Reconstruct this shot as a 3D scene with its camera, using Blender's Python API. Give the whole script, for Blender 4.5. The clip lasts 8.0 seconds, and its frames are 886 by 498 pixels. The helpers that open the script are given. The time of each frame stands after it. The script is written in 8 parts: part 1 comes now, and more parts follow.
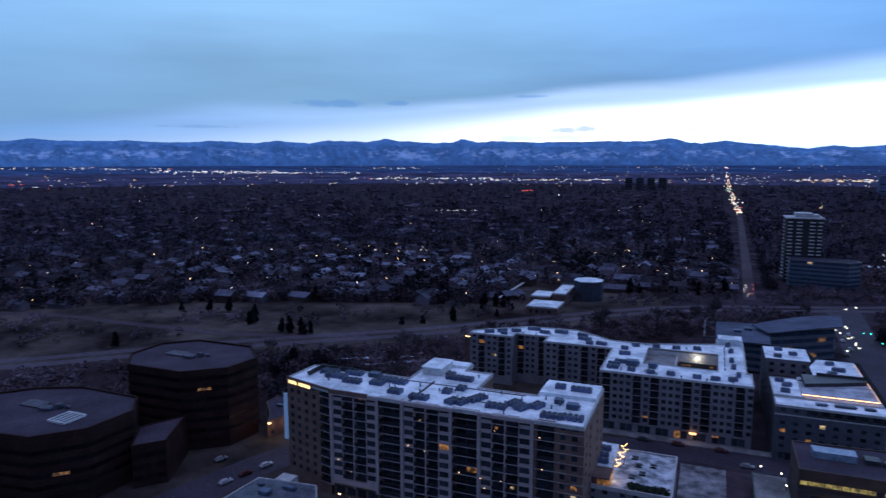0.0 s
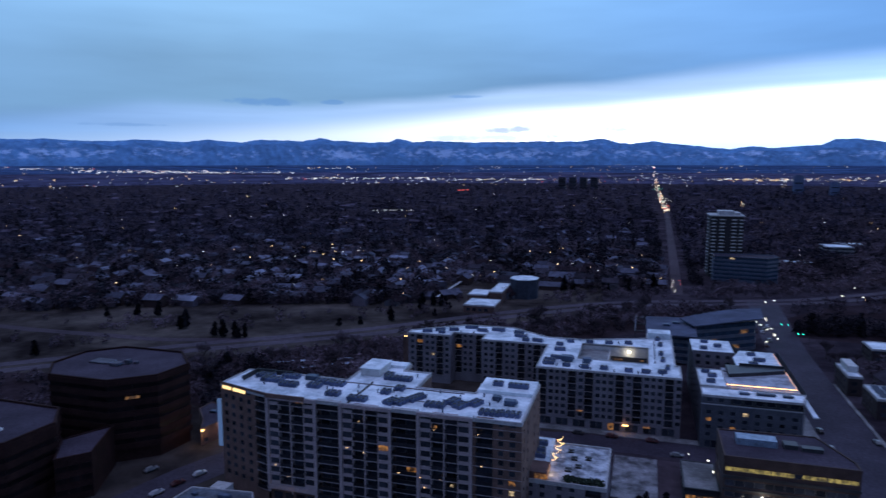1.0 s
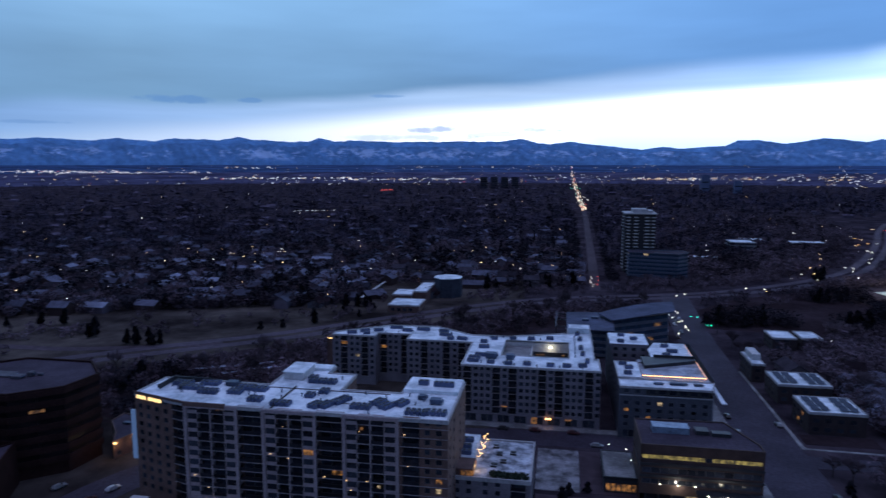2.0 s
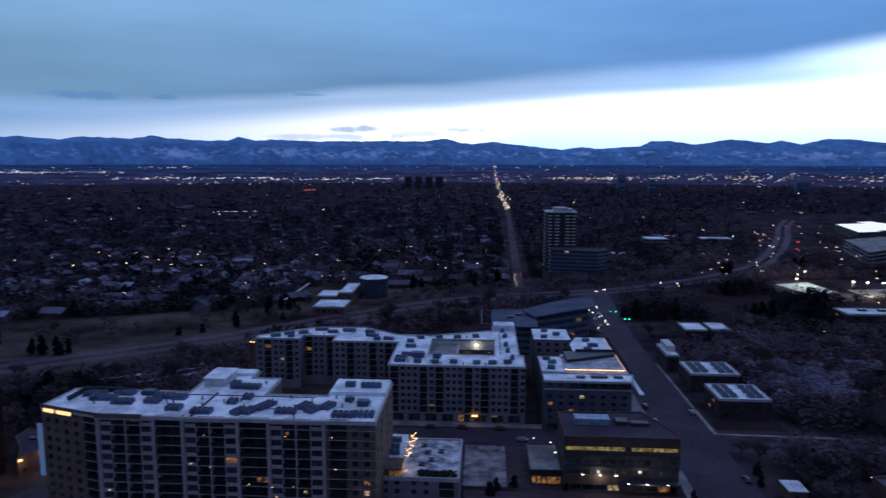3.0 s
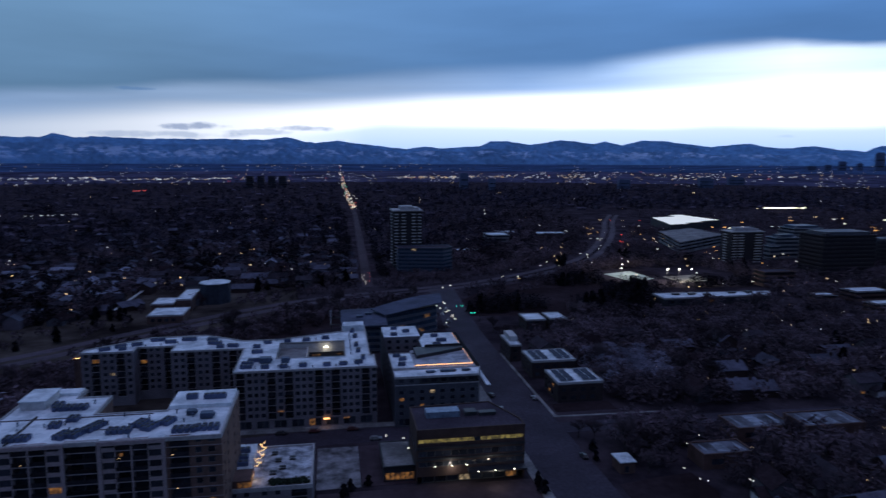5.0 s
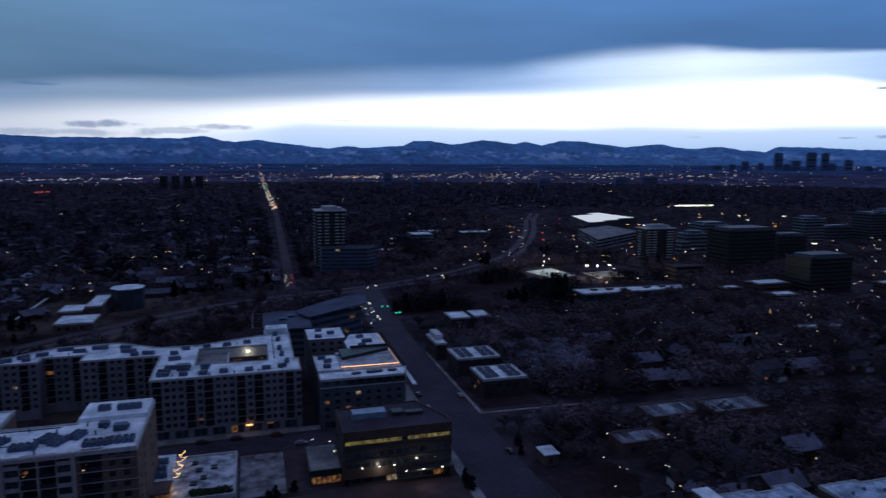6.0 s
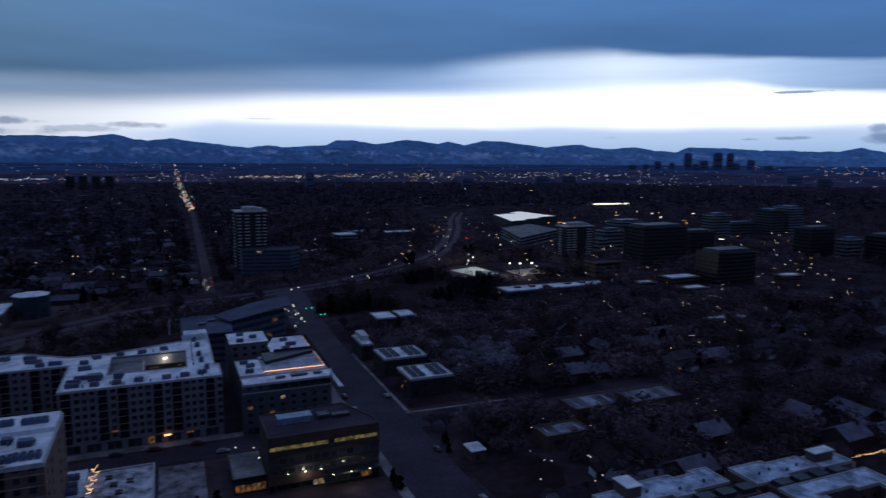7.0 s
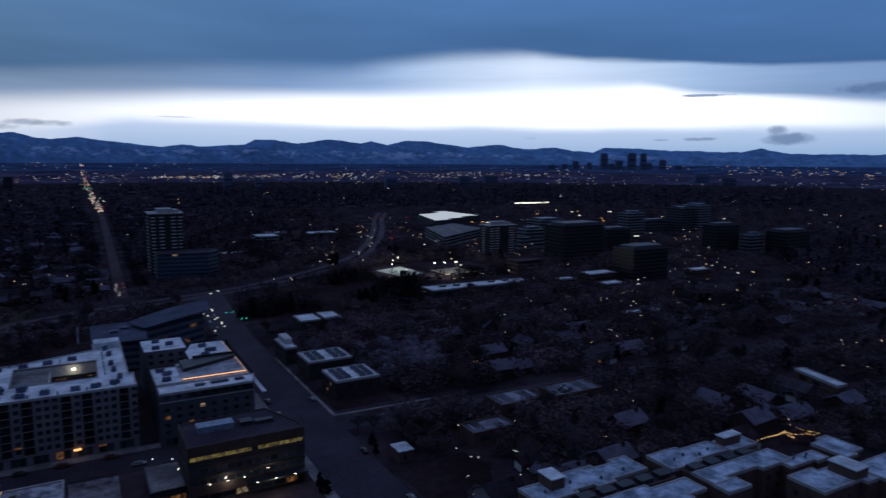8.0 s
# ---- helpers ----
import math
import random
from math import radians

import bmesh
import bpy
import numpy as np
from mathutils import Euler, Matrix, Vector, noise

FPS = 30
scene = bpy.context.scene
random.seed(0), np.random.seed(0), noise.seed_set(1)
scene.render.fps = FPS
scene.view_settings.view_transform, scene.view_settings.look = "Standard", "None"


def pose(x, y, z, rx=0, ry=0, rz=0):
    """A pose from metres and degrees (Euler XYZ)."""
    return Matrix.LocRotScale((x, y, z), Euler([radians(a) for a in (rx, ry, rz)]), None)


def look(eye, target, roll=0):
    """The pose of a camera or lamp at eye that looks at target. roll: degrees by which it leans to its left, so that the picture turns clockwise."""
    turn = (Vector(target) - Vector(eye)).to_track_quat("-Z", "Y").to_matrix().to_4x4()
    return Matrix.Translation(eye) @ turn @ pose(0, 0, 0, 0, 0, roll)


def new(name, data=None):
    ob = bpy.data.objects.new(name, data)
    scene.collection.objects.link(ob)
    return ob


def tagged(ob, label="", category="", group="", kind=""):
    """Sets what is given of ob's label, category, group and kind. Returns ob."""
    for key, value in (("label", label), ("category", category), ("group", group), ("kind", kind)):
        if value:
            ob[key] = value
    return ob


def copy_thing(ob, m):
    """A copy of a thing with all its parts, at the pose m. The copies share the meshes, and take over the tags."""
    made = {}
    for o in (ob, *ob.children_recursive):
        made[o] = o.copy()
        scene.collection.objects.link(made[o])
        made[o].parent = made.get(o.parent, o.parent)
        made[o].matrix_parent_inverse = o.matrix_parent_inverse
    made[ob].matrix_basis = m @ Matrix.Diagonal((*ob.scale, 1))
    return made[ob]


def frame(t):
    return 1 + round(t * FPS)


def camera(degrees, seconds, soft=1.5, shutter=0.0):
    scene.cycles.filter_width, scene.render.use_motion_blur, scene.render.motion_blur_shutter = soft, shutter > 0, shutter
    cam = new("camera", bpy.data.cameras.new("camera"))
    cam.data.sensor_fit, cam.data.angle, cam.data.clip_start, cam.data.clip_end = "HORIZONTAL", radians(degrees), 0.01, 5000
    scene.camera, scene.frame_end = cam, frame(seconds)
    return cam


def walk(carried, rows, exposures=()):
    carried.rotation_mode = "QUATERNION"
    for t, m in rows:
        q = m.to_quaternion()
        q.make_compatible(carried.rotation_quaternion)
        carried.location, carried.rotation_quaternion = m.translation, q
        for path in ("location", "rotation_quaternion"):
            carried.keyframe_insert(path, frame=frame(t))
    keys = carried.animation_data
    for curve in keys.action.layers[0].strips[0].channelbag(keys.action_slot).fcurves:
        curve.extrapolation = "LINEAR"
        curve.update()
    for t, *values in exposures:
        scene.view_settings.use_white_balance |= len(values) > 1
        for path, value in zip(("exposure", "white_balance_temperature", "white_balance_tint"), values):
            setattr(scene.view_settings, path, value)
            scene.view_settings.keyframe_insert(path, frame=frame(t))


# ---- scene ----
# ---------- camera ----------
cam = camera(67.1, 8.0, soft=1.4, shutter=0.8)
EYE = (0.0, 0.0, 100.0)
PATH = [  # seconds, yaw to the left of +y, pitch, roll
    (0.0, 22.14, -7.44, -0.09),
    (0.5, 19.61, -7.46, -0.06),
    (1.0, 16.71, -7.47, -0.03),
    (1.5, 13.42, -7.48, 0.0),
    (3.0, 3.68, -7.51, 0.10),
    (3.5, 0.43, -7.52, 0.13),
    (4.0, -2.86, -7.54, 0.15),
    (4.5, -6.16, -7.55, 0.17),
    (6.0, -15.97, -7.56, 0.23),
    (6.5, -19.21, -7.56, 0.26),
    (7.0, -22.46, -7.56, 0.29),
    (7.5, -25.73, -7.55, 0.31),
    (8.0, -28.99, -7.54, 0.31),
]


def aim(yaw, pitch):
    a, p = radians(yaw), radians(pitch)
    return (-math.sin(a) * math.cos(p) * 10, math.cos(a) * math.cos(p) * 10, EYE[2] + math.sin(p) * 10)


EXPOSURES = [(0.0, 0.36, 6150, 10), (1.5, 0.20, 6150, 10), (3.0, -0.06, 6150, 10), (4.5, -0.40, 6150, 10), (6.5, -0.82, 6150, 10), (8.0, -1.02, 6150, 10)]  # the film's own exposure falls as the bright strip comes into view
walk(cam, [(t, look(EYE, aim(yaw, pitch), roll)) for t, yaw, pitch, roll in PATH], EXPOSURES)

# ---------- world: dusk under a cloud deck, clear strip over the western hills ----------
world = bpy.data.worlds.new("dusk_sky")
scene.world = world
world.use_nodes = True
WT = world.node_tree
WT.nodes.clear()


def wmath(op, a, b=None, clamp=False):
    n = WT.nodes.new("ShaderNodeMath")
    n.operation, n.use_clamp = op, clamp
    for i, v in enumerate((a, b)):
        if v is None:
            continue
        if isinstance(v, (int, float)):
            n.inputs[i].default_value = v
        else:
            WT.links.new(v, n.inputs[i])
    return n.outputs[0]


def wmix(fac, a, b):
    n = WT.nodes.new("ShaderNodeMix")
    n.data_type = "RGBA"
    for sock, v in ((n.inputs[0], fac), (n.inputs[6], a), (n.inputs[7], b)):
        if isinstance(v, (int, float)):
            sock.default_value = v
        elif isinstance(v, tuple):
            sock.default_value = (*v, 1)
        else:
            WT.links.new(v, sock)
    return n.outputs[2]


def wnoise(vec, scale, detail, rough=0.5):
    n = WT.nodes.new("ShaderNodeTexNoise")
    n.inputs["Scale"].default_value, n.inputs["Detail"].default_value, n.inputs["Roughness"].default_value = scale, detail, rough
    WT.links.new(vec, n.inputs["Vector"])
    return n.outputs["Fac"]


def wcurve(az, stops, scale=1.0):
    """A height or strength by direction, in degrees to the right of +y."""
    n = WT.nodes.new("ShaderNodeValToRGB")
    el = n.color_ramp.elements
    for i, (deg, c) in enumerate(stops):
        c = tuple(v / scale for v in c) if isinstance(c, tuple) else (c / scale,) * 3
        e = el[i] if i < 2 else el.new(0.5 + deg / 360.0)
        e.position, e.color = 0.5 + deg / 360.0, (*c, 1)
    WT.links.new(az, n.inputs[0])
    return n.outputs[0]


def wgain(color, k):
    n = WT.nodes.new("ShaderNodeVectorMath")
    n.operation = "SCALE"
    WT.links.new(color, n.inputs[0])
    if isinstance(k, (int, float)):
        n.inputs["Scale"].default_value = k
    else:
        WT.links.new(k, n.inputs["Scale"])
    return n.outputs[0]


def build_sky():
    coord = WT.nodes.new("ShaderNodeTexCoord").outputs["Generated"]
    sep = WT.nodes.new("ShaderNodeSeparateXYZ")
    WT.links.new(coord, sep.inputs[0])
    x, y, z = sep.outputs
    flat = wmath("SQRT", wmath("ADD", wmath("MULTIPLY", x, x), wmath("MULTIPLY", y, y)))
    tan = wmath("DIVIDE", z, wmath("MAXIMUM", flat, 0.02))  # slope above the horizon
    turn = wmath("ARCTAN2", x, y)  # to the right of +y
    az = wmath("ADD", wmath("MULTIPLY", turn, 1 / (2 * math.pi)), 0.5)

    def stretched(up):
        comb = WT.nodes.new("ShaderNodeCombineXYZ")
        WT.links.new(turn, comb.inputs[0])
        WT.links.new(wmath("MULTIPLY", tan, up), comb.inputs[1])
        return comb.outputs[0]

    streak, fluff = stretched(6.0), stretched(1.7)
    wide = wnoise(streak, 1.6, 3, 0.45)
    fine = wnoise(streak, 5.0, 4, 0.5)
    ribs = wnoise(stretched(16.0), 2.6, 4, 0.55)
    # lower edge of the cloud deck, of the thin cloud under it, and of the clear strip
    deck_edge = wmath("MULTIPLY", wcurve(az, [(-90, 0.04), (-56, 0.048), (-48, 0.060), (-40, 0.080), (-31, 0.079), (-25, 0.082), (-16, 0.093), (-12, 0.102), (-3.5, 0.1065), (3, 0.116), (11.5, 0.127), (21, 0.130), (25, 0.139), (30, 0.149), (36, 0.152), (41, 0.1425), (48, 0.1345), (54, 0.127), (62, 0.122), (90, 0.10)], 0.2), 0.2)
    thin_edge = wmath("MULTIPLY", wcurve(az, [(-60, 0.020), (-40, 0.035), (-30, 0.046), (-19, 0.059), (-12, 0.069), (-4, 0.0735), (2, 0.080), (8, 0.086), (18, 0.091), (30, 0.096), (38, 0.101), (45.5, 0.1065), (49, 0.093), (54, 0.086), (62, 0.074), (90, 0.05)], 0.2), 0.2)
    haze_edge = wmath("MULTIPLY", wcurve(az, [(-60, 0.02), (-8, 0.028), (-1, 0.040), (3.6, 0.053), (13, 0.051), (24, 0.050), (38, 0.048), (54, 0.0467), (62, 0.046), (90, 0.05)], 0.2), 0.2)
    wob = wmath("ADD", wmath("MULTIPLY", wmath("SUBTRACT", wide, 0.5), 0.016), wmath("MULTIPLY", wmath("SUBTRACT", fine, 0.5), 0.012))
    h = wmath("ADD", tan, wob)
    hr = wmath("ADD", tan, wmath("MULTIPLY", wmath("SUBTRACT", ribs, 0.5), 0.012))

    def above(height, edge, soft):
        n = WT.nodes.new("ShaderNodeMapRange")
        n.interpolation_type = "SMOOTHSTEP"
        WT.links.new(wmath("SUBTRACT", height, edge), n.inputs[0])
        if isinstance(soft, (int, float)):
            n.inputs[1].default_value, n.inputs[2].default_value = -soft, soft
        else:
            WT.links.new(soft, n.inputs[2])
            WT.links.new(wmath("MULTIPLY", soft, -1.0), n.inputs[1])
        return n.outputs[0]

    # the clear strip, brightest where the sun went down
    strip = wgain(wcurve(az, [(-120, (0.05, 0.07, 0.12)), (-60, (0.26, 0.40, 0.66)), (-44, (0.36, 0.51, 0.76)), (-28, (0.62, 0.74, 0.95)), (-15, (1.05, 1.12, 1.25)), (-4, (1.55, 1.60, 1.72)), (4, (2.0, 2.05, 2.15)), (14, (2.5, 2.55, 2.65)), (46, (2.5, 2.55, 2.65)), (56, (2.2, 2.28, 2.4)), (66, (1.5, 1.6, 1.75)), (90, (0.45, 0.55, 0.75)), (140, (0.05, 0.07, 0.12))], 3.0), 3.0)
    sky = WT.nodes.new("ShaderNodeTexSky")
    sky.sky_type, sky.sun_disc = "NISHITA", False
    sky.sun_elevation, sky.sun_rotation = radians(0.0), radians(25)
    veil = WT.nodes.new("ShaderNodeMix")
    veil.data_type, veil.blend_type = "RGBA", "ADD"
    veil.inputs[0].default_value = 0.010
    WT.links.new(strip, veil.inputs[6])
    WT.links.new(sky.outputs[0], veil.inputs[7])
    strip = veil.outputs[2]
    # haze over the hills, bluer towards the ground
    low = wmath("MULTIPLY", wmath("SUBTRACT", 0.052, tan), 1 / 0.045, True)
    haze = wmix(low, (1.02, 1.22, 1.62), (0.50, 0.80, 1.25))
    strip = wmix(wmath("MULTIPLY", wmath("SUBTRACT", 1.0, above(h, haze_edge, 0.010)), wcurve(az, [(-40, 0.0), (-6, 0.3), (3, 0.9), (20, 0.92), (62, 0.95), (90, 0.9)])), strip, haze)
    # thin cloud under the deck, with streaks of light in it
    thin = wgain(wcurve(az, [(-90, (0.12, 0.2, 0.36)), (-52, (0.17, 0.32, 0.60)), (-40, (0.25, 0.41, 0.70)), (-20, (0.36, 0.52, 0.79)), (-6, (0.41, 0.57, 0.83)), (4, (0.44, 0.61, 0.91)), (16, (0.45, 0.68, 1.12)), (23, (0.64, 0.90, 1.36)), (30, (1.10, 1.34, 1.72)), (37, (1.45, 1.65, 1.98)), (43, (1.14, 1.37, 1.74)), (50, (0.73, 1.00, 1.44)), (57, (0.49, 0.73, 1.17)), (64, (0.40, 0.62, 1.05)), (100, (0.12, 0.2, 0.4))], 2.0), 2.0)
    thin = wgain(thin, wmath("ADD", 0.78, wmath("MULTIPLY", ribs, 0.44)))
    cover = above(hr, thin_edge, wcurve(az, [(-60, 0.020), (-20, 0.018), (10, 0.018), (40, 0.014), (52, 0.006), (62, 0.008)]))
    total = wmix(cover, strip, thin)
    # the deck: blue grey, softly mottled, darkest just over its edge
    over = wmath("MULTIPLY", wmath("SUBTRACT", h, deck_edge), 1 / 0.13, True)
    soft = wmath("ADD", wmath("MULTIPLY", wide, 0.75), wmath("MULTIPLY", fine, 0.25))
    base = wgain(wcurve(az, [(-180, (0.05, 0.10, 0.22)), (-120, (0.07, 0.14, 0.29)), (-60, (0.152, 0.290, 0.49)), (-35, (0.184, 0.335, 0.525)), (-15, (0.175, 0.330, 0.545)), (2, (0.162, 0.328, 0.615)), (15, (0.153, 0.332, 0.675)), (30, (0.150, 0.342, 0.735)), (50, (0.138, 0.328, 0.735)), (70, (0.125, 0.29, 0.65)), (130, (0.06, 0.13, 0.28)), (180, (0.05, 0.10, 0.22))]), 1.0)
    lift = wmath("ADD", wmath("MULTIPLY", over, wcurve(az, [(-60, 0.48), (-10, 0.50), (5, 0.42), (20, 0.34), (60, 0.30)])), wmath("MULTIPLY", wmath("SUBTRACT", soft, 0.5), 0.85))
    deckcol = wgain(base, wmath("ADD", 0.90, lift))
    # overhead, out of view, the deck is made paler to light roofs and ground
    high = wmath("MULTIPLY", wmath("SUBTRACT", z, 0.45), 1 / 0.45, True)
    deckcol = wmix(high, deckcol, (0.40, 0.43, 0.78))
    deck = above(h, deck_edge, wcurve(az, [(-60, 0.022), (-30, 0.009), (-6, 0.010), (6, 0.020), (30, 0.016), (40, 0.007), (50, 0.004), (62, 0.004)]))
    total = wmix(deck, total, deckcol)
    # single clouds: low banks over the hills, a cumulus, scraps along the deck's edge
    puff = wnoise(fluff, 24.0, 5, 0.6)

    def cloud(deg, up, wide_deg, tall, color, density=0.85, ragged=1.6):
        nonlocal total
        du = wmath("MULTIPLY", wmath("SUBTRACT", turn, radians(deg)), 1 / radians(wide_deg))
        dv = wmath("MULTIPLY", wmath("SUBTRACT", tan, up), 1 / tall)
        d = wmath("ADD", wmath("MULTIPLY", du, du), wmath("MULTIPLY", dv, dv))
        body = wmath("ADD", wmath("SUBTRACT", 0.75, d), wmath("MULTIPLY", wmath("SUBTRACT", puff, 0.5), ragged * 2))
        total = wmix(wmath("MULTIPLY", wmath("MULTIPLY", body, 1.5, True), density), total, color)

    pale, grey, dark = (0.55, 0.66, 0.88), (0.34, 0.49, 0.80), (0.125, 0.265, 0.53)
    cloud(-10.5, 0.046, 3.2, 0.0065, (0.42, 0.52, 0.76), 0.85)
    cloud(-13, 0.034, 7.5, 0.006, pale, 0.7)
    cloud(-2.2, 0.045, 3.0, 0.006, (0.48, 0.58, 0.82), 0.75)
    cloud(-5.5, 0.039, 4.5, 0.005, pale, 0.6)
    cloud(55.8, 0.030, 2.4, 0.010, grey, 0.9, 1.2)
    cloud(55.2, 0.042, 0.9, 0.009, grey, 0.75, 1.0)
    cloud(50.2, 0.0315, 2.0, 0.0035, (0.36, 0.50, 0.78), 0.8)
    cloud(46.8, 0.030, 0.9, 0.002, (0.42, 0.56, 0.85), 0.7)
    cloud(49.8, 0.0905, 2.6, 0.0022, grey, 0.85)
    cloud(61.5, 0.092, 3.4, 0.0085, (0.22, 0.37, 0.68), 0.85)
    cloud(-31.5, 0.084, 4.2, 0.0065, dark, 0.75)
    cloud(-26.0, 0.085, 1.1, 0.004, dark, 0.7)
    cloud(-14.8, 0.094, 1.8, 0.003, (0.17, 0.32, 0.60), 0.75)
    cloud(-42, 0.049, 3.6, 0.003, (0.17, 0.31, 0.58), 0.7)
    cloud(7.2, 0.0575, 3.0, 0.0016, (0.95, 1.05, 1.3), 0.6)
    cloud(36.5, 0.033, 1.5, 0.003, (0.72, 0.90, 1.2), 0.6)
    below = wmath("MULTIPLY", wmath("ADD", tan, 0.03), 1 / 0.03, True)
    total = wmix(below, (0.02, 0.025, 0.04), total)
    bg = WT.nodes.new("ShaderNodeBackground")
    bg.inputs["Strength"].default_value = 1.0
    out = WT.nodes.new("ShaderNodeOutputWorld")
    WT.links.new(total, bg.inputs[0])
    WT.links.new(bg.outputs[0], out.inputs[0])


build_sky()
sun = new("afterglow", bpy.data.lights.new("afterglow", "SUN"))
sun.data.energy, sun.data.angle, sun.data.color = 0.10, radians(40), (0.75, 0.87, 1.0)
sun.matrix_world = look((140, 330, 120), (0, 0, 0))

# ---------- materials ----------


def mat(name, color, rough=0.8, metal=0.0, vary=0.25, big=0.08, fine=1.5, bump=0.15, second=None, spec=0.3, per_object=0.0, stretch=None):
    """A surface with stains at one scale and grain at another, in world metres."""
    m = bpy.data.materials.new(name)
    m.use_nodes = True
    t = m.node_tree
    b = t.nodes["Principled BSDF"]
    b.inputs["Roughness"].default_value, b.inputs["Metallic"].default_value = rough, metal
    b.inputs["Specular IOR Level"].default_value = spec
    pos = t.nodes.new("ShaderNodeNewGeometry").outputs["Position"]
    if stretch:
        mp = t.nodes.new("ShaderNodeMapping")
        mp.inputs["Scale"].default_value = stretch
        t.links.new(pos, mp.inputs[0])
        pos = mp.outputs[0]
    facs = []
    for scale, detail in ((big, 5), (fine, 3)):
        n = t.nodes.new("ShaderNodeTexNoise")
        n.inputs["Scale"].default_value, n.inputs["Detail"].default_value = scale, detail
        n.inputs["Roughness"].default_value = 0.6
        t.links.new(pos, n.inputs["Vector"])
        facs.append(n.outputs["Fac"])
    r = t.nodes.new("ShaderNodeValToRGB")
    dark = tuple(c * (1 - vary) for c in color)
    light = second or tuple(min(1, c * (1 + vary)) for c in color)
    r.color_ramp.elements[0].position, r.color_ramp.elements[0].color = 0.36, (*dark, 1)
    r.color_ramp.elements[1].position, r.color_ramp.elements[1].color = 0.66, (*light, 1)
    t.links.new(facs[0], r.inputs[0])
    mix = t.nodes.new("ShaderNodeMix")
    mix.data_type, mix.blend_type = "RGBA", "OVERLAY"
    mix.inputs[0].default_value = 0.6
    t.links.new(r.outputs[0], mix.inputs[6])
    t.links.new(facs[1], mix.inputs[7])
    col = mix.outputs[2]
    if per_object:
        info = t.nodes.new("ShaderNodeObjectInfo").outputs["Random"]
        mr = t.nodes.new("ShaderNodeMapRange")
        mr.inputs[3].default_value, mr.inputs[4].default_value = 1 - per_object, 1 + per_object
        t.links.new(info, mr.inputs[0])
        mm = t.nodes.new("ShaderNodeMix")
        mm.data_type, mm.blend_type = "RGBA", "MULTIPLY"
        mm.inputs[0].default_value = 1
        t.links.new(col, mm.inputs[6])
        t.links.new(mr.outputs[0], mm.inputs[7])
        col = mm.outputs[2]
    t.links.new(col, b.inputs["Base Color"])
    if bump:
        bn = t.nodes.new("ShaderNodeBump")
        bn.inputs["Strength"].default_value, bn.inputs["Distance"].default_value = bump, 0.1
        t.links.new(facs[1], bn.inputs["Height"])
        t.links.new(bn.outputs[0], b.inputs["Normal"])
    return m


def glow_mat(name, color, strength, sampled=False):
    m = bpy.data.materials.new(name)
    m.use_nodes = True
    b = m.node_tree.nodes["Principled BSDF"]
    b.inputs["Base Color"].default_value = (0.05, 0.05, 0.05, 1)
    b.inputs["Emission Color"].default_value, b.inputs["Emission Strength"].default_value = (*color, 1), strength
    if not sampled:
        m.cycles.emission_sampling = "NONE"
    return m


GRASS = mat("winter_grass", (0.040, 0.033, 0.034), 0.95, vary=0.6, big=0.020, fine=0.12, bump=0.1, second=(0.090, 0.076, 0.068), spec=0.0)
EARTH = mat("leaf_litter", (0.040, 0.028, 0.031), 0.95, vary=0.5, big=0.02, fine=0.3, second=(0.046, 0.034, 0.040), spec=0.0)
ASPHALT = mat("asphalt", (0.044, 0.038, 0.052), 0.85, vary=0.25, big=0.05, fine=0.8, spec=0.10)
ROAD_FAR = mat("worn_concrete_road", (0.060, 0.045, 0.054), 0.9, vary=0.25, big=0.02, fine=0.3, spec=0.05)
PARKROAD = mat("worn_parkway_concrete", (0.072, 0.058, 0.072), 0.9, vary=0.25, big=0.02, fine=0.3, spec=0.05)
CONCRETE = mat("concrete", (0.19, 0.19, 0.19), 0.85, vary=0.4, big=0.12, fine=1.2, spec=0.05)
SNOWROOF = mat("white_membrane_roof", (0.56, 0.64, 0.69), 0.75, vary=0.30, big=0.14, fine=0.9, second=(0.80, 0.86, 0.89), spec=0.15)
STUCCO = mat("pale_grey_stucco", (0.172, 0.158, 0.176), 0.85, vary=0.15, big=0.2, fine=2.0, spec=0.05)
WARM_BRICK = mat("warm_brown_brick", (0.135, 0.085, 0.072), 0.85, vary=0.25, big=0.3, fine=3.0)
OFFICE_BRICK = mat("dark_office_brick", (0.056, 0.036, 0.033), 0.85, vary=0.25, big=0.3, fine=3.0)
BRICK = mat("brown_brick", (0.100, 0.058, 0.050), 0.85, vary=0.25, big=0.3, fine=3.0)
GRANITE = mat("brown_granite_cladding", (0.026, 0.0135, 0.0125), 0.8, vary=0.25, big=0.15, fine=1.5, spec=0.05)
GRAVEL = mat("gravel_ballast_roof", (0.052, 0.043, 0.058), 0.9, vary=0.25, big=0.07, fine=1.2, spec=0.05)
DARKGLASS = mat("dark_window_glass", (0.028, 0.033, 0.045), 0.08, vary=0.3, big=0.3, bump=0.0, spec=0.5, per_object=0.5)
STEEL = mat("galvanised_steel", (0.060, 0.082, 0.128), 0.5, metal=0.3, vary=0.25, big=0.5, per_object=0.4)
DARKMETAL = mat("dark_metal_panel", (0.040, 0.042, 0.048), 0.5, metal=0.3, vary=0.2, big=0.2)
BLUEPANEL = mat("slate_grey_panel", (0.070, 0.075, 0.092), 0.6, vary=0.15, big=0.2)


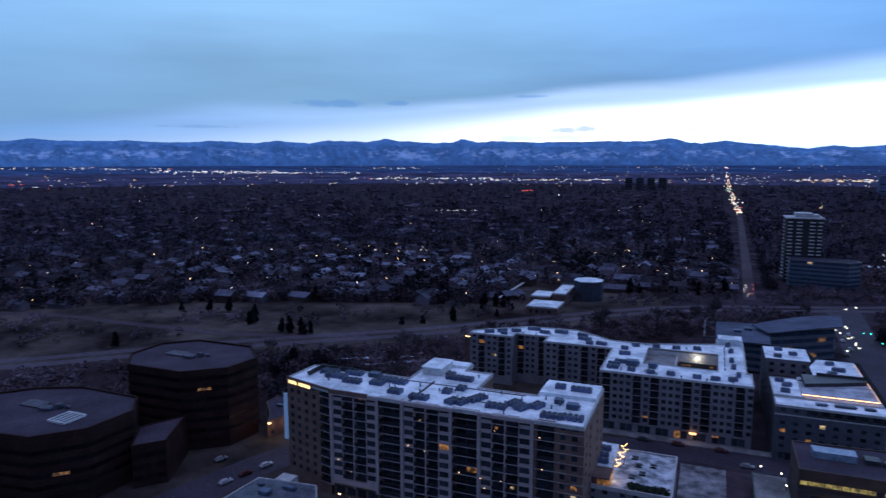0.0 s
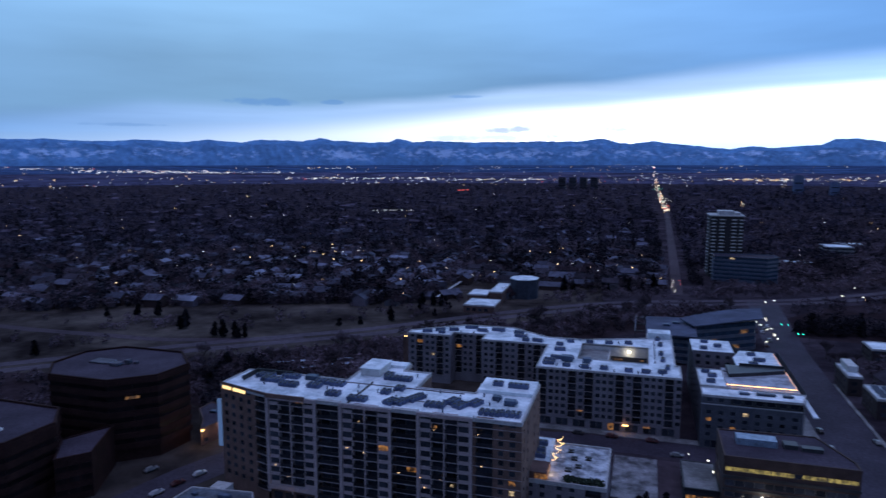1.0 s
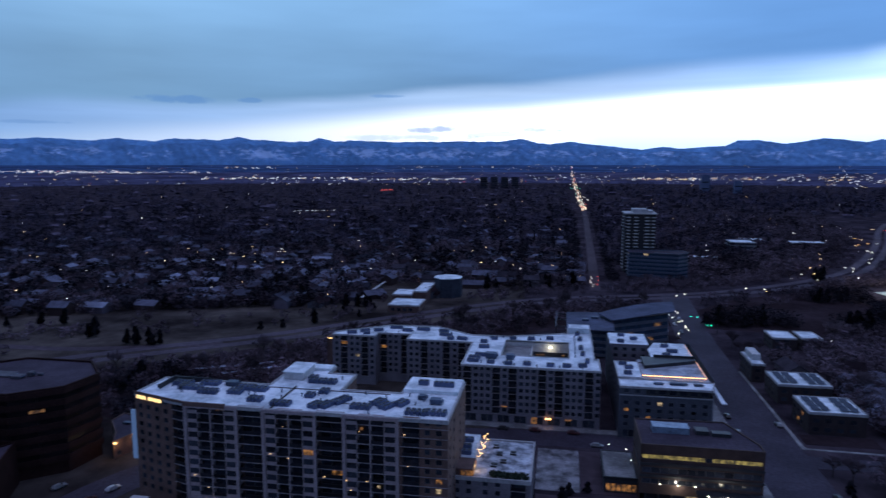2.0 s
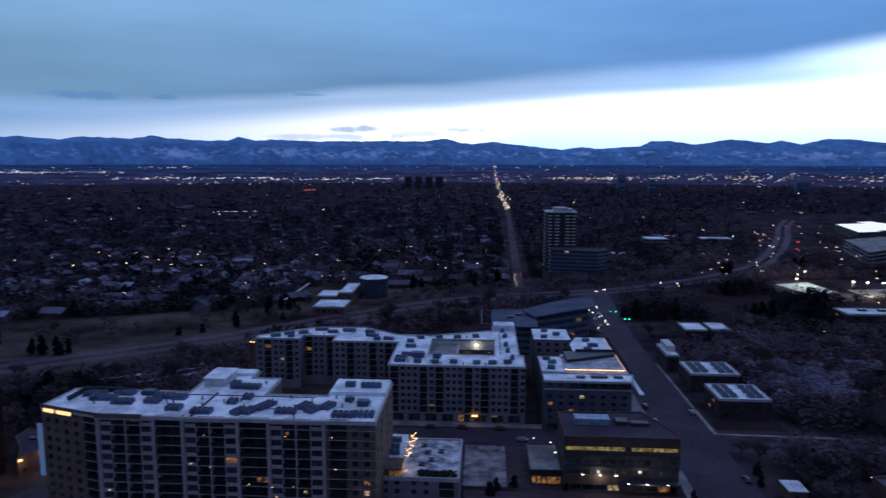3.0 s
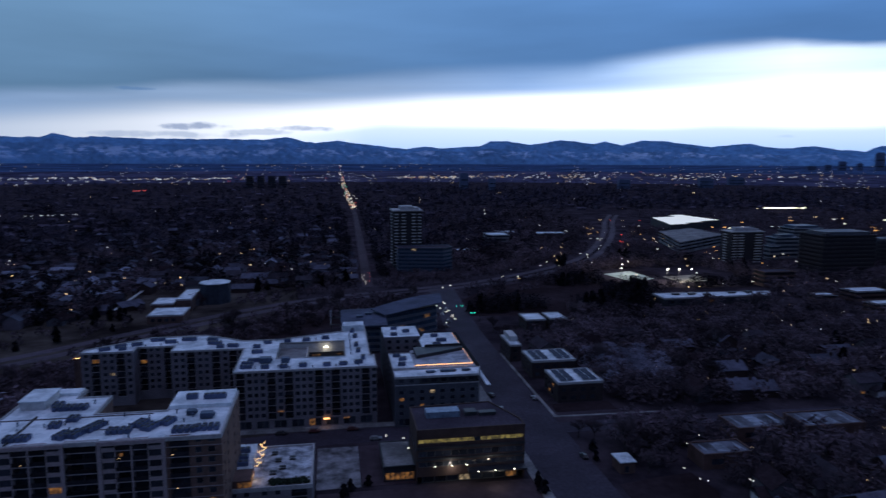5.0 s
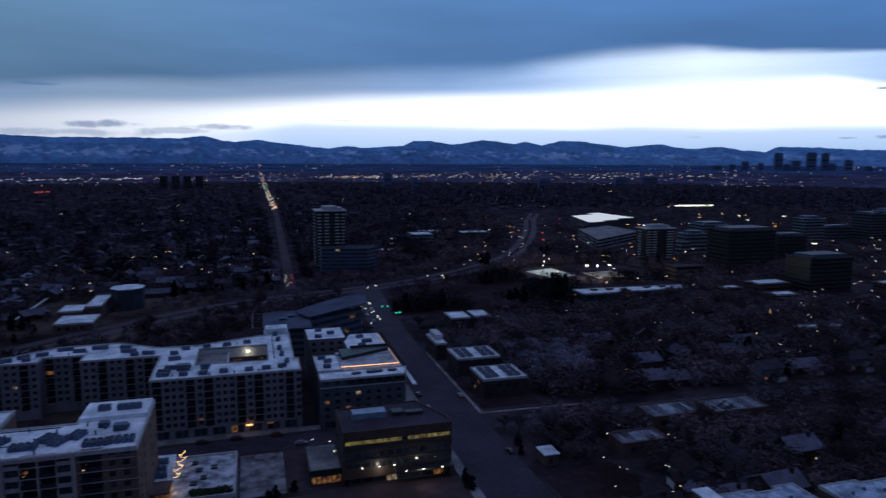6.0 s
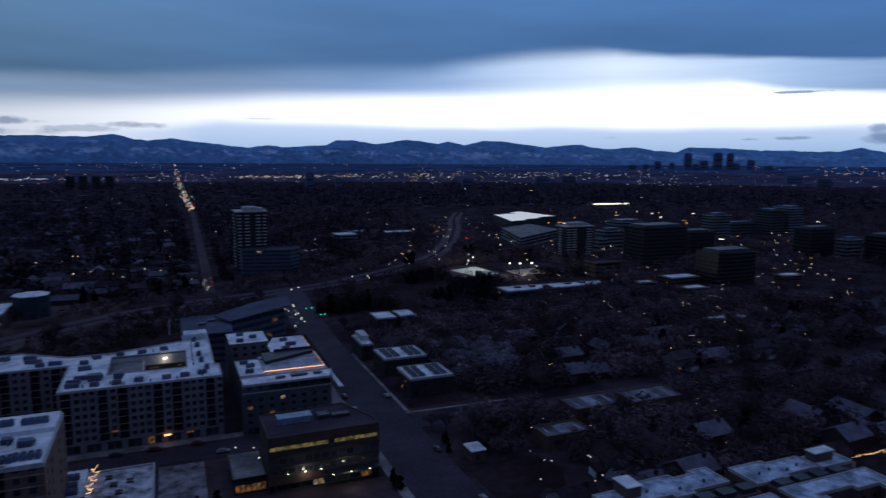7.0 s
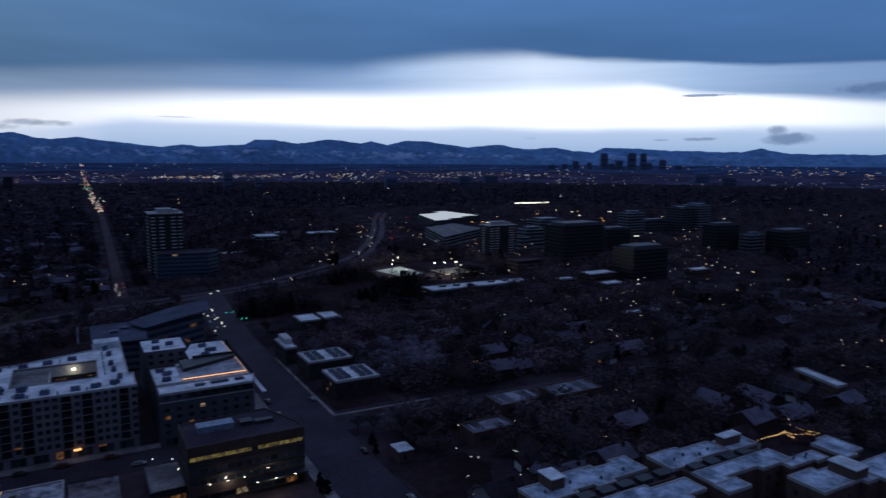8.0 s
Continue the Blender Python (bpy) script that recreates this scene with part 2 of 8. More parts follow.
def hill_mat(name, forest, snow, amount, z0, z1):
    """Conifer forest with open snowy slopes in the gullies, between two heights."""
    m = mat(name, forest, 0.95, vary=0.16, big=0.006, fine=0.03, bump=0.0, spec=0.0)
    t = m.node_tree
    b = t.nodes["Principled BSDF"]
    pos = t.nodes.new("ShaderNodeNewGeometry").outputs["Position"]

    def field(scale, detail, rough):
        mp = t.nodes.new("ShaderNodeMapping")
        mp.inputs["Scale"].default_value = scale
        t.links.new(pos, mp.inputs[0])
        n = t.nodes.new("ShaderNodeTexNoise")
        n.inputs["Scale"].default_value, n.inputs["Detail"].default_value, n.inputs["Roughness"].default_value = 1.0, detail, rough
        t.links.new(mp.outputs[0], n.inputs["Vector"])
        return n.outputs["Fac"]

    def calc(op, p, q, clamp=False):
        n = t.nodes.new("ShaderNodeMath")
        n.operation, n.use_clamp = op, clamp
        for i, v in enumerate((p, q)):
            if isinstance(v, (int, float)):
                n.inputs[i].default_value = v
            else:
                t.links.new(v, n.inputs[i])
        return n.outputs[0]

    small, large = field((0.017, 0.017, 0.040), 6, 0.70), field((0.0032, 0.0032, 0.006), 3, 0.5)
    sep = t.nodes.new("ShaderNodeSeparateXYZ")
    t.links.new(pos, sep.inputs[0])
    up = calc("MULTIPLY", calc("SUBTRACT", sep.outputs[2], (z0 + z1) / 2), 2 / (z1 - z0))
    belt = calc("SUBTRACT", 1.0, calc("MULTIPLY", up, up), True)
    k = calc("ADD", calc("MULTIPLY", small, 0.72), calc("MULTIPLY", large, 0.42))
    k = calc("ADD", k, calc("MULTIPLY", belt, 0.10))
    k = calc("MULTIPLY", calc("SUBTRACT", k, amount), 15.0, True)
    k = calc("MULTIPLY", k, belt)
    old = b.inputs["Base Color"].links[0].from_socket
    mix = t.nodes.new("ShaderNodeMix")
    mix.data_type = "RGBA"
    mix.inputs[7].default_value = (*snow, 1)
    t.links.new(k, mix.inputs[0])
    t.links.new(old, mix.inputs[6])
    t.links.new(mix.outputs[2], b.inputs["Base Color"])
    return m


# forest and snow colours carry the blue of the air's haze
HILLS = hill_mat("haze_tinted_hills", (0.140, 0.300, 0.53), (0.38, 0.56, 0.80), 0.765, 130, 270)
FOOTHILLS = hill_mat("haze_tinted_foothills", (0.145, 0.295, 0.51), (0.46, 0.62, 0.85), 0.672, 98, 200)
# two tones of the plain with distance haze mixed into the colour
PLAIN_HAZE_FAR = mat("haze_tinted_far_plain", (0.050, 0.086, 0.170), 0.95, vary=0.4, big=0.004, fine=0.02, bump=0.0, spec=0.0, stretch=(1, 3, 1))
PLAIN_HAZE_NEAR = mat("haze_tinted_plain", (0.066, 0.066, 0.112), 0.95, vary=0.4, big=0.005, fine=0.03, bump=0.0, spec=0.0)
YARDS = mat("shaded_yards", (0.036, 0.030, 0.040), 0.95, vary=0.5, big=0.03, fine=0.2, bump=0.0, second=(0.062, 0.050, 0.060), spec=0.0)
SNOW = mat("old_snow", (0.45, 0.50, 0.60), 0.8, vary=0.2, big=0.02, fine=0.2, bump=0.0, spec=0.05)

# ---------- builders ----------


def part(name, bm, material, parent, label=""):
    """One mesh object, in world metres, under a thing that stands at its own base."""
    me = bpy.data.meshes.new(name)
    bm.normal_update()
    bm.to_mesh(me)
    bm.free()
    return piece(name, me, material, parent, None, label)


def piece(name, me, material, parent, m=None, label=""):
    if material is not None and not me.materials:
        me.materials.append(material)
    ob = new(name, me)
    if parent is not None:
        ob.parent = parent
        back = Matrix.Translation(-parent.location) if parent.type == "EMPTY" else Matrix.Identity(4)
        ob.matrix_basis = back @ m if m is not None else back
    elif m is not None:
        ob.matrix_basis = m
    return tagged(ob, label) if label else ob


def thing(name, at, label, category, group="", kind=""):
    ob = new(name)
    ob.location = at
    ob.empty_display_size = 2
    return tagged(ob, label, category, group, kind)


def box(bm, x0, x1, y0, y1, z0, z1, m=None):
    vs = [bm.verts.new((m @ Vector(p)) if m else p) for p in ((x0, y0, z0), (x1, y0, z0), (x1, y1, z0), (x0, y1, z0), (x0, y0, z1), (x1, y0, z1), (x1, y1, z1), (x0, y1, z1))]
    for f in ((3, 2, 1, 0), (4, 5, 6, 7), (0, 1, 5, 4), (1, 2, 6, 5), (2, 3, 7, 6), (3, 0, 4, 7)):
        bm.faces.new([vs[i] for i in f])
    return bm


def boxes(*some):
    bm = bmesh.new()
    for b in some:
        box(bm, *b)
    return bm


def prism(poly, z0, z1, bm=None):
    """A solid over a plan that runs counter-clockwise."""
    bm = bm or bmesh.new()
    lo = [bm.verts.new((x, y, z0)) for x, y in poly]
    hi = [bm.verts.new((x, y, z1)) for x, y in poly]
    n = len(poly)
    bm.faces.new(hi)
    bm.faces.new(lo[::-1])
    for i in range(n):
        bm.faces.new((lo[i], lo[(i + 1) % n], hi[(i + 1) % n], hi[i]))
    return bm


def rect(x0, x1, y0, y1):
    return [(x0, y0), (x1, y0), (x1, y1), (x0, y1)]


def lie(x, y):
    """Height of the land: flat, rising gently to the foot of the hills."""
    r = math.hypot(x, y)
    return 0.0 if r <= 2500 else 100 - r * (0.04 - 1.6e-5 * (r - 2500))


def ribbon(line, width, lift, thick=0.05, bm=None, side=0.0):
    """A strip of road along a line in plan, lying on the land."""
    bm = bm or bmesh.new()
    pts = []
    for i, (x, y) in enumerate(line):
        a, b = line[max(0, i - 1)], line[min(len(line) - 1, i + 1)]
        d = Vector((b[0] - a[0], b[1] - a[1])).normalized()
        nrm = Vector((d.y, -d.x))
        c = Vector((x, y)) + nrm * side
        row = []
        for s, dz in ((-0.5, 0), (0.5, 0)):
            p = c + nrm * width * s
            row.append(bm.verts.new((p.x, p.y, lie(p.x, p.y) + lift)))
        for s in (-0.5, 0.5):
            p = c + nrm * width * s
            row.append(bm.verts.new((p.x, p.y, lie(p.x, p.y) + lift - thick - 0.2)))
        pts.append(row)
    for r, q in zip(pts, pts[1:]):
        bm.faces.new((r[0], r[1], q[1], q[0]))
        bm.faces.new((r[1], r[3], q[3], q[1]))
        bm.faces.new((r[2], r[0], q[0], q[2]))
    return bm


def smooth_line(pts, step=8.0):
    """A Catmull-Rom curve through points of the plan."""
    out = []
    for i in range(len(pts) - 1):
        p = [Vector(pts[max(0, min(len(pts) - 1, i + k))]) for k in (-1, 0, 1, 2)]
        n = max(2, int((p[2] - p[1]).length / step))
        for k in range(n):
            t = k / n
            v = 0.5 * ((2 * p[1]) + (p[2] - p[0]) * t + (2 * p[0] - 5 * p[1] + 4 * p[2] - p[3]) * t * t + (3 * p[1] - p[0] - 3 * p[2] + p[3]) * t**3)
            out.append((v.x, v.y))
    return out + [tuple(pts[-1])]


# ---------- land ----------
def build_ground():
    bm = bmesh.new()
    radii = [0, 60, 120, 200, 300, 420, 560, 720, 900, 1150, 1450, 1800, 2150, 2500, 2750, 3000, 3250, 3500, 3750, 4000, 4250, 4500, 4700, 4850]
    n = 120
    rings = []
    for r in radii:
        rings.append([bm.verts.new((r * math.sin(2 * math.pi * i / n), r * math.cos(2 * math.pi * i / n), lie(0, r))) for i in range(n)] if r else [bm.verts.new((0, 0, 0))])
    for a, b in zip(rings, rings[1:]):
        for i in range(n):
            j = (i + 1) % n
            if len(a) == 1:
                bm.faces.new((a[0], b[j], b[i]))
            else:
                bm.faces.new((a[i], a[j], b[j], b[i]))
    ob = part("ground", bm, GRASS, None)
    for m in (PLAIN_HAZE_NEAR, PLAIN_HAZE_FAR, YARDS):
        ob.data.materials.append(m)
    # the outer rings take the haze-blue tones, bluest beyond 4000 m
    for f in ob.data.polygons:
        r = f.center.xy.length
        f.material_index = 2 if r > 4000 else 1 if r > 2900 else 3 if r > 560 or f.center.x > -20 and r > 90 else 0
    tagged(ob, "dormant winter grass and bare earth of the plain", "ground", kind="structure")


build_ground()


RIDGE_AT = [-75, -55, -53.8, -52, -48, -47.3, -45, -42, -41.4, -39, -37.7, -35.9, -33.2, -31.8, -28.5, -27.1, -25.9, -23, -21.4, -20.5, -19.2, -18, -14, -8.4, -5.2, -3.8, -1.3, 0.5, 2.5, 6.3, 8, 9, 12.6, 13.4, 14.8, 16.8, 19.4, 22, 22.9, 24.2, 25.8, 27.5, 31, 33.4, 36, 38.3, 40, 41.5, 42.4, 43.3, 47.7, 52.7, 54.1, 56.2, 62, 100]
RIDGE_UP = [27, 26, 30, 28, 28, 29.5, 27, 27.5, 30, 28, 26.5, 30, 27, 31, 29, 33.5, 30.5, 27.5, 28.5, 33, 28, 30, 28, 29, 28.5, 33, 24, 28.5, 23.5, 16.5, 20.5, 17.7, 21, 28, 28.7, 23, 30, 24, 28, 22, 28.6, 28, 19.5, 24, 17, 20, 14.5, 13, 19.4, 19.4, 15.5, 13, 18.4, 11, 10, 10]


def build_hills():
    """Ridge over ridge: a low front range cut by gullies, and the crest behind it."""
    a0, a1, n, m = -75, 100, 1500, 16

    def strip(name, r0, r1, top_of, foot, rough, label, salt, material):
        bm = bmesh.new()
        rows = []
        for i in range(n + 1):
            deg = a0 + (a1 - a0) * i / n
            a = radians(deg)
            top = top_of(deg)
            row = []
            for j in range(m + 1):
                s = j / m
                k = noise.ridged_multi_fractal(Vector((deg * 0.55 + s * 0.9, s * 1.1, salt)), 0.9, 2.1, 5, 1.0, 2.0) - 1.1
                bulge = math.sin(math.pi * s)
                r = r0 + (r1 - r0) * s - 9 * k * bulge
                el = foot + (top - foot) * (s**0.9) + rough * k * bulge
                row.append(bm.verts.new((r * math.sin(a), r * math.cos(a), 100 + r * el)))
            rows.append(row)
        for p, q in zip(rows, rows[1:]):
            for j in range(m):
                bm.faces.new((p[j], q[j], q[j + 1], p[j + 1]))
        ob = part(name, bm, material, None)
        for f in ob.data.polygons:
            f.use_smooth = True
        tagged(ob, label, "hills", kind="structure")

    def crest(deg):
        return float(np.interp(deg, RIDGE_AT, RIDGE_UP)) * 1e-3 + 0.0011 * noise.fractal(Vector((deg * 1.1, 3.1, 0)), 1.0, 2.0, 5)

    def front(deg):
        # the front range stands high in the south and sinks to low swells in the north
        share = float(np.interp(deg, [-75, -20, 0, 8, 20, 45, 60, 100], [0.80, 0.78, 0.66, 0.72, 0.50, 0.42, 0.35, 0.3]))
        return crest(deg) * share + 0.0035 * noise.fractal(Vector((deg * 0.6, 9.1, 0)), 1.0, 2.0, 5)

    strip("hills_backdrop", 4760, 4930, crest, 0.0, 0.0016, "forested mountain ridge tinted haze blue along the horizon with snow streaks", 7.7, HILLS)
    strip("hills_front", 4650, 4740, front, -0.0058, 0.0014, "wooded foothills tinted haze blue below the mountain ridge", 2.2, FOOTHILLS)


build_hills()

# ---------- roads, pavements, plaza ----------


def structure(name, bm, material, label, category):
    return tagged(part(name, bm, material, None), label, category, kind="structure")


FAR_ROAD = [(27, 525), (31, 700), (36, 950), (42, 1250)] + [(42 + i * 0.26, 1250 + i * 84) for i in range(1, 41)]
structure("road_avenue", ribbon(FAR_ROAD, 8.5, 0.10), ROAD_FAR, "long straight avenue running west through dark woods", "road")
PARKWAY = smooth_line([(-430, 140), (-327, 216), (-288, 250), (-227, 302), (-155, 356), (-105, 404), (-72, 434), (-37, 463), (0, 485), (45, 500), (112, 525), (155, 553), (202, 590), (250, 640), (298, 716), (345, 806), (395, 912), (450, 1040), (520, 1180)])
structure("road_parkway", ribbon(PARKWAY, 7.5, 0.08, side=-6.0), PARKROAD, "pale concrete carriageway of a curving parkway", "road")
structure("road_parkway_south", ribbon(PARKWAY, 7.5, 0.08, side=6.0), PARKROAD, "pale concrete carriageway of a curving parkway", "road")
structure("road_street", ribbon([(74.5, 40), (74.5, 300), (75.5, 380), (79, 440), (84, 520)], 20, 0.06), ASPHALT, "wide dark asphalt street between apartments and houses", "road")
structure("road_cross", ribbon([(-62, 226), (-45, 232), (0, 235.5), (64, 235.5)], 13, 0.05), ASPHALT, "asphalt side street behind the long apartment block", "road")
structure("road_cross_east", ribbon([(84.6, 231), (140, 231), (320, 226), (470, 222)], 9.5, 0.05), ASPHALT, "dark asphalt residential side street", "road")
structure("road_lane", ribbon(smooth_line([(-158, 95), (-149, 128), (-142, 152), (-133, 180), (-112, 208), (-62, 226)]), 15, 0.05), ASPHALT, "asphalt lane between office blocks and apartments", "road")
structure("path_park", ribbon(smooth_line([(-470, 290), (-389, 304), (-349, 304), (-296, 306), (-252, 309), (-183, 332)]), 7, 0.05), ROAD_FAR, "pale park road across winter grass", "road")
for k, (xs, y0, y1) in enumerate(((-60, 520, 1500), (-150, 560, 1300), (-255, 520, 1200), (150, 250, 420), (250, 235, 410))):
    structure("road_residential" + ("_%d" % k if k else ""), ribbon([(xs, y0), (xs + 2, y1)], 6.5, 0.04), ROAD_FAR, "narrow residential street among bare trees", "road")
for k, (ys, x0, x1) in enumerate(((640, -420, 20), (800, -620, 25), (330, 92, 380), (1050, -700, 30))):
    structure("road_block_%d" % k, ribbon([(x0, ys), (x1, ys)], 6.5, 0.05), ROAD_FAR, "narrow residential street among bare trees", "road")


def slab(name, poly, z1, material, label):
    return structure(name, prism(poly, -0.3, z1), material, label, "pavement")


slab("pavement_plaza", rect(-6.4, 7.4, 196, 226), 0.16, mat("frosty_stained_concrete", (0.055, 0.053, 0.058), 0.8, vary=0.35, big=0.16, fine=1.4, second=(0.27, 0.27, 0.285)), "stained pale concrete plaza with worn patches")
slab("pavement_court", rect(7.6, 24, 196, 226), 0.12, ROAD_FAR, "grey concrete forecourt beside the office building")
slab("pavement_parking", rect(-6, 63.5, 150, 193.2), 0.10, ROAD_FAR, "grey concrete parking court in front of the offices")
slab("pavement_east", [(84.6, 243), (86.0, 244.4), (86.0, 330), (84.9, 330)], 0.18, CONCRETE, "pale concrete pavement with raised kerb")
slab("pavement_corner", [(84.6, 241), (128, 240), (128, 241.2), (86.4, 242.3), (86.0, 244.2), (84.6, 242.8)], 0.182, CONCRETE, "pale concrete pavement at the street corner")
slab("pavement_west", rect(61, 64.4, 150, 226), 0.18, CONCRETE, "pale concrete pavement with raised kerb")
slab("pavement_north", rect(57, 64.4, 243, 330), 0.18, CONCRETE, "pale concrete pavement with raised kerb")
slab("pavement_shops", rect(-45, 57, 242.2, 246.3), 0.18, CONCRETE, "concrete pavement in front of the apartments")
slab("lawn_verge", rect(87.4, 113, 246, 255), 0.10, EARTH, "bare lawn with dead leaves beside the corner house")
slab("lawn_corner", [(86.6, 160), (108, 160), (115, 176), (113, 189), (100, 187.6), (87, 185)], 0.09, EARTH, "dark bare lawn beside the street")
slab("field", [(60, 420), (150, 405), (225, 450), (205, 560), (120, 505)], 0.05, EARTH, "dark open winter field beside the parkway")


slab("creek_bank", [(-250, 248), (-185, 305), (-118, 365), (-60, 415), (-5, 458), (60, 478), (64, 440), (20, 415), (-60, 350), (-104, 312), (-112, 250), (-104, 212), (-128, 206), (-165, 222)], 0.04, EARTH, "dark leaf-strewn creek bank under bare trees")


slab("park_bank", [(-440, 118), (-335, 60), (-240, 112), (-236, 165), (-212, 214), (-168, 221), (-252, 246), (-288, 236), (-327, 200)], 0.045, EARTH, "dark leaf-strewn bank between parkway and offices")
for k, (x, y, w, h) in enumerate(((-168, 291, 13, 2.2), (-150, 300, 11, 1.8), (-156, 285, 9, 1.5), (-140, 296, 8, 1.6))):
    ring = [(x + w * math.cos(2 * math.pi * i / 14) * (0.75 + 0.25 * math.sin(i * 2.7 + k)), y + 0.45 * w * math.cos(2 * math.pi * i / 14) + h * math.sin(2 * math.pi * i / 14) * (0.8 + 0.3 * math.sin(i * 1.9))) for i in range(14)]
    structure("snow_patch" + ("_%d" % k if k else ""), prism(ring, -0.1, 0.10), SNOW, "thin patch of old snow on the creek bank", "snow")


def build_markings():
    """Broken lane lines on the street."""
    bm = bmesh.new()
    for y in range(130, 430, 9):
        box(bm, 74.35, 74.55, y, y + 3.2, 0.05, 0.072)
    tagged(part("lane_markings", bm, ROAD_FAR, None), "worn pale lane markings on asphalt", "road marking", kind="structure")


build_markings()

# ---------- facades ----------
SMOKED = mat("smoked_glass", (0.010, 0.007, 0.008), 0.4, vary=0.3, big=0.3, bump=0.0, spec=0.10, per_object=0.4)
GUARD = mat("tinted_balcony_guard", (0.017, 0.017, 0.022), 0.45, vary=0.3, big=0.3, bump=0.0, spec=0.18, per_object=0.5)
FRAME = mat("window_frame_paint", (0.08, 0.08, 0.083), 0.5, vary=0.1, bump=0.0)
WHITE = mat("off_white_paint", (0.45, 0.45, 0.45), 0.7, vary=0.1, big=0.3)
RAIL = mat("black_railing", (0.03, 0.03, 0.033), 0.5, metal=0.4, vary=0.1, bump=0.0)
BAY = mat("pale_bay_panel", (0.31, 0.255, 0.262), 0.8, vary=0.12, big=0.25, fine=2.0)
SLAB = mat("balcony_concrete", (0.30, 0.265, 0.275), 0.85, vary=0.2, big=0.3)
TRIM = mat("pale_parapet_trim", (0.34, 0.34, 0.345), 0.7, vary=0.15, big=0.3)


def room_mat(name, color, strength, least=0.03):
    """A lit room behind glass: bright near its lamp, dim behind curtains."""
    m = glow_mat(name, color, strength)
    t = m.node_tree
    b = t.nodes["Principled BSDF"]
    pos = t.nodes.new("ShaderNodeNewGeometry").outputs["Position"]
    n = t.nodes.new("ShaderNodeTexNoise")
    n.inputs["Scale"].default_value, n.inputs["Detail"].default_value = 0.9, 2
    t.links.new(pos, n.inputs["Vector"])
    r = t.nodes.new("ShaderNodeMapRange")
    r.inputs[1].default_value, r.inputs[2].default_value, r.inputs[3].default_value, r.inputs[4].default_value = 0.38, 0.70, least * strength, strength
    t.links.new(n.outputs["Fac"], r.inputs[0])
    t.links.new(r.outputs[0], b.inputs["Emission Strength"])
    return m


LIT_WARM = room_mat("lit_room_warm", (1.0, 0.42, 0.10), 0.36)
LIT_WHITE = room_mat("lit_room_white", (1.0, 0.72, 0.40), 0.7)
LIT_DIM = room_mat("lit_office_dim", (1.0, 0.46, 0.12), 0.22)
LIT_GREEN = room_mat("lit_room_green", (0.10, 0.8, 0.22), 0.16)
LED_ORANGE = glow_mat("led_strip_amber", (1.0, 0.46, 0.15), 4.0, True)
LED_SOFT = glow_mat("led_strip_dim_amber", (1.0, 0.46, 0.18), 1.1)
LAMP_WHITE = glow_mat("lamp_white", (1.0, 0.88, 0.66), 7.0)
LAMP_WARM = glow_mat("lamp_warm", (1.0, 0.56, 0.20), 5.0)
BALCONY_LAMP = glow_mat("balcony_lamp_warm", (1.0, 0.62, 0.30), 1.3)
LAMP_RED = glow_mat("lamp_red", (1.0, 0.06, 0.04), 4.0)
LAMP_GREEN = glow_mat("lamp_green", (0.05, 1.0, 0.62), 3.5)
YELLOW_STRIP = room_mat("lit_office_strip", (1.0, 0.76, 0.20), 0.36, 0.15)
MESHES = {}
dice = random.Random(7)


def shared(key, make, material):
    if key not in MESHES:
        bm = make()
        me = bpy.data.meshes.new(key[0])
        bm.normal_update()
        bm.to_mesh(me)
        bm.free()
        me.materials.append(material)
        MESHES[key] = me
    return MESHES[key]


def window_frame_mesh(w, h):
    """One ring of four mitred members."""
    t, d = min(0.09, w / 5), 0.10
    bm = bmesh.new()
    loops = []
    for y in (0.0, d):
        for k in (0.0, t):
            loops.append([bm.verts.new(c) for c in ((k, y, k), (w - k, y, k), (w - k, y, h - k), (k, y, h - k))])
    of, inf, ob, inb = loops
    for a, b in ((of, inf), (inf, inb), (inb, ob), (ob, of)):
        for i in range(4):
            j = (i + 1) % 4
            bm.faces.new((a[i], a[j], b[j], b[i]))
    return bm


def add_window(parent, m, w, h, glass=None, frame_mat=None):
    w, h = round(w, 2), round(h, 2)
    glass = glass or DARKGLASS
    frame_mat = frame_mat or FRAME
    f = piece("window", shared(("window", w, h, frame_mat.name), lambda: window_frame_mesh(w, h), frame_mat), None, parent, m)
    piece("pane", shared(("pane", w, h, glass.name), lambda: boxes((0.05, w - 0.05, 0.04, 0.07, 0.05, h - 0.05)), glass), None, f)
    return f


def add_pane(parent, m, w, h, glass):
    """A frameless window pane of a far building."""
    w, h = round(w, 1), round(h, 1)
    return piece("window", shared(("far_window", w, h, glass.name), lambda: boxes((0.06, w - 0.06, 0.0, 0.08, 0.04, h - 0.04)), glass), None, parent, m)


def railing_mesh(w, d):
    """A guard of dark glass round three sides, bent from one sheet."""
    t = 0.07
    plan = [(0, 0), (0, -d), (w, -d), (w, 0), (w - t, 0), (w - t, -d + t), (t, -d + t), (t, 0)]
    return prism(plan, 0.06, 1.05)


def add_balcony(parent, m, w, d, slab_mat=None):
    w, d = round(w, 2), round(d, 2)
    slab_mat = slab_mat or SLAB
    b = piece("balcony", shared(("balcony", w, d, slab_mat.name), lambda: boxes((0, w, -d, 0, -0.2, 0)), slab_mat), None, parent, m)
    piece("railing", shared(("railing", w, d), lambda: railing_mesh(w, d), GUARD), None, b)
    return b


def along(p, q):
    """Frame of a wall from p to q: x along it, y into the house, z up."""
    d = (Vector(q) - Vector(p)).normalized()
    return Matrix(((d.x, -d.y, 0, p[0]), (d.y, d.x, 0, p[1]), (0, 0, 1, 0), (0, 0, 0, 1)))


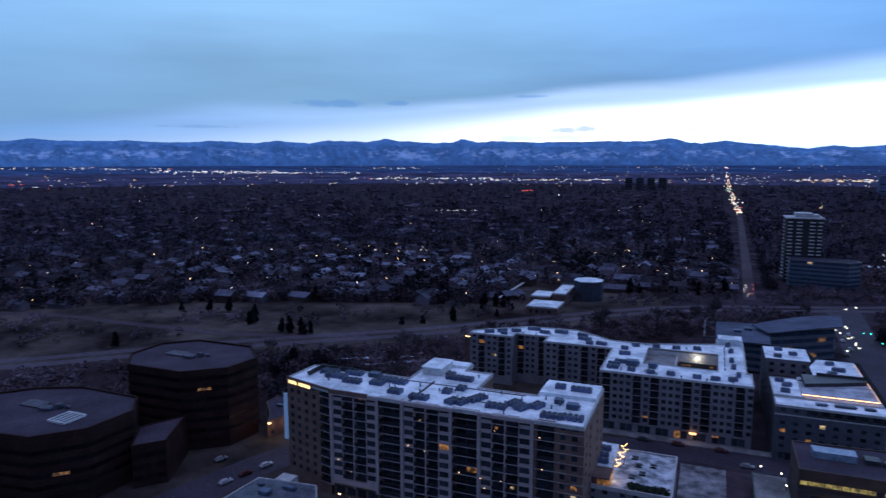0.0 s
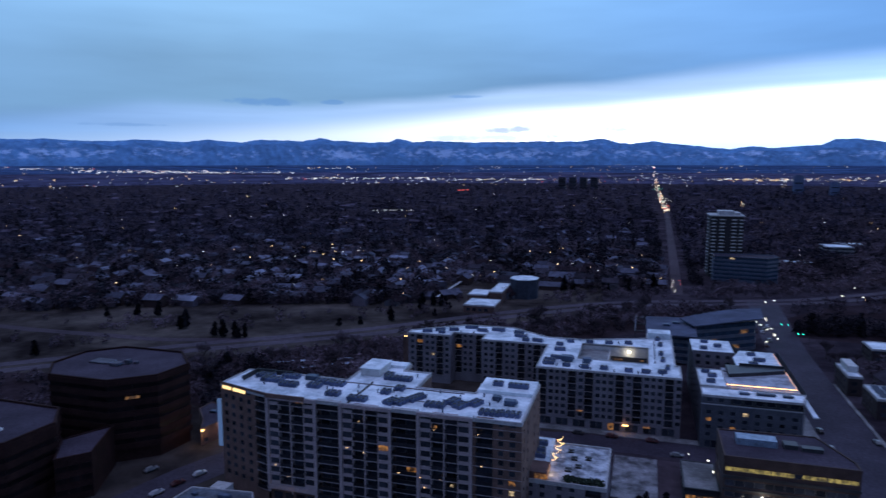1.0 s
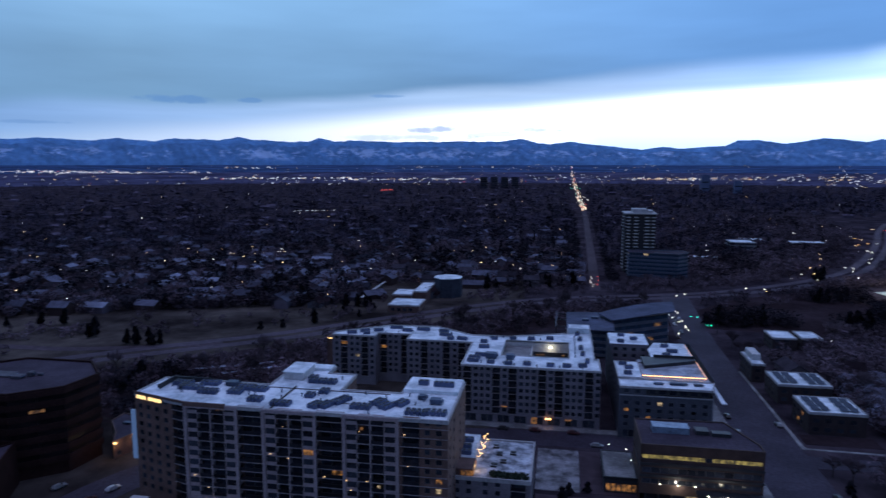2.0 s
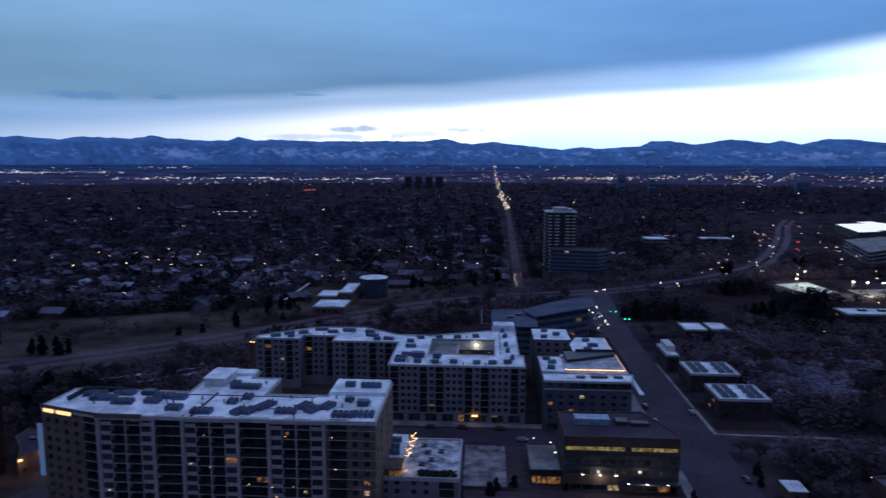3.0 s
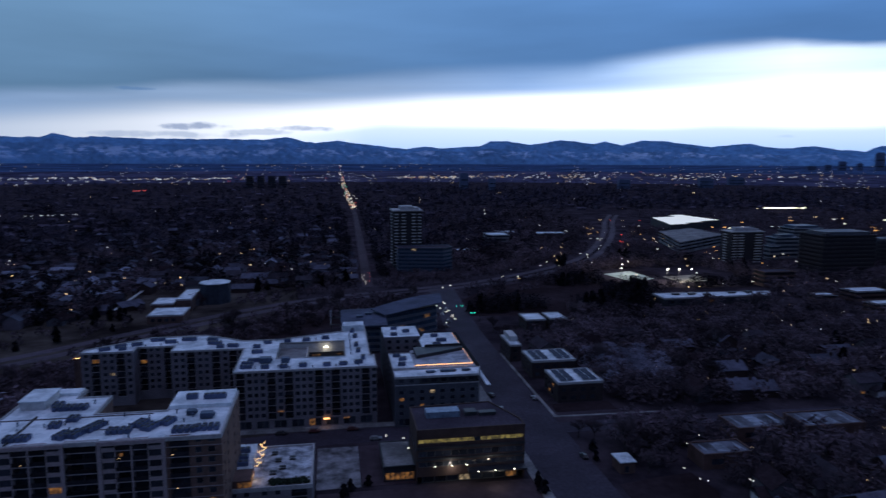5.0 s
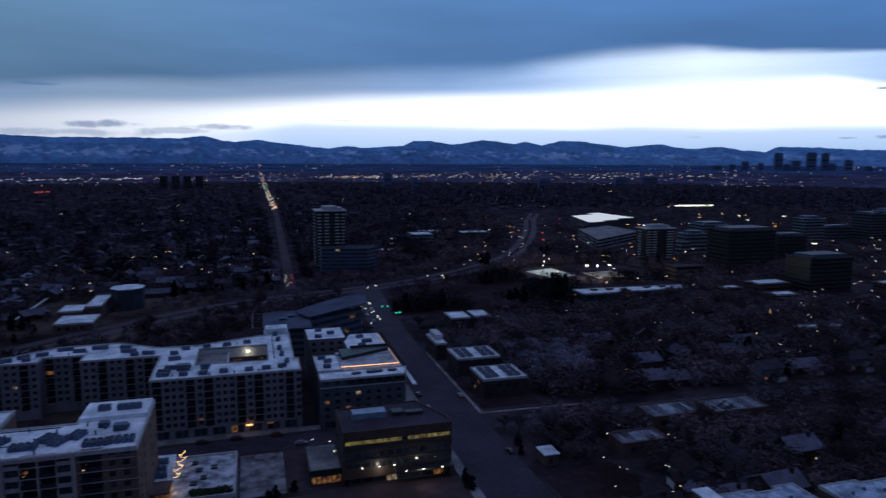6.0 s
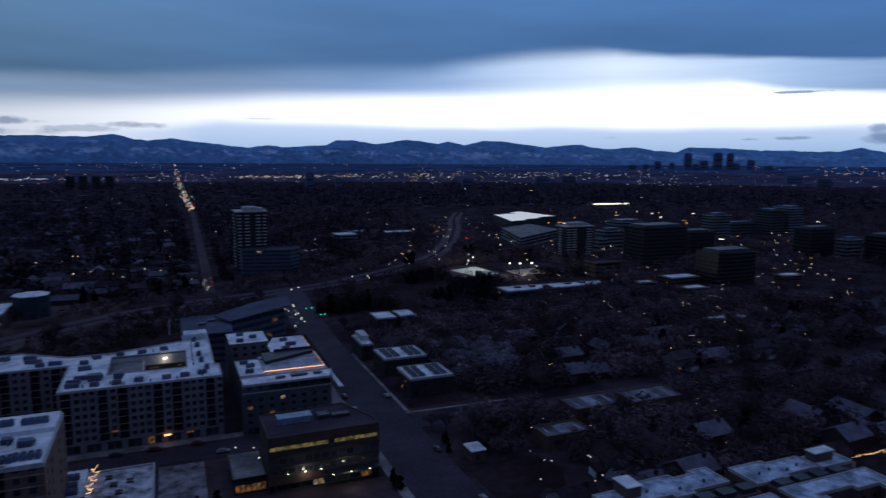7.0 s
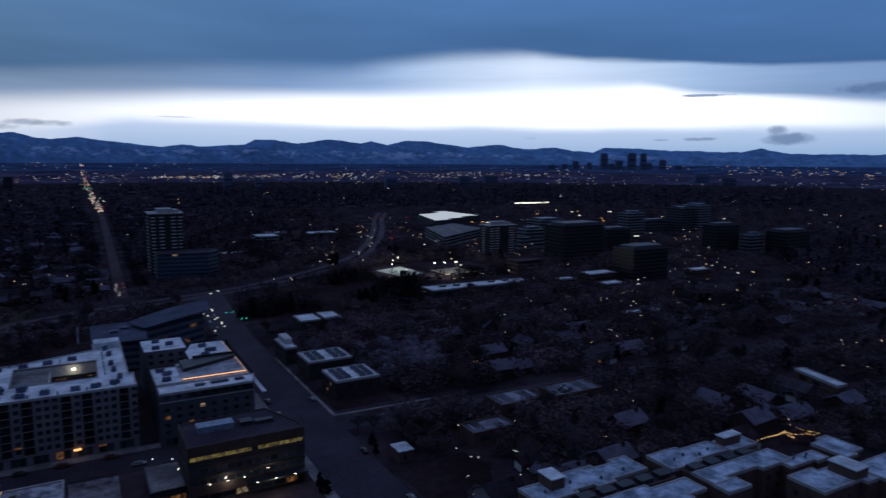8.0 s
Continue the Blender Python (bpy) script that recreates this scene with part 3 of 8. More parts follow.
def pick_glass(lit=0.025):
    r = dice.random()
    return LIT_WARM if r < lit * 0.6 else LIT_WHITE if r < lit else DARKGLASS


def wall(parent, p, q, z0, z1, openings, material, depth=0.25, name="wall", lit=0.05, thick=0.35, framed=True, caps=False):
    """A wall with real openings: (u0, u1, v0, v1, kind), kind w window, b balcony door set back, g plain gap."""
    m = along(p, q)
    length = (Vector(q) - Vector(p)).length
    us = sorted({0.0, round(length, 3), *(round(o[k], 3) for o in openings for k in (0, 1))})
    vs = sorted({z0, z1, *(round(o[k], 3) for o in openings for k in (2, 3))})
    verts, faces = [], []

    def quad(*pts):
        n = len(verts)
        verts.extend(m @ Vector(c) for c in pts)
        faces.append((n, n + 1, n + 2, n + 3))

    for a, b in zip(us, us[1:]):
        # join cells up the wall where nothing opens
        start = None
        for c, d in zip(vs, vs[1:]):
            mid = ((a + b) / 2, (c + d) / 2)
            hole = any(o[0] < mid[0] < o[1] and o[2] < mid[1] < o[3] for o in openings)
            if not hole and start is None:
                start = c
            if hole and start is not None:
                quad((a, 0, start), (b, 0, start), (b, 0, c), (a, 0, c))
                start = None
        if start is not None:
            quad((a, 0, start), (b, 0, start), (b, 0, z1), (a, 0, z1))
    for u0, u1, v0, v1, kind in openings:
        e = 1.3 if kind == "b" else depth
        quad((u0, 0, v0), (u0, e, v0), (u1, e, v0), (u1, 0, v0))
        quad((u0, 0, v1), (u1, 0, v1), (u1, e, v1), (u0, e, v1))
        quad((u0, 0, v0), (u0, 0, v1), (u0, e, v1), (u0, e, v0))
        quad((u1, 0, v0), (u1, e, v0), (u1, e, v1), (u1, 0, v1))
    if caps:
        quad((0, thick + 1.5, z0), (0, 0, z0), (0, 0, z1), (0, thick + 1.5, z1))
        quad((length, 0, z0), (length, thick + 1.5, z0), (length, thick + 1.5, z1), (length, 0, z1))
    me = bpy.data.meshes.new(name)
    me.from_pydata([tuple(v) for v in verts], [], faces)
    piece(name, me, material, parent)
    for u0, u1, v0, v1, kind in openings:
        if kind == "w":
            n = max(1, round((u1 - u0) / 2.6))
            w = (u1 - u0) / n
            for i in range(n):
                (add_window if framed else add_pane)(parent, m @ Matrix.Translation((u0 + i * w, depth - 0.12, v0)), w, v1 - v0, pick_glass(lit))
        elif kind == "b":
            add_window(parent, m @ Matrix.Translation((u0, 1.2, v0)), u1 - u0, v1 - v0, DARKGLASS if dice.random() < 0.8 else pick_glass(lit * 3))
            add_balcony(parent, m @ Matrix.Translation((u0, 0.25, v0 + 0.02)), u1 - u0, 0.55)


def grid(floors, cols):
    """Openings for each floor's z and each (u, width, sill, height, kind)."""
    return [(u, u + w, z + s, z + s + h, k) for z in floors for u, w, s, h, k in cols]


def inset(poly, d):
    out = []
    n = len(poly)
    for i in range(n):
        p, c, q = Vector(poly[i - 1]), Vector(poly[i]), Vector(poly[(i + 1) % n])
        a, b = (c - p).normalized(), (q - c).normalized()
        na, nb = Vector((-a.y, a.x)), Vector((-b.y, b.x))
        k = (na + nb) / max(0.3, 1 + na.dot(nb))
        out.append(tuple(c + k * d))
    return out


def parapet(parent, poly, z0, z1, material, t=0.4, name="parapet", out=0.06):
    """A low wall round a roof."""
    o, i = inset(poly, -out), inset(poly, t)
    bm = bmesh.new()
    rings = [[bm.verts.new((x, y, z)) for x, y in ring] for ring, z in ((o, z0), (o, z1), (i, z1), (i, z0))]
    n = len(poly)
    for a, b in zip(rings, rings[1:] + rings[:1]):
        for k in range(n):
            bm.faces.new((a[k], a[(k + 1) % n], b[(k + 1) % n], b[k]))
    return part(name, bm, material, parent)


def flat_roof(parent, poly, z, material, trim, rise=0.45, name="roof"):
    part(name, prism(inset(poly, 0.3), z - 0.4, z), material, parent)
    parapet(parent, poly, z - 0.7, z + rise, trim)


# ---------- rooftop plant ----------
CASING = mat("blue_grey_casing", (0.075, 0.098, 0.175), 0.6, vary=0.3)


def build_condenser():
    th = thing("condenser", (0, 0, 0), "grey metal air conditioning condenser on the flat roof", "air conditioner", "rooftop condensers")
    part("body", boxes((-0.45, 0.45, -0.45, 0.45, 0.0, 1.05)), CASING, th)
    bm = bmesh.new()
    bmesh.ops.create_cone(bm, cap_ends=True, segments=10, radius1=0.38, radius2=0.34, depth=0.12, matrix=Matrix.Translation((0, 0, 1.11)))
    part("fan_guard", bm, RAIL, th)
    return th


CONDENSER = None


def condenser_row(x, y, z, n, angle=0.0, gap=1.5, rows=1):
    """A bank of condensers on the roof."""
    global CONDENSER
    n = max(2, round(n * 0.7))
    for i in range(n):
        for j in range(rows):
            c, s = math.cos(angle), math.sin(angle)
            u, v = (i - (n - 1) / 2) * gap, j * 1.6
            m = pose(x + u * c - v * s, y + u * s + v * c, z, 0, 0, math.degrees(angle))
            if CONDENSER is None:
                CONDENSER = build_condenser()
                CONDENSER.matrix_basis = m
                CONDENSER.scale = (1.4, 1.5, 1.2)
            else:
                copy_thing(CONDENSER, m @ Matrix.Diagonal((0.95, 0.95, 0.9, 1) if rows == 2 else (1.2, 1.3, 1.05, 1)))


def vent_mesh():
    bm = bmesh.new()
    bmesh.ops.create_cone(bm, cap_ends=True, segments=8, radius1=0.22, radius2=0.20, depth=0.9, matrix=Matrix.Translation((0, 0, 0.45)))
    bmesh.ops.create_cone(bm, cap_ends=True, segments=8, radius1=0.36, radius2=0.10, depth=0.25, matrix=Matrix.Translation((0, 0, 1.0)))
    return bm


def roof_vents(spots, z):
    for x, y in spots:
        v = piece("roof_vent", shared(("roof_vent",), vent_mesh, STEEL), None, None, Matrix.Translation((x, y, z)))
        tagged(v, "small capped metal vent pipe on the roof", "vent", "roof vents")


def roof_unit(x, y, z, sx, sy, sz, label="pale sheet metal rooftop ventilation unit", material=None):
    th = thing("roof_unit", (x, y, z), label, "ventilation unit", "rooftop units")
    part("casing", boxes((x - sx / 2, x + sx / 2, y - sy / 2, y + sy / 2, z + 0.2, z + sz)), material or STEEL, th)
    part("base", boxes((x - sx / 2 + 0.1, x + sx / 2 - 0.1, y - sy / 2 + 0.1, y + sy / 2 - 0.1, z, z + 0.2)), RAIL, th)
    part("hood", boxes((x + sx / 2, x + sx / 2 + 0.5, y - sy / 3, y + sy / 3, z + sz * 0.4, z + sz * 0.8)), STEEL, th)
    return th


# ---------- the long apartment block ----------
A_PLAN = [(-122, 169.5), (-103, 164), (-28, 164), (-28, 196), (-45, 196), (-45, 183), (-63, 183), (-63, 197), (-72, 197), (-72, 204), (-86, 204), (-86, 183.5), (-121, 184)]


def build_long_block():
    th = thing("apartment_block", (-75, 175, 0), "long brown brick and pale stucco apartment block with white flat roof", "apartment building")
    base, step, n = 3.6, 2.68, 11
    floors = [base + step * i for i in range(n)]
    top = 33.0
    # slanted west wing in brick
    wing = grid(floors, [(u, 1.7, 0.7, 1.5, "w") for u in (1.4, 4.6, 8.0, 11.6)] + [(15.4, 4.0, 0.1, 2.4, "b")])
    wall(th, A_PLAN[0], A_PLAN[1], 0, top, wing, WARM_BRICK, lit=0.025)
    # three stucco bays, with brick recesses between, and a brick end
    y = 164.0
    for k, (x0, x1) in enumerate(((-103, -87), (-79.8, -64.2), (-56.7, -41.2))):
        w = x1 - x0
        cols = [(0.95, 2.9, 0.72, 1.7, "w"), (4.1, w / 2 - 4.3, 0.1, 2.4, "b"), (w / 2 + 0.2, w / 2 - 4.3, 0.1, 2.4, "b"), (w - 3.85, 2.9, 0.72, 1.7, "w")]
        low = 1 if k == 0 else 0
        wall(th, (x0, y), (x1, y), base + step * low * 0.35, top, grid(floors[low:], cols), BAY, lit=0.02, caps=True)
        part("pilaster", boxes((x0 - 0.05, x0 + 0.8, y - 0.45, y - 0.02, base, top - 0.2)), BAY, th)
        part("pilaster", boxes((x1 - 0.8, x1 + 0.05, y - 0.45, y - 0.02, base, top - 0.2)), BAY, th)
        part("mullion", boxes((x0 + w / 2 - 0.18, x0 + w / 2 + 0.18, y - 0.35, y - 0.01, base, top - 1.0)), BAY, th)
        part("fascia", boxes((x0 + 0.8, x1 - 0.8, y - 0.40, y - 0.02, top - 1.15, top - 0.2)), BAY, th)
        if k == 0:
            part("base_band", boxes((x0 - 0.05, x1 + 0.05, y - 0.47, y - 0.46 + 0.4, base + step * 0.35, base + step * 0.85)), BAY, th)
    for x0, x1 in ((-87, -79.8), (-64.2, -56.7)):
        w = x1 - x0
        wall(th, (x0 + 0.05, y + 1.8), (x1 - 0.05, y + 1.8), 0, top - 0.4, grid(floors, [(0.6, w - 1.4, 0.1, 2.25, "w")]), WARM_BRICK, lit=0.06)
        for z in floors:
            add_balcony(th, Matrix.Translation((x0 + 0.1, y + 1.8, z)), w - 0.2, 1.75)
        part("canopy", boxes((x0, x1, y + 0.05, y + 1.9, top - 0.42, top - 0.2)), TRIM, th)
    # the end bay: deep balconies across, with thin slab edges running over to the brick corner
    wall(th, (-41.2, y + 0.25), (-28, y + 0.25), 0, top, grid(floors, [(0.9, 4.6, 0.1, 2.4, "b"), (6.9, 1.5, 0.75, 1.5, "w"), (9.9, 1.7, 0.75, 1.5, "w")]), WARM_BRICK, lit=0.03)
    edge = shared(("slab_edge",), lambda: boxes((0, 13.1, -0.12, -0.01, 0, 0.14)), SLAB)
    for z in floors:
        piece("slab_edge", edge, None, th, Matrix.Translation((-41.15, y + 0.25, z - 0.12)))
    wing_edge = shared(("wing_slab_edge",), lambda: boxes((0, 4.2, -0.12, -0.01, 0, 0.14)), SLAB)
    for z in floors[2:]:
        piece("slab_edge", wing_edge, None, th, along(A_PLAN[0], A_PLAN[1]) @ Matrix.Translation((15.3, 0, z - 0.12)))
    # lobby level under the bays
    for x0, x1 in ((-103, -87), (-79.8, -64.2), (-56.7, -41.2)):
        wall(th, (x0, y + 1.0), (x1, y + 1.0), 0, base + 1.2, [(1.0 + 3.6 * i, 4.0 + 3.6 * i, 0.4, 3.1, "w") for i in range(4)], WARM_BRICK, lit=0.12)
    side = grid(floors, [(u, 1.4, 0.75, 1.4, "w") for u in (3.0, 9.0, 20.5, 27.5)])
    wall(th, (-28, 164.25), (-28, 196), 0, top, side, WARM_BRICK, lit=0.025)
    for p, q in list(zip(A_PLAN[3:], A_PLAN[4:] + A_PLAN[:1])):
        wall(th, p, q, 0, top, [], WARM_BRICK)
    flat_roof(th, A_PLAN, top - 0.35, SNOWROOF, TRIM, 0.35)
    part("stair_head", boxes((-84, -77.6, 189, 199, top - 0.3, top + 2.0)), WHITE, th, "white stair head")
    part("stair_roof", boxes((-84.3, -77.3, 188.7, 199.3, top + 2.0, top + 2.25)), SNOWROOF, th, "white stair head roof")
    part("roof_step", boxes((-85.6, -72.4, 199.4, 203.6, top - 0.3, top + 0.5)), SNOWROOF, th, "low white step along the back of the roof")
    for x, z, w, glass in ((-93.6, floors[10] + 0.2, 1.3, LIT_WARM), (-91.9, floors[10] + 0.2, 0.9, LIT_WHITE), (-90.2, floors[10] + 0.9, 0.8, LIT_WARM), (-77.6, floors[9] + 0.8, 1.2, LIT_GREEN), (-47.4, floors[3] + 0.2, 1.0, LIT_WHITE), (-52.0, floors[9] + 0.3, 0.9, LIT_WARM)):
        add_pane(th, Matrix.Translation((x, y + 0.35, z)), w, 1.5, glass)
    # small lamps burning on single balconies
    for x, z in ((-77.5, 20.1), (-73.7, 28.3), (-51.8, 28.5), (-39.6, 28.5), (-38.7, 19.8), (-62.0, 14.8), (-50.0, 14.6), (-55.8, 14.3), (-96.4, 8.8), (-100.4, 12.0), (-54.6, 11.6), (-72.3, 19.3)):
        part("balcony_lamp", boxes((x - 0.16, x + 0.16, y - 0.36, y + 0.1, z - 0.07, z + 0.07)), BALCONY_LAMP, th, "small warm balcony lamp")
    part("roof_step", prism(rect(-44.6, -28.4, 184, 195.6), top - 0.3, top + 0.7), SNOWROOF, th, "raised white roof over the corner flats")
    part("roof_seam", boxes((-77.6, -77.3, 164.6, 183.2, top - 0.33, top + 0.15)), RAIL, th, "dark expansion joint across the roof")
    part("brick_parapet", boxes((-103.2, -90.5, 163.5, 163.95, 32.3, 33.5)), WARM_BRICK, th, "brown brick parapet")
    bm = bmesh.new()
    box(bm, 0.0, 19.8, -0.22, -0.05, 32.75, 33.5, along(A_PLAN[0], A_PLAN[1]))
    part("brick_parapet", bm, WARM_BRICK, th, "brown brick parapet")
    part("plant_screen", boxes((-117, -116.7, 174, 182, top - 0.3, top + 1.2), (-116.7, -104, 181.7, 182, top - 0.3, top + 1.2), (-110.2, -110, 174, 181.7, top - 0.3, top + 1.0)), DARKMETAL, th, "dark screen round the rooftop plant")
    # glowing name board along the west parapet, its letters too small to read
    b = Matrix.Translation((0, 0, 0)) @ along(A_PLAN[0], A_PLAN[1])
    bm = bmesh.new()
    for i in range(13):
        if i == 5:
            continue
        box(bm, 1.2 + i * 0.78, 1.78 + i * 0.78, -0.35, -0.2, 31.5, 32.5, b)
    board = part("sign_letter_bars", bm, glow_mat("sign_amber", (1.0, 0.66, 0.26), 1.5), th, "glowing amber sign bars")
    bm = bmesh.new()
    box(bm, 0.9, 11.6, -0.18, -0.02, 31.3, 32.7, b)
    part("sign_board", bm, DARKMETAL, th, "dark backing of the roof sign")
    # pale blue glass edge on the west corner, its reflected sky put in as glow
    part("blade_sign", boxes((-123.6, -122.1, 169.6, 170.2, 12.5, 27.5)), glow_mat("reflected_sky_glow", (0.22, 0.40, 0.85), 0.24), th, "tall pale blue glass edge with its sky reflection as glow")
    rows = ((-112, 178.5, 6), (-108, 175.5, 7), (-104, 180, 6), (-101, 173, 5), (-93, 174.2, 4), (-91.4, 178, 5), (-84.5, 169.4, 4), (-86.7, 177.5, 4), (-76, 167.5, 5), (-75, 190, 3), (-71.0, 187.5, 8), (-70.3, 175.1, 3), (-67.3, 179, 3))
    for x, yy, k in rows:
        condenser_row(x, yy, top - 0.35, k, rows=2)
    for x, yy, k, a in ((-65.2, 168.5, 4, 1.2), (-62.5, 169, 4, 1.2), (-59.5, 173, 6, 1.1), (-53.3, 169, 6, 0), (-48.5, 173.5, 4, 1.2), (-45.7, 171, 4, 1.1), (-42.1, 174, 4, 1.2), (-37.5, 167.5, 6, 0), (-32, 168, 5, 0)):
        condenser_row(x, yy, top - 0.35, k, a, rows=2)
    for x, yy, k in ((-39.5, 189, 3), (-33.3, 188.5, 5)):
        condenser_row(x, yy, top + 0.7, k)
    roof_vents([(-118 + 4.1 * i + 1.3 * math.sin(i * 3.7), 172.5 + 5.5 * (0.5 + 0.5 * math.sin(i * 2.3))) for i in range(21)] + [(-80, 198), (-76, 193), (-66, 192), (-55, 180.5), (-50, 166), (-42, 181)], top - 0.35)
    part("walk_pad", boxes((-100, -48, 181.2, 182.0, top - 0.34, top - 0.29), (-62, -46, 171.9, 172.5, top - 0.34, top - 0.3)), ROAD_FAR, th, "grey walkway pads on the roof")
    roof_unit(-33.5, 176.5, top - 0.35, 3.2, 2.2, 1.6)
    roof_unit(-38, 179.5, top - 0.35, 2.2, 2.0, 1.3)
    roof_unit(-97, 181, top - 0.35, 3.5, 2.5, 1.4)
    return th


build_long_block()

# ---------- the courtyard apartments ----------
B_PLAN = [(-101, 281), (-81, 281), (-81, 287), (-66, 287), (-66, 278.5), (-37, 278.5), (-37, 246.5), (15.6, 246.5), (15.6, 262), (14, 262), (14, 310), (3.4, 310), (3.4, 301), (-23, 291), (-38.5, 291), (-56, 303), (-79, 302), (-101, 286)]


def roof_with_court(parent, z, court, material):
    """The roof of the courtyard block in strips that leave the court open."""
    x0, x1, y0, y1 = court
    strips = [rect(-36.7, 15.3, 246.8, y0), rect(-36.7, x0, y0, y1), rect(x1, 13.7, y0, y1),
              [(-36.7, y1), (13.7, y1), (13.7, 309.7), (3.7, 309.7), (3.7, 300.8), (-23, 290.7), (-36.7, 290.7)],
              [(-100.7, 281.3), (-81.3, 281.3), (-81.3, 287.3), (-65.7, 287.3), (-65.7, 278.8), (-36.75, 278.8), (-36.75, 290.7), (-38.6, 290.7), (-56.1, 302.7), (-78.9, 301.7), (-100.7, 285.8)]]
    bm = bmesh.new()
    for s in strips:
        prism(s, z - 0.4, z, bm)
    part("roof", bm, material, parent)


def build_courtyard_block():
    th = thing("apartment_block", (-20, 265, 0), "grey stucco courtyard apartment block with white flat roof", "apartment building")
    top, base, step = 22.6, 3.9, 2.66
    floors = [base + step * i for i in range(7)]
    front = []
    for k in range(6):
        u = 0.9 + k * 8.7
        if k % 2:
            front += grid(floors, [(u, 1.7, 0.7, 1.5, "w"), (u + 2.6, 2.9, 0.06, 2.5, "b"), (u + 6.4, 1.7, 0.7, 1.5, "w")])
        else:
            front += grid(floors, [(u, 3.1, 0.06, 2.5, "b"), (u + 4.0, 1.7, 0.7, 1.5, "w"), (u + 6.4, 1.5, 0.7, 1.5, "w")])
    front += [(1.5 + 6.4 * i, 6.0 + 6.4 * i, 0.4, 3.2, "w") for i in range(8)]
    e = B_PLAN
    wall(th, e[6], e[7], 0, top, front, STUCCO, lit=0.012)
    wing = [(e[0], e[1], [(1.2, 1.6), (8.3, 1.6), (10.9, 1.6), (17.6, 1.6)], (4.0, 13.6)), (e[2], e[3], [(4.6, 1.6), (7.2, 1.6)], (0.8, 10.6)), (e[4], e[5], [(1.2, 1.6), (3.8, 1.6), (10.6, 1.6), (13.2, 1.6), (20.6, 1.6), (26.6, 1.6)], (6.4, 16.2, 23.0))]
    for p, q, cols, bal in wing:
        o = grid(floors, [(u, w, 0.7, 1.4, "w") for u, w in cols] + [(u, 3.0, 0.06, 2.5, "b") for u in bal])
        wall(th, p, q, 0, top, o, STUCCO, lit=0.02)
    wall(th, e[7], e[8], 0, top, grid(floors, [(2.5, 1.5, 0.7, 1.4, "w"), (8.5, 3.0, 0.1, 2.2, "b")]), STUCCO, lit=0.1, framed=False)
    wall(th, e[9], e[10], 0, top, grid(floors, [(u, 1.5, 0.7, 1.4, "w") for u in (4, 12, 20, 30, 40)]), STUCCO, lit=0.025, framed=False)
    wall(th, e[5], e[6], 0, top, grid(floors, [(u, 1.5, 0.7, 1.4, "w") for u in (3, 10, 17, 25)]), STUCCO, lit=0.025, framed=False)
    for i in (1, 3, 8, 10, 11, 12, 13, 14, 15, 16, 17):
        wall(th, e[i], e[(i + 1) % len(e)], 0, top, [], BRICK if i == 17 else STUCCO)
    part("brick_end", boxes((-103.6, -101.05, 281.2, 286.0, 0, top - 1.6)), BRICK, th, "brown brick end wall")
    part("end_light", boxes((-103.4, -101.2, 281.05, 281.18, top - 2.1, top - 1.92)), LAMP_WARM, th, "amber light line under the roof edge")
    court = (-23, 4.2, 262, 285)
    roof_with_court(th, top - 0.35, court, SNOWROOF)
    parapet(th, e, top - 0.7, top + 0.1, TRIM)
    x0, x1, y0, y1 = court
    for p, q in (((x0, y0), (x0, y1)), ((x0, y1), (x1, y1)), ((x1, y1), (x1, y0)), ((x1, y0), (x0, y0))):
        wall(th, p, q, 12, top + 0.05, grid([15.4, 18.6], [(2.0 + 4.2 * i, 2.4, 0.3, 1.6, "w") for i in range(int((Vector(q) - Vector(p)).length / 4.4))]) if p[1] != q[1] else [], WHITE, name="court_wall", lit=0.15)
    part("deck", boxes((x0 - 1, x1 + 1, y0 - 1, y1 + 1, 11.6, 12.0)), CONCRETE, th, "concrete parking deck in the court")
    part("ramp_wall", boxes((-11.6, -11.2, y0 + 6, y1, 12, 20.5)), WHITE, th, "pale wall of the car ramp")
    part("ramp_roof", boxes((x0, -11.6, y0 + 9, y1, 19.6, 20.0)), CONCRETE, th, "flat roof over the car ramp")
    part("garage_opening", boxes((-10.8, 3.8, 284.5, 284.9, 12.1, 17.9)), DARKMETAL, th, "dark opening of the car park below the lamp")
    part("lit_opening", boxes((-9.8, -6.2, 284.42, 284.48, 16.5, 17.2), (1.0, 2.6, 284.42, 284.48, 16.6, 17.2)), LIT_DIM, th, "dim amber light in the car park")
    # lamp on the court's wall
    lamp = thing("wall_lamp", (-3.6, 284.6, 20.2), "bright white floodlight on the court wall", "lamp")
    part("bracket", boxes((-3.75, -3.45, 284.6, 284.95, 20.1, 20.3)), RAIL, lamp)
    part("lens", boxes((-4.1, -3.1, 284.2, 284.6, 19.9, 20.6)), LAMP_WHITE, lamp)
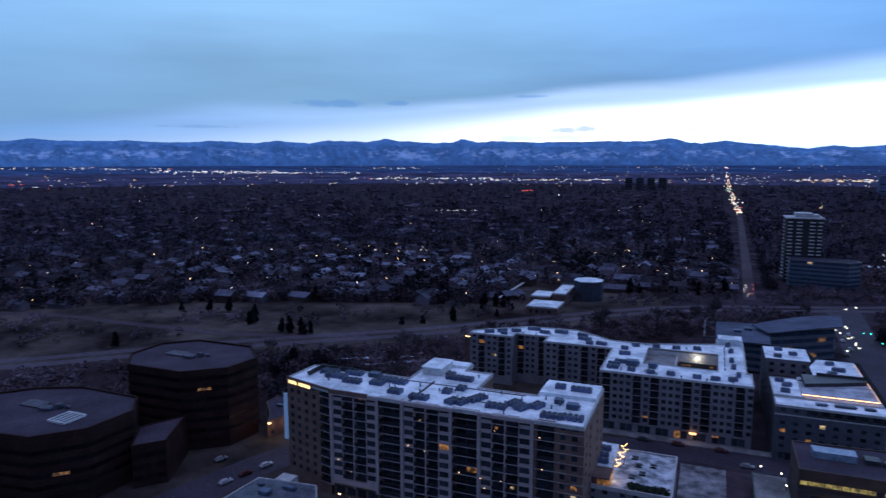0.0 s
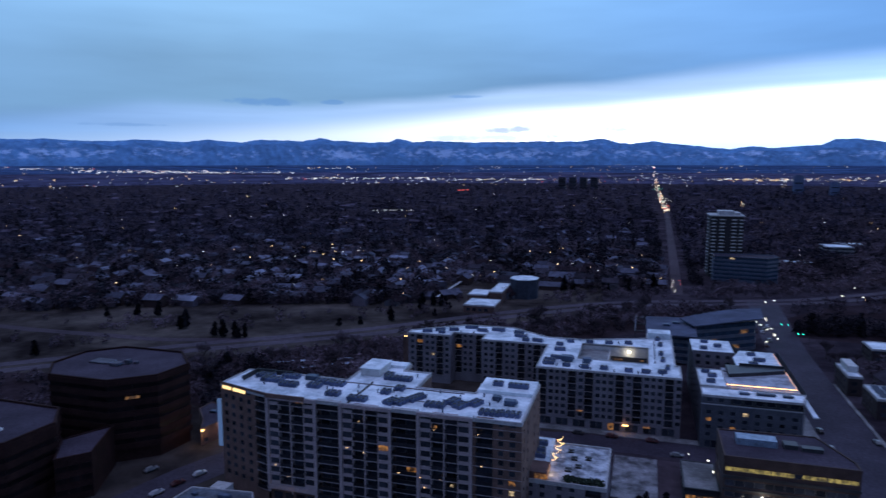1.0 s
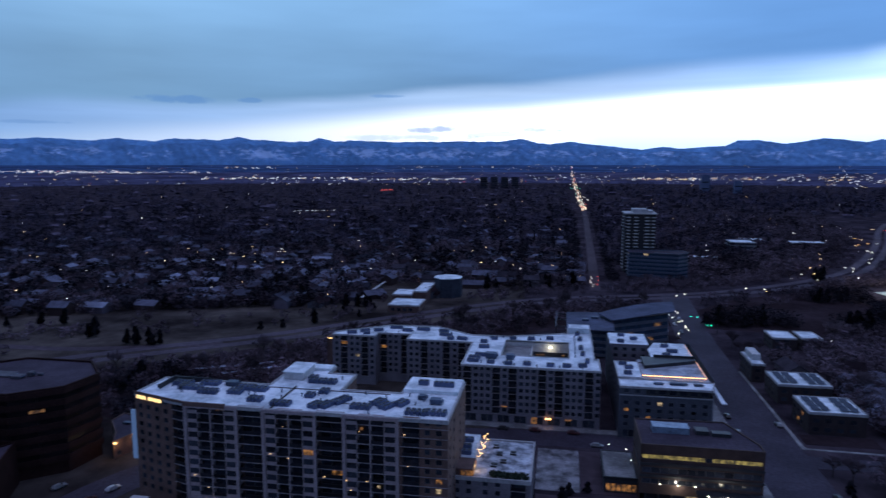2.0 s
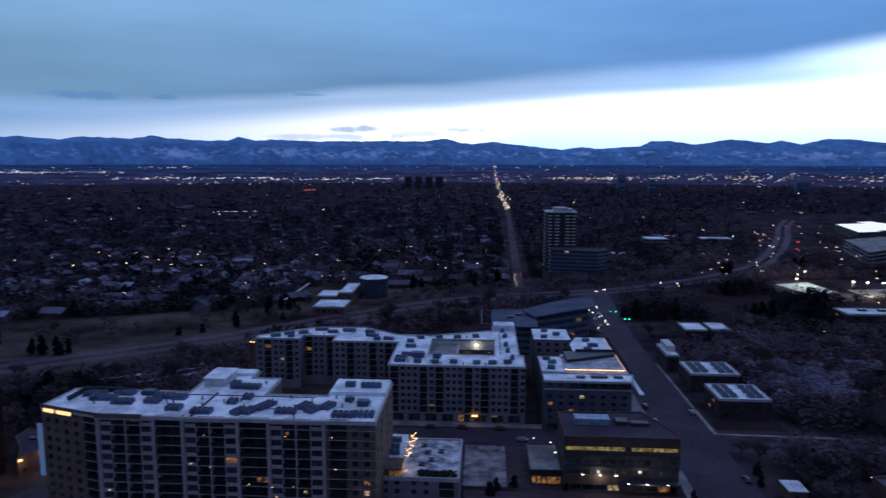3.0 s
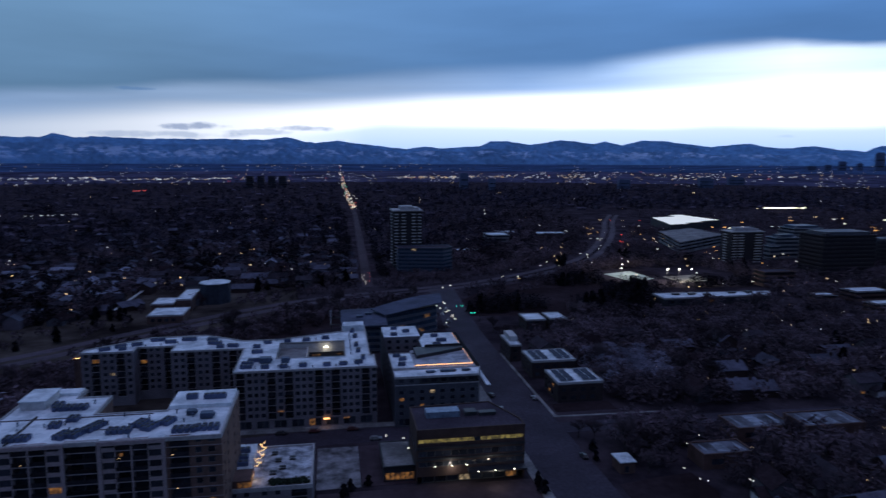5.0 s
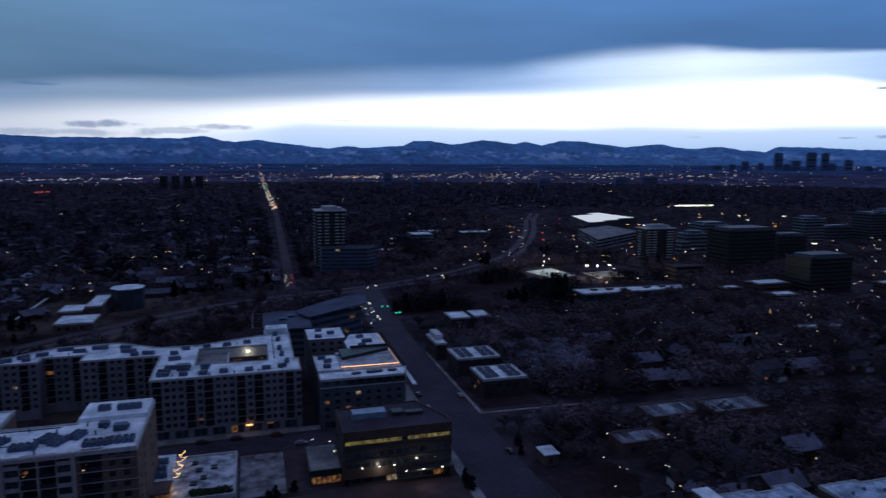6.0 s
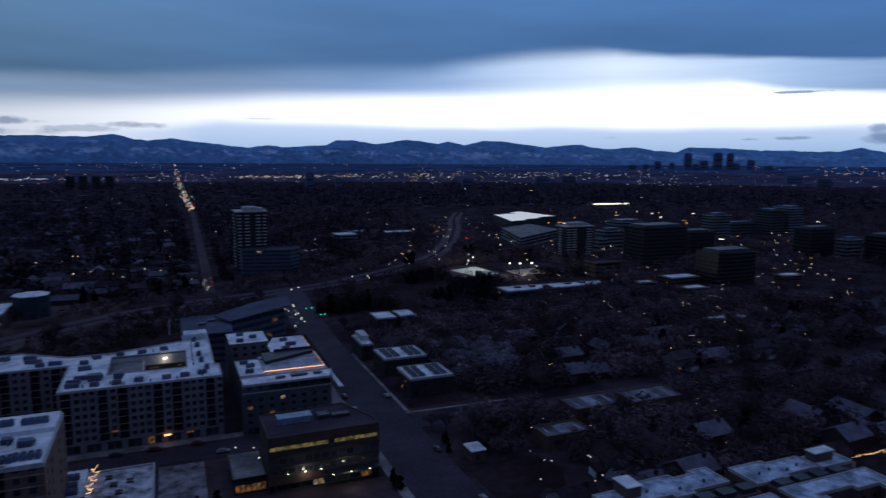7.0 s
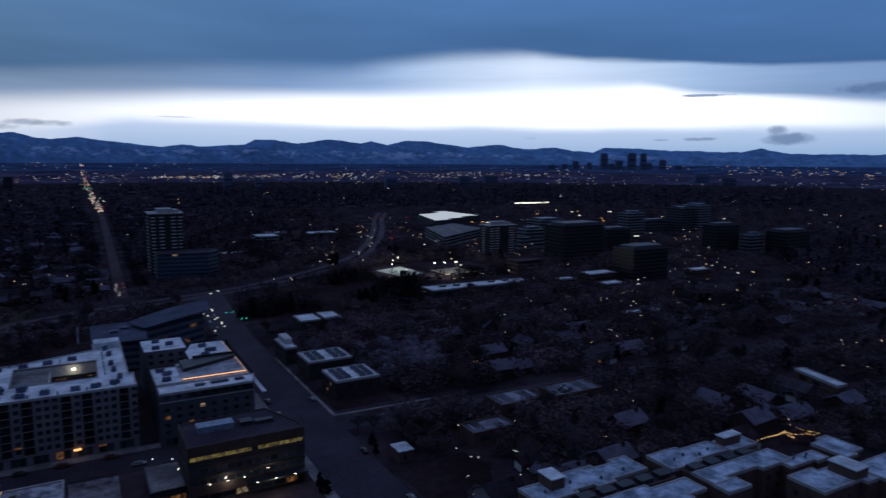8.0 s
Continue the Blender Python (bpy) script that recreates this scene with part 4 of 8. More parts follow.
    # white plant enclosures and condensers
    for x, y, k, a in ((-33, 256, 4, 0), (-31, 260, 4, 0), (-33, 252, 4, 0), (-26, 251, 3, 0), (-19, 250.5, 3, 0), (-12, 251, 3, 0), (-3, 250.5, 3, 0), (3, 250.8, 3, 0), (9, 252, 3, 0.3), (11, 258, 3, 1.5), (9.5, 268, 3, 1.5), (9, 277, 3, 1.5), (8, 300, 3, 1.4), (9, 291, 3, 1.4), (-4, 290, 2, 0), (-12, 288, 2, 0.2), (-20, 287.5, 2, 0.1), (-28, 286, 2, 0.1), (-31, 272, 4, 0.1), (-32, 280, 3, 0), (-42, 283, 4, -0.2), (-50, 288, 5, -0.3), (-52, 294, 4, -0.3), (-62, 296, 5, 0), (-69, 293, 4, 0), (-75, 297, 5, 0.1), (-82, 291, 4, 0.3), (-88, 289, 4, 0.5), (-93, 285, 4, 0.3), (-86, 285, 3, 0.2), (-47, 282.5, 3, 0)):
        condenser_row(x, y, top - 0.35, k, a)
    roof_vents([(-34 + 4.3 * i, 248.8 + 3.0 * (0.5 + 0.5 * math.sin(i * 2.9))) for i in range(11)] + [(6.5, 264 + 5 * i) for i in range(7)] + [(-30 + 5.5 * i, 288 + 1.2 * math.sin(i * 1.7)) for i in range(6)] + [(-48 - 6 * i, 291 + 3 * math.sin(i)) for i in range(6)], top - 0.35)
    roof_unit(-26.5, 258, top - 0.35, 4.5, 3.0, 2.2, "white boxed rooftop plant enclosure")
    roof_unit(-19, 257.5, top - 0.35, 3.0, 2.5, 2.0, "white boxed rooftop plant enclosure")
    part("stair_head", prism(rect(4, 13.4, 302, 309.4), top - 0.3, top + 2.2), SNOWROOF, th, "white stair head on the roof")
    for k, (x, z) in enumerate(((-20.2, 6.9), (-3.5, 3.0), (4.0, 3.0))):
        aw = part("awning", boxes((x - 1.1, x + 1.1, 245.3, 246.4, z, z + 0.2)), LIT_WARM if k != 1 else LED_ORANGE, th, "glowing amber entrance canopy")
    return th


build_courtyard_block()

# ---------- the slate grey block with a roof terrace ----------
def build_terrace_block():
    th = thing("apartment_block", (39, 275, 0), "slate grey apartment block with amber-lit roof terrace", "apartment building")
    top = 20.0
    plan = [(22, 241), (54, 241), (56.5, 250), (56.5, 302), (41, 302), (39, 316.5), (22, 316.5)]
    floors = [3.8 + 2.7 * i for i in range(5)]
    wall(th, plan[0], plan[1], 0, 16.4, grid(floors[:4], [(1.6 + 3.9 * i, 1.8, 0.7, 1.45, "w") for i in range(8)]) + [(1.5 + 5.2 * i, 5.6 + 5.2 * i, 0.4, 3.1, "w") for i in range(6)], BLUEPANEL, lit=0.07)
    wall(th, (31.4, 241.6), (53.6, 241.6), 16.4, 19.2, [(0.8 + 3.6 * i, 3.4 + 3.6 * i, 16.7, 18.5, "w") for i in range(6)], DARKMETAL, lit=0.25)
    wall(th, (22, 241), (31.4, 241), 16.4, 19.2, [(1.6 + 3.9 * i, 3.4 + 3.9 * i, 17.0, 18.5, "w") for i in range(2)], BLUEPANEL, lit=0.05)
    wall(th, plan[1], plan[2], 0, 19.2, [], BLUEPANEL)
    part("band", boxes((21.9, 54.1, 240.85, 240.98, 16.0, 16.4)), TRIM, th, "pale floor band")
    wall(th, plan[2], plan[3], 0, top, grid(floors, [(2 + 5.0 * i, 1.8, 0.7, 1.45, "w") for i in range(10)]), BLUEPANEL, lit=0.03, framed=False)
    for i in (3, 4, 5):
        wall(th, plan[i], plan[i + 1], 0, top, [], BLUEPANEL)
    wall(th, plan[6], plan[0], 0, top, grid(floors, [(6 + 8.0 * i, 1.6, 0.7, 1.45, "w") for i in range(8)]), BLUEPANEL, lit=0.03, framed=False)
    # white ledge with planters in front of the terrace
    part("ledge", prism([(22.2, 241.2), (53.9, 241.2), (56.2, 250.2), (22.2, 250.2)], 18.8, 19.2), SNOWROOF, th, "white ledge in front of the terrace")
    parapet(th, [(22, 241), (54, 241), (56.5, 250), (22, 250)], 18.7, 19.5, TRIM, 0.3)
    # the terrace lies lower than the roofs round it
    part("terrace", prism(rect(31.5, 55, 250.4, 275.5), 19.1, 19.55), mat("snowy_terrace_paving", (0.30, 0.32, 0.36), 0.8, vary=0.4, big=0.2), th, "paved roof terrace with patches of snow")
    part("roof", prism(rect(22.3, 31, 250.3, 270), top - 0.6, top - 0.1), SNOWROOF, th)
    part("roof", prism([(37.5, 276), (54.5, 276), (54.5, 301.6), (41.3, 301.6), (37.5, 290)], top - 0.6, top - 0.1), SNOWROOF, th)
    part("roof", prism(rect(22.3, 38.8, 297, 316.2), top - 0.6, top - 0.1), SNOWROOF, th)
    part("roof", prism(rect(22.3, 38, 270.05, 296.9), 12.6, 13.0), GRAVEL, th, "low gravel roof in the light well")
    part("wall", boxes((31.0, 31.4, 250.4, 270, 13, top - 0.05)), BLUEPANEL, th)
    part("wall", boxes((22.4, 37.4, 270.05, 270.4, 13, top - 0.05)), BLUEPANEL, th)
    part("wall", boxes((37.5, 37.9, 270.5, 276, 13, top + 0.5), (38, 54, 275.6, 275.95, 17, top + 1.8)), DARKMETAL, th)
    wall(th, (22.4, 296.95), (38.7, 296.95), 13, top - 0.05, [(1.5 + 3.9 * i, 3.3 + 3.9 * i, z, z + 1.5, "w") for i in range(4) for z in (14.0, 16.9)], STUCCO, lit=0.12)
    part("screen", prism([(33, 263), (44, 268), (54, 273), (54, 275.5), (33, 275.5)], 19.5, top + 0.9), DARKMETAL, th, "dark sloping screen behind the terrace")
    parapet(th, rect(22, 31.4, 250, 270.4), top - 0.6, top + 0.1, TRIM, 0.3)
    part("east_ledge", boxes((56.6, 58.2, 238.5, 302, 15.4, 15.8)), SNOWROOF, th, "white ledge along the street side")
    # amber light strips under the terrace rails
    st = thing("light_strip", (43, 252, 18), "amber LED strip along the roof terrace rail", "light strip")
    part("front_strip", boxes((31.2, 54.0, 251.75, 252.0, 20.25, 20.43)), LED_ORANGE, st)
    part("side_strip", boxes((54.0, 54.12, 252, 276, 20.25, 20.40)), LED_SOFT, st)
    part("side_strip", boxes(*[(54.0, 54.12, 276.5 + 2.9 * i, 278.3 + 2.9 * i, 20.25, 20.38) for i in range(8)]), LED_SOFT, st)
    part("rail_post", boxes(*[(31.5 + 2.8 * i, 31.6 + 2.8 * i, 251.76, 251.9, 19.6, 20.2) for i in range(9)]), RAIL, st)
    for x, y, k, a in ((26, 254, 3, 0.0), (27, 261, 3, 0.2), (25, 266, 3, 0), (44, 281, 3, 0.4), (47, 287, 4, 0), (45, 295, 3, 0.3), (27, 300, 3, 0), (33, 305, 3, 0.2), (28, 311, 3, 0)):
        condenser_row(x, y, top - 0.1, k, a)
    for x, y, sx in ((36, 245.5, 3.2), (43, 246, 6.0), (50, 246, 3.0)):
        roof_unit(x, y, 19.2, sx, 1.6, 0.8, "dark planter box on the white ledge")
    return th


build_terrace_block()

# ---------- the dark office building on the street ----------
def build_office():
    th = thing("office_building", (42, 204, 0), "dark brown low office building with a lit yellow window band", "office building")
    plan = [(24.4, 194), (58.6, 194), (58.6, 199), (52, 215.5), (24.4, 214)]
    top = 18.0
    wall(th, plan[0], plan[1], 2.8, top, [(0.4, 33.8, 13.5, 14.9, "g"), (0.5, 33.7, 9.2, 11.0, "w"), (0.5, 33.7, 5.9, 7.5, "w")], OFFICE_BRICK, lit=0.0)
    # the lit band, in separate panes
    m = along(plan[0], plan[1])
    for i in range(17):
        u = 0.45 + i * 1.96
        glass = DARKGLASS if i == 9 else YELLOW_STRIP
        add_window(th, m @ Matrix.Translation((u, 0.14, 13.52)), 1.92, 1.36, glass)
    wall(th, plan[1], plan[2], 0, top, [], OFFICE_BRICK)
    wall(th, plan[2], plan[3], 0, top, [(1.5, 16, 13.5, 14.9, "w"), (1.5, 16, 9.2, 11.0, "w")], OFFICE_BRICK, lit=0)
    wall(th, plan[3], plan[4], 0, top, [], OFFICE_BRICK)
    wall(th, plan[4], plan[0], 0, top, [(1.5, 18, 9.2, 11.0, "w")], OFFICE_BRICK, lit=0)
    wall(th, (26, 195.5), (57, 195.5), 0, 2.9, [(0.5 + 3.8 * i, 3.9 + 3.8 * i, 0.2, 2.6, "w") for i in range(8)], DARKMETAL, lit=0.2)
    flat_roof(th, plan, top - 0.3, GRAVEL, OFFICE_BRICK, 0.35)
    part("band", boxes((24.2, 58.8, 193.75, 193.97, 11.6, 12.4)), DARKMETAL, th, "dark metal band below the lit windows")
    part("band", boxes((24.2, 58.8, 193.75, 193.97, 8.0, 8.7)), DARKMETAL, th, "dark metal band")
    part("canopy", boxes((40, 58.6, 190.6, 193.7, 4.6, 5.1)), DARKMETAL, th, "dark entrance canopy")
    part("penthouse", boxes((28.7, 39.5, 203.6, 208.0, top - 0.3, top + 1.7)), mat("blue_grey_louvre", (0.20, 0.26, 0.34), 0.5, vary=0.2, big=0.4, metal=0.4), th, "pale blue grey louvred plant room")
    part("plant", boxes((41.5, 45.2, 204, 207.5, top - 0.3, top + 1.0)), DARKMETAL, th, "dark rooftop plant")
    part("plant", boxes((46, 51.5, 203.4, 205.8, top - 0.3, top + 0.8)), DARKMETAL, th, "dark rooftop plant")
    for i, (x, z) in enumerate(((30.0, 6.3), (35.2, 6.3), (40.0, 6.3), (43.0, 5.3), (48.5, 5.3), (54.5, 5.3))):
        y = 193.6 if i < 3 else 190.5
        lamp = thing("wall_lamp", (x, y, z), "bright white wall lamp on the office front", "lamp", "lamps along the office front")
        part("bracket", boxes((x - 0.06, x + 0.06, y, y + 0.35, z - 0.05, z + 0.05)), RAIL, lamp)
        part("shade", boxes((x - 0.3, x + 0.3, y - 0.35, y + 0.05, z + 0.05, z + 0.15)), RAIL, lamp)
        part("lens", boxes((x - 0.21, x + 0.21, y - 0.26, y, z - 0.24, z + 0.04)), LAMP_WHITE, lamp)
    return th


build_office()


def build_pavilion():
    th = thing("pavilion", (19.5, 203, 0), "low flat-roofed pavilion with an amber-lit shop front", "pavilion")
    wall(th, (14.5, 198), (24.2, 198), 0, 4.8, [(0.5 + 1.55 * i, 1.9 + 1.55 * i, 0.5, 3.0, "w") for i in range(6)], DARKMETAL, lit=2.0)
    wall(th, (24.2, 198), (24.2, 209), 0, 4.8, [], DARKMETAL)
    wall(th, (24.2, 209), (14.5, 209), 0, 4.8, [], DARKMETAL)
    wall(th, (14.5, 209), (14.5, 198), 0, 4.8, [(2, 5, 0.5, 3, "w")], DARKMETAL, lit=0)
    flat_roof(th, rect(14.3, 24.3, 197.8, 217), 5.0, CONCRETE, RAIL, 0.2)
    part("wall", boxes((14.6, 24.1, 216.4, 216.8, 0, 4.6)), CONCRETE, th)
    for x, y in ((17, 218.5), (22.5, 215.5), (23.2, 207.5)):
        lamp = thing("street_lamp", (x, y, 0), "white post lamp on the paved court", "lamp", "court lamps")
        bm = bmesh.new()
        bmesh.ops.create_cone(bm, cap_ends=True, segments=8, radius1=0.12, radius2=0.07, depth=6.4, matrix=Matrix.Translation((x, y, 3.2)))
        part("post", bm, RAIL, lamp)
        part("head", boxes((x - 0.13, x + 0.13, y - 0.13, y + 0.13, 6.45, 6.62)), LAMP_WHITE, lamp)


build_pavilion()

# ---------- low wing with the roof garden ----------
def bulb_mesh():
    bm = bmesh.new()
    bmesh.ops.create_icosphere(bm, subdivisions=1, radius=0.13)
    return bm


def build_garden_wing():
    th = thing("low_wing", (-18, 190, 0), "low pale stucco wing with a snowy roof garden", "apartment building")
    x0, x1, y0, y1, top = -29.6, -6.8, 177, 204, 11.8
    cols = [(1.2, 1.5, 0.8, 1.5, "w"), (4.6, 1.5, 0.8, 1.5, "w"), (9.3, 1.5, 0.8, 1.5, "w"), (12.8, 1.5, 0.8, 1.5, "w"), (17.2, 4.2, 0.2, 2.2, "b")]
    wall(th, (x0, y0), (x1, y0), 0, top, grid([0.4, 3.2, 5.9, 8.5], cols), STUCCO, lit=0.05)
    wall(th, (x1, y0), (x1, y1), 0, top, grid([0.4, 3.2, 5.9, 8.5], [(3 + 5.5 * i, 1.5, 0.8, 1.5, "w") for i in range(4)]), STUCCO, lit=0.012)
    wall(th, (x1, y1), (x0, y1), 0, top, [], STUCCO)
    wall(th, (x0, y1), (x0, y0), 0, top, [], STUCCO)
    flat_roof(th, rect(x0, x1, y0, y1), top - 0.5, mat("snow_dusted_deck", (0.22, 0.235, 0.27), 0.85, vary=0.5, big=0.28, second=(0.52, 0.55, 0.60)), TRIM, 0.5)
    part("penthouse", boxes((x0 + 0.4, -23.2, y0 + 0.6, y0 + 8, top - 0.5, top + 1.9)), BRICK, th, "brown brick stair house on the deck")
    part("raised_roof", prism(rect(x0 + 0.4, -24, y0 + 9.5, y1 - 0.4), top - 0.5, top + 1.2), SNOWROOF, th, "raised white roof beside the deck")
    condenser_row(-27, 193, top + 1.2, 3)
    condenser_row(-27, 198, top + 1.2, 3)
    condenser_row(-26.5, 189, top + 1.2, 3)
    # lit lounge behind the stair house
    part("lounge_glass", boxes((-23.15, -23.0, y0 + 1, y0 + 7.5, top - 0.2, top + 1.6)), LIT_WARM, th, "amber lit lounge window")
    part("lounge_glass", boxes((-26.5, -23.2, y0 + 0.42, y0 + 0.58, top + 0.1, top + 1.5)), LIT_WARM, th, "amber lit lounge window")
    hedge = bmesh.new()
    r = random.Random(4)
    for i in range(420):
        x, y, z = r.uniform(-18.5, -7.4), r.uniform(178, 180.5), top + r.uniform(-0.3, 0.75)
        s = r.uniform(0.2, 0.45)
        box(hedge, -s, s, -0.02, 0.02, -s * 0.6, s * 0.6, Matrix.Translation((x, y, z)) @ Euler((r.uniform(0, 3), r.uniform(0, 3), r.uniform(0, 3))).to_matrix().to_4x4())
    hd = part("hedge", hedge, mat("hedge_leaves", (0.022, 0.035, 0.020), 0.8, vary=0.4, big=0.8), None)
    tagged(hd, "dark evergreen hedge in planters along the roof edge", "hedge", kind="stuff")
    bulbs = thing("string_lights", (-22, 195, top), "zigzag of warm string lights over the roof garden", "string lights")
    pts = [(-21.6, 203.0), (-23.0, 200.8), (-20.8, 198.6), (-23.2, 196), (-21.2, 193.4), (-23.4, 190.6), (-21.6, 188.2), (-23.2, 186.2)]
    for k, (a, b) in enumerate(zip(pts, pts[1:])):
        for i in range(6):
            t = i / 6
            piece("bulb", shared(("bulb",), bulb_mesh, LAMP_WARM), None, bulbs, Matrix.Translation((a[0] + (b[0] - a[0]) * t, a[1] + (b[1] - a[1]) * t, top + 2.1 - 0.5 * math.sin(math.pi * t))))
    part("mast", boxes(*[(x - 0.05, x + 0.05, y - 0.05, y + 0.05, top - 0.5, top + 2.2) for x, y in pts]), RAIL, bulbs)
    for x, y in ((-18, 186), (-15.5, 189), (-17, 194), (-13, 195), (-18.5, 199)):
        tb = thing("patio_set", (x, y, top - 0.5), "dark patio table with benches on the snowy deck", "patio furniture", "patio sets")
        part("tabletop", boxes((x - 0.9, x + 0.9, y - 0.5, y + 0.5, top + 0.2, top + 0.27)), RAIL, tb)
        part("leg", boxes((x - 0.1, x + 0.1, y - 0.1, y + 0.1, top - 0.5, top + 0.2)), RAIL, tb)
        part("bench", boxes((x - 0.9, x + 0.9, y - 1.1, y - 0.75, top - 0.5, top - 0.05)), RAIL, tb)
        part("bench", boxes((x - 0.9, x + 0.9, y + 0.75, y + 1.1, top - 0.5, top - 0.05)), RAIL, tb)
    return th


build_garden_wing()

# ---------- brown granite office blocks ----------
WEATHERED = mat("weathered_sheet_metal", (0.060, 0.056, 0.072), 0.7, vary=0.4, big=0.5)


def build_granite(name_label, plan, top, step, zs, lit_cells):
    c = (sum(p[0] for p in plan) / len(plan), sum(p[1] for p in plan) / len(plan))
    th = thing("office_building", (*c, 0), name_label, "office building", "granite office blocks")
    core = inset(plan, 0.35)
    n = len(plan)
    z = zs
    k = 0
    part("plinth", prism(inset(plan, 0.6), 0, zs), GRANITE, th)
    part("core", prism(inset(plan, 0.9), zs, top - 0.5), DARKMETAL, th)
    while z + step <= top - 1.0:
        part("spandrel", prism(plan, z, z + step * 0.55), GRANITE, th)
        for i in range(n):
            p, q = core[i], core[(i + 1) % n]
            length = (Vector(q) - Vector(p)).length
            if length > 3 and (p[0] + q[0]) / 2 > c[0] - 30:
                m = along(p, q)
                lit = (i, k) in lit_cells
                cells = max(1, round(length / 7.0))
                for j in range(cells):
                    add_pane(th, m @ Matrix.Translation((j * length / cells, -0.05, z + step * 0.55)), length / cells, step * 0.45, SMOKED)
                if lit:
                    part("lit_pane", lit_strip(m, length, z + step * 0.62, step * 0.26), LIT_DIM, th, "lit office window")
        z += step
        k += 1
    part("parapet_band", prism(inset(plan, -0.25), z, top), GRANITE, th)
    part("roof", prism(inset(plan, 0.5), top, top + 0.04), GRAVEL, th)
    parapet(th, plan, top - 0.2, top + 0.7, GRANITE, 0.6)
    return th


def lit_strip(m, length, z, h):
    bm = bmesh.new()
    u = length * 0.35
    for i in range(3):
        box(bm, u + i * 1.5, u + i * 1.5 + 1.35, -0.16, -0.1, z, z + h, m)
    return bm


OCT_A = [(-191, 171), (-167, 171), (-155, 181), (-153, 195), (-165, 207), (-191, 207), (-201, 197), (-201, 182)]
OCT_B = [(-189, 121.5), (-177, 123), (-167, 134), (-166, 150), (-175, 160), (-200, 160.5), (-214, 154), (-222, 145), (-219, 130)]
build_granite("dark brown granite octagonal office block with gravel roof", OCT_A, 28.2, 3.75, 4.0, {(1, 4)})
build_granite("dark brown granite office block with stepped corners", OCT_B, 22.2, 3.6, 4.0, {(1, 1)})


def build_connector():
    th = thing("office_wing", (-165, 153, 0), "low dark brown link wing between granite offices", "office building")
    plan = [(-172, 157), (-162, 144.5), (-155.5, 152), (-165, 171)]
    part("wall", prism(plan, 0, 13.2), GRANITE, th)
    for k in range(3):
        m, length = along(plan[1], plan[2]), math.dist(plan[1], plan[2])
        for j in range(3):
            add_pane(th, m @ Matrix.Translation((j * length / 3 + 0.15, -0.09, 2.2 + 3.6 * k)), length / 3 - 0.3, 1.7, SMOKED)
    part("roof", prism(inset(plan, 0.4), 13.2, 13.5), GRAVEL, th)
    parapet(th, plan, 13.1, 13.9, GRANITE, 0.45)


build_connector()
for x, y, z in ((-180, 188, 28.25), (-196, 142, 22.25)):
    for dx, dy, sx, sy, sz in ((-5, 1, 8, 5, 0.5), (2.5, -1, 3.5, 3, 1.0), (5.5, 1.5, 1.6, 2.0, 1.6), (8.0, 2.6, 1.2, 1.2, 0.9)):
        roof_unit(x + dx, y + dy, z, sx, sy, sz, "weathered sheet metal plant on the gravel roof", WEATHERED)
sk = thing("skylight", (-181, 138, 22.2), "pale framed rooftop skylight on the granite block", "skylight")
part("frame", boxes(*[(-184 + 1.7 * i, -183.6 + 1.7 * i, 134.5, 141.5, 22.25, 22.9) for i in range(5)], (-184, -176.8, 134.1, 134.5, 22.25, 22.9), (-184, -176.8, 141.5, 141.9, 22.25, 22.9)), WHITE, sk)
part("pane", boxes((-183.6, -177, 134.6, 141.4, 22.25, 22.6)), DARKGLASS, sk)


def build_blue_shop():
    th = thing("low_building", (-110, 147, 0), "low building with blue-black flat roof and pale edge", "building")
    plan = [(-122, 137), (-97.5, 137), (-97.5, 147.5), (-102, 154.2), (-113, 153), (-120.5, 152)]
    for p, q in zip(plan, plan[1:] + plan[:1]):
        wall(th, p, q, 0, 8.0, [], STUCCO)
    flat_roof(th, plan, 7.8, mat("dark_bitumen_roof", (0.08, 0.095, 0.12), 0.7, vary=0.4, big=0.3), TRIM, 0.3)
    roof_unit(-108, 149.5, 7.8, 3.5, 1.4, 1.0)
    roof_unit(-113, 145, 7.8, 3.0, 2.4, 1.2)
    roof_unit(-117, 148.5, 7.8, 1.4, 1.2, 0.8)
    part("stair_roof", boxes((-116, -111, 154, 158, 0, 7.6)), WHITE, th, "white stair block with snow on top")


build_blue_shop()


def build_brick_annex():
    th = thing("low_building", (-152, 205, 0), "low red-brown brick building beside the lane", "building")
    plan = [(-151.5, 199), (-147, 191.5), (-144.5, 201), (-152, 214), (-160, 216), (-160, 208.5)]
    for p, q in zip(plan, plan[1:] + plan[:1]):
        wall(th, p, q, 0, 6.2, [(1.5, 3.2, 0.8, 2.4, "w")] if p[0] > -148 else [], BRICK, lit=0)
    flat_roof(th, plan, 6.1, GRAVEL, BRICK, 0.3)
    roof_unit(-152.5, 207, 6.1, 2.4, 1.6, 0.8)


build_brick_annex()
LANE_LAMPS = ((-145.6, 190.8), (-143.6, 200.2))

# ---------- offices and towers in the middle distance ----------
BRONZE_GLASS = mat("bronze_glass", (0.013, 0.011, 0.014), 0.3, vary=0.3, big=0.3, bump=0.0, spec=0.25, per_object=0.4)


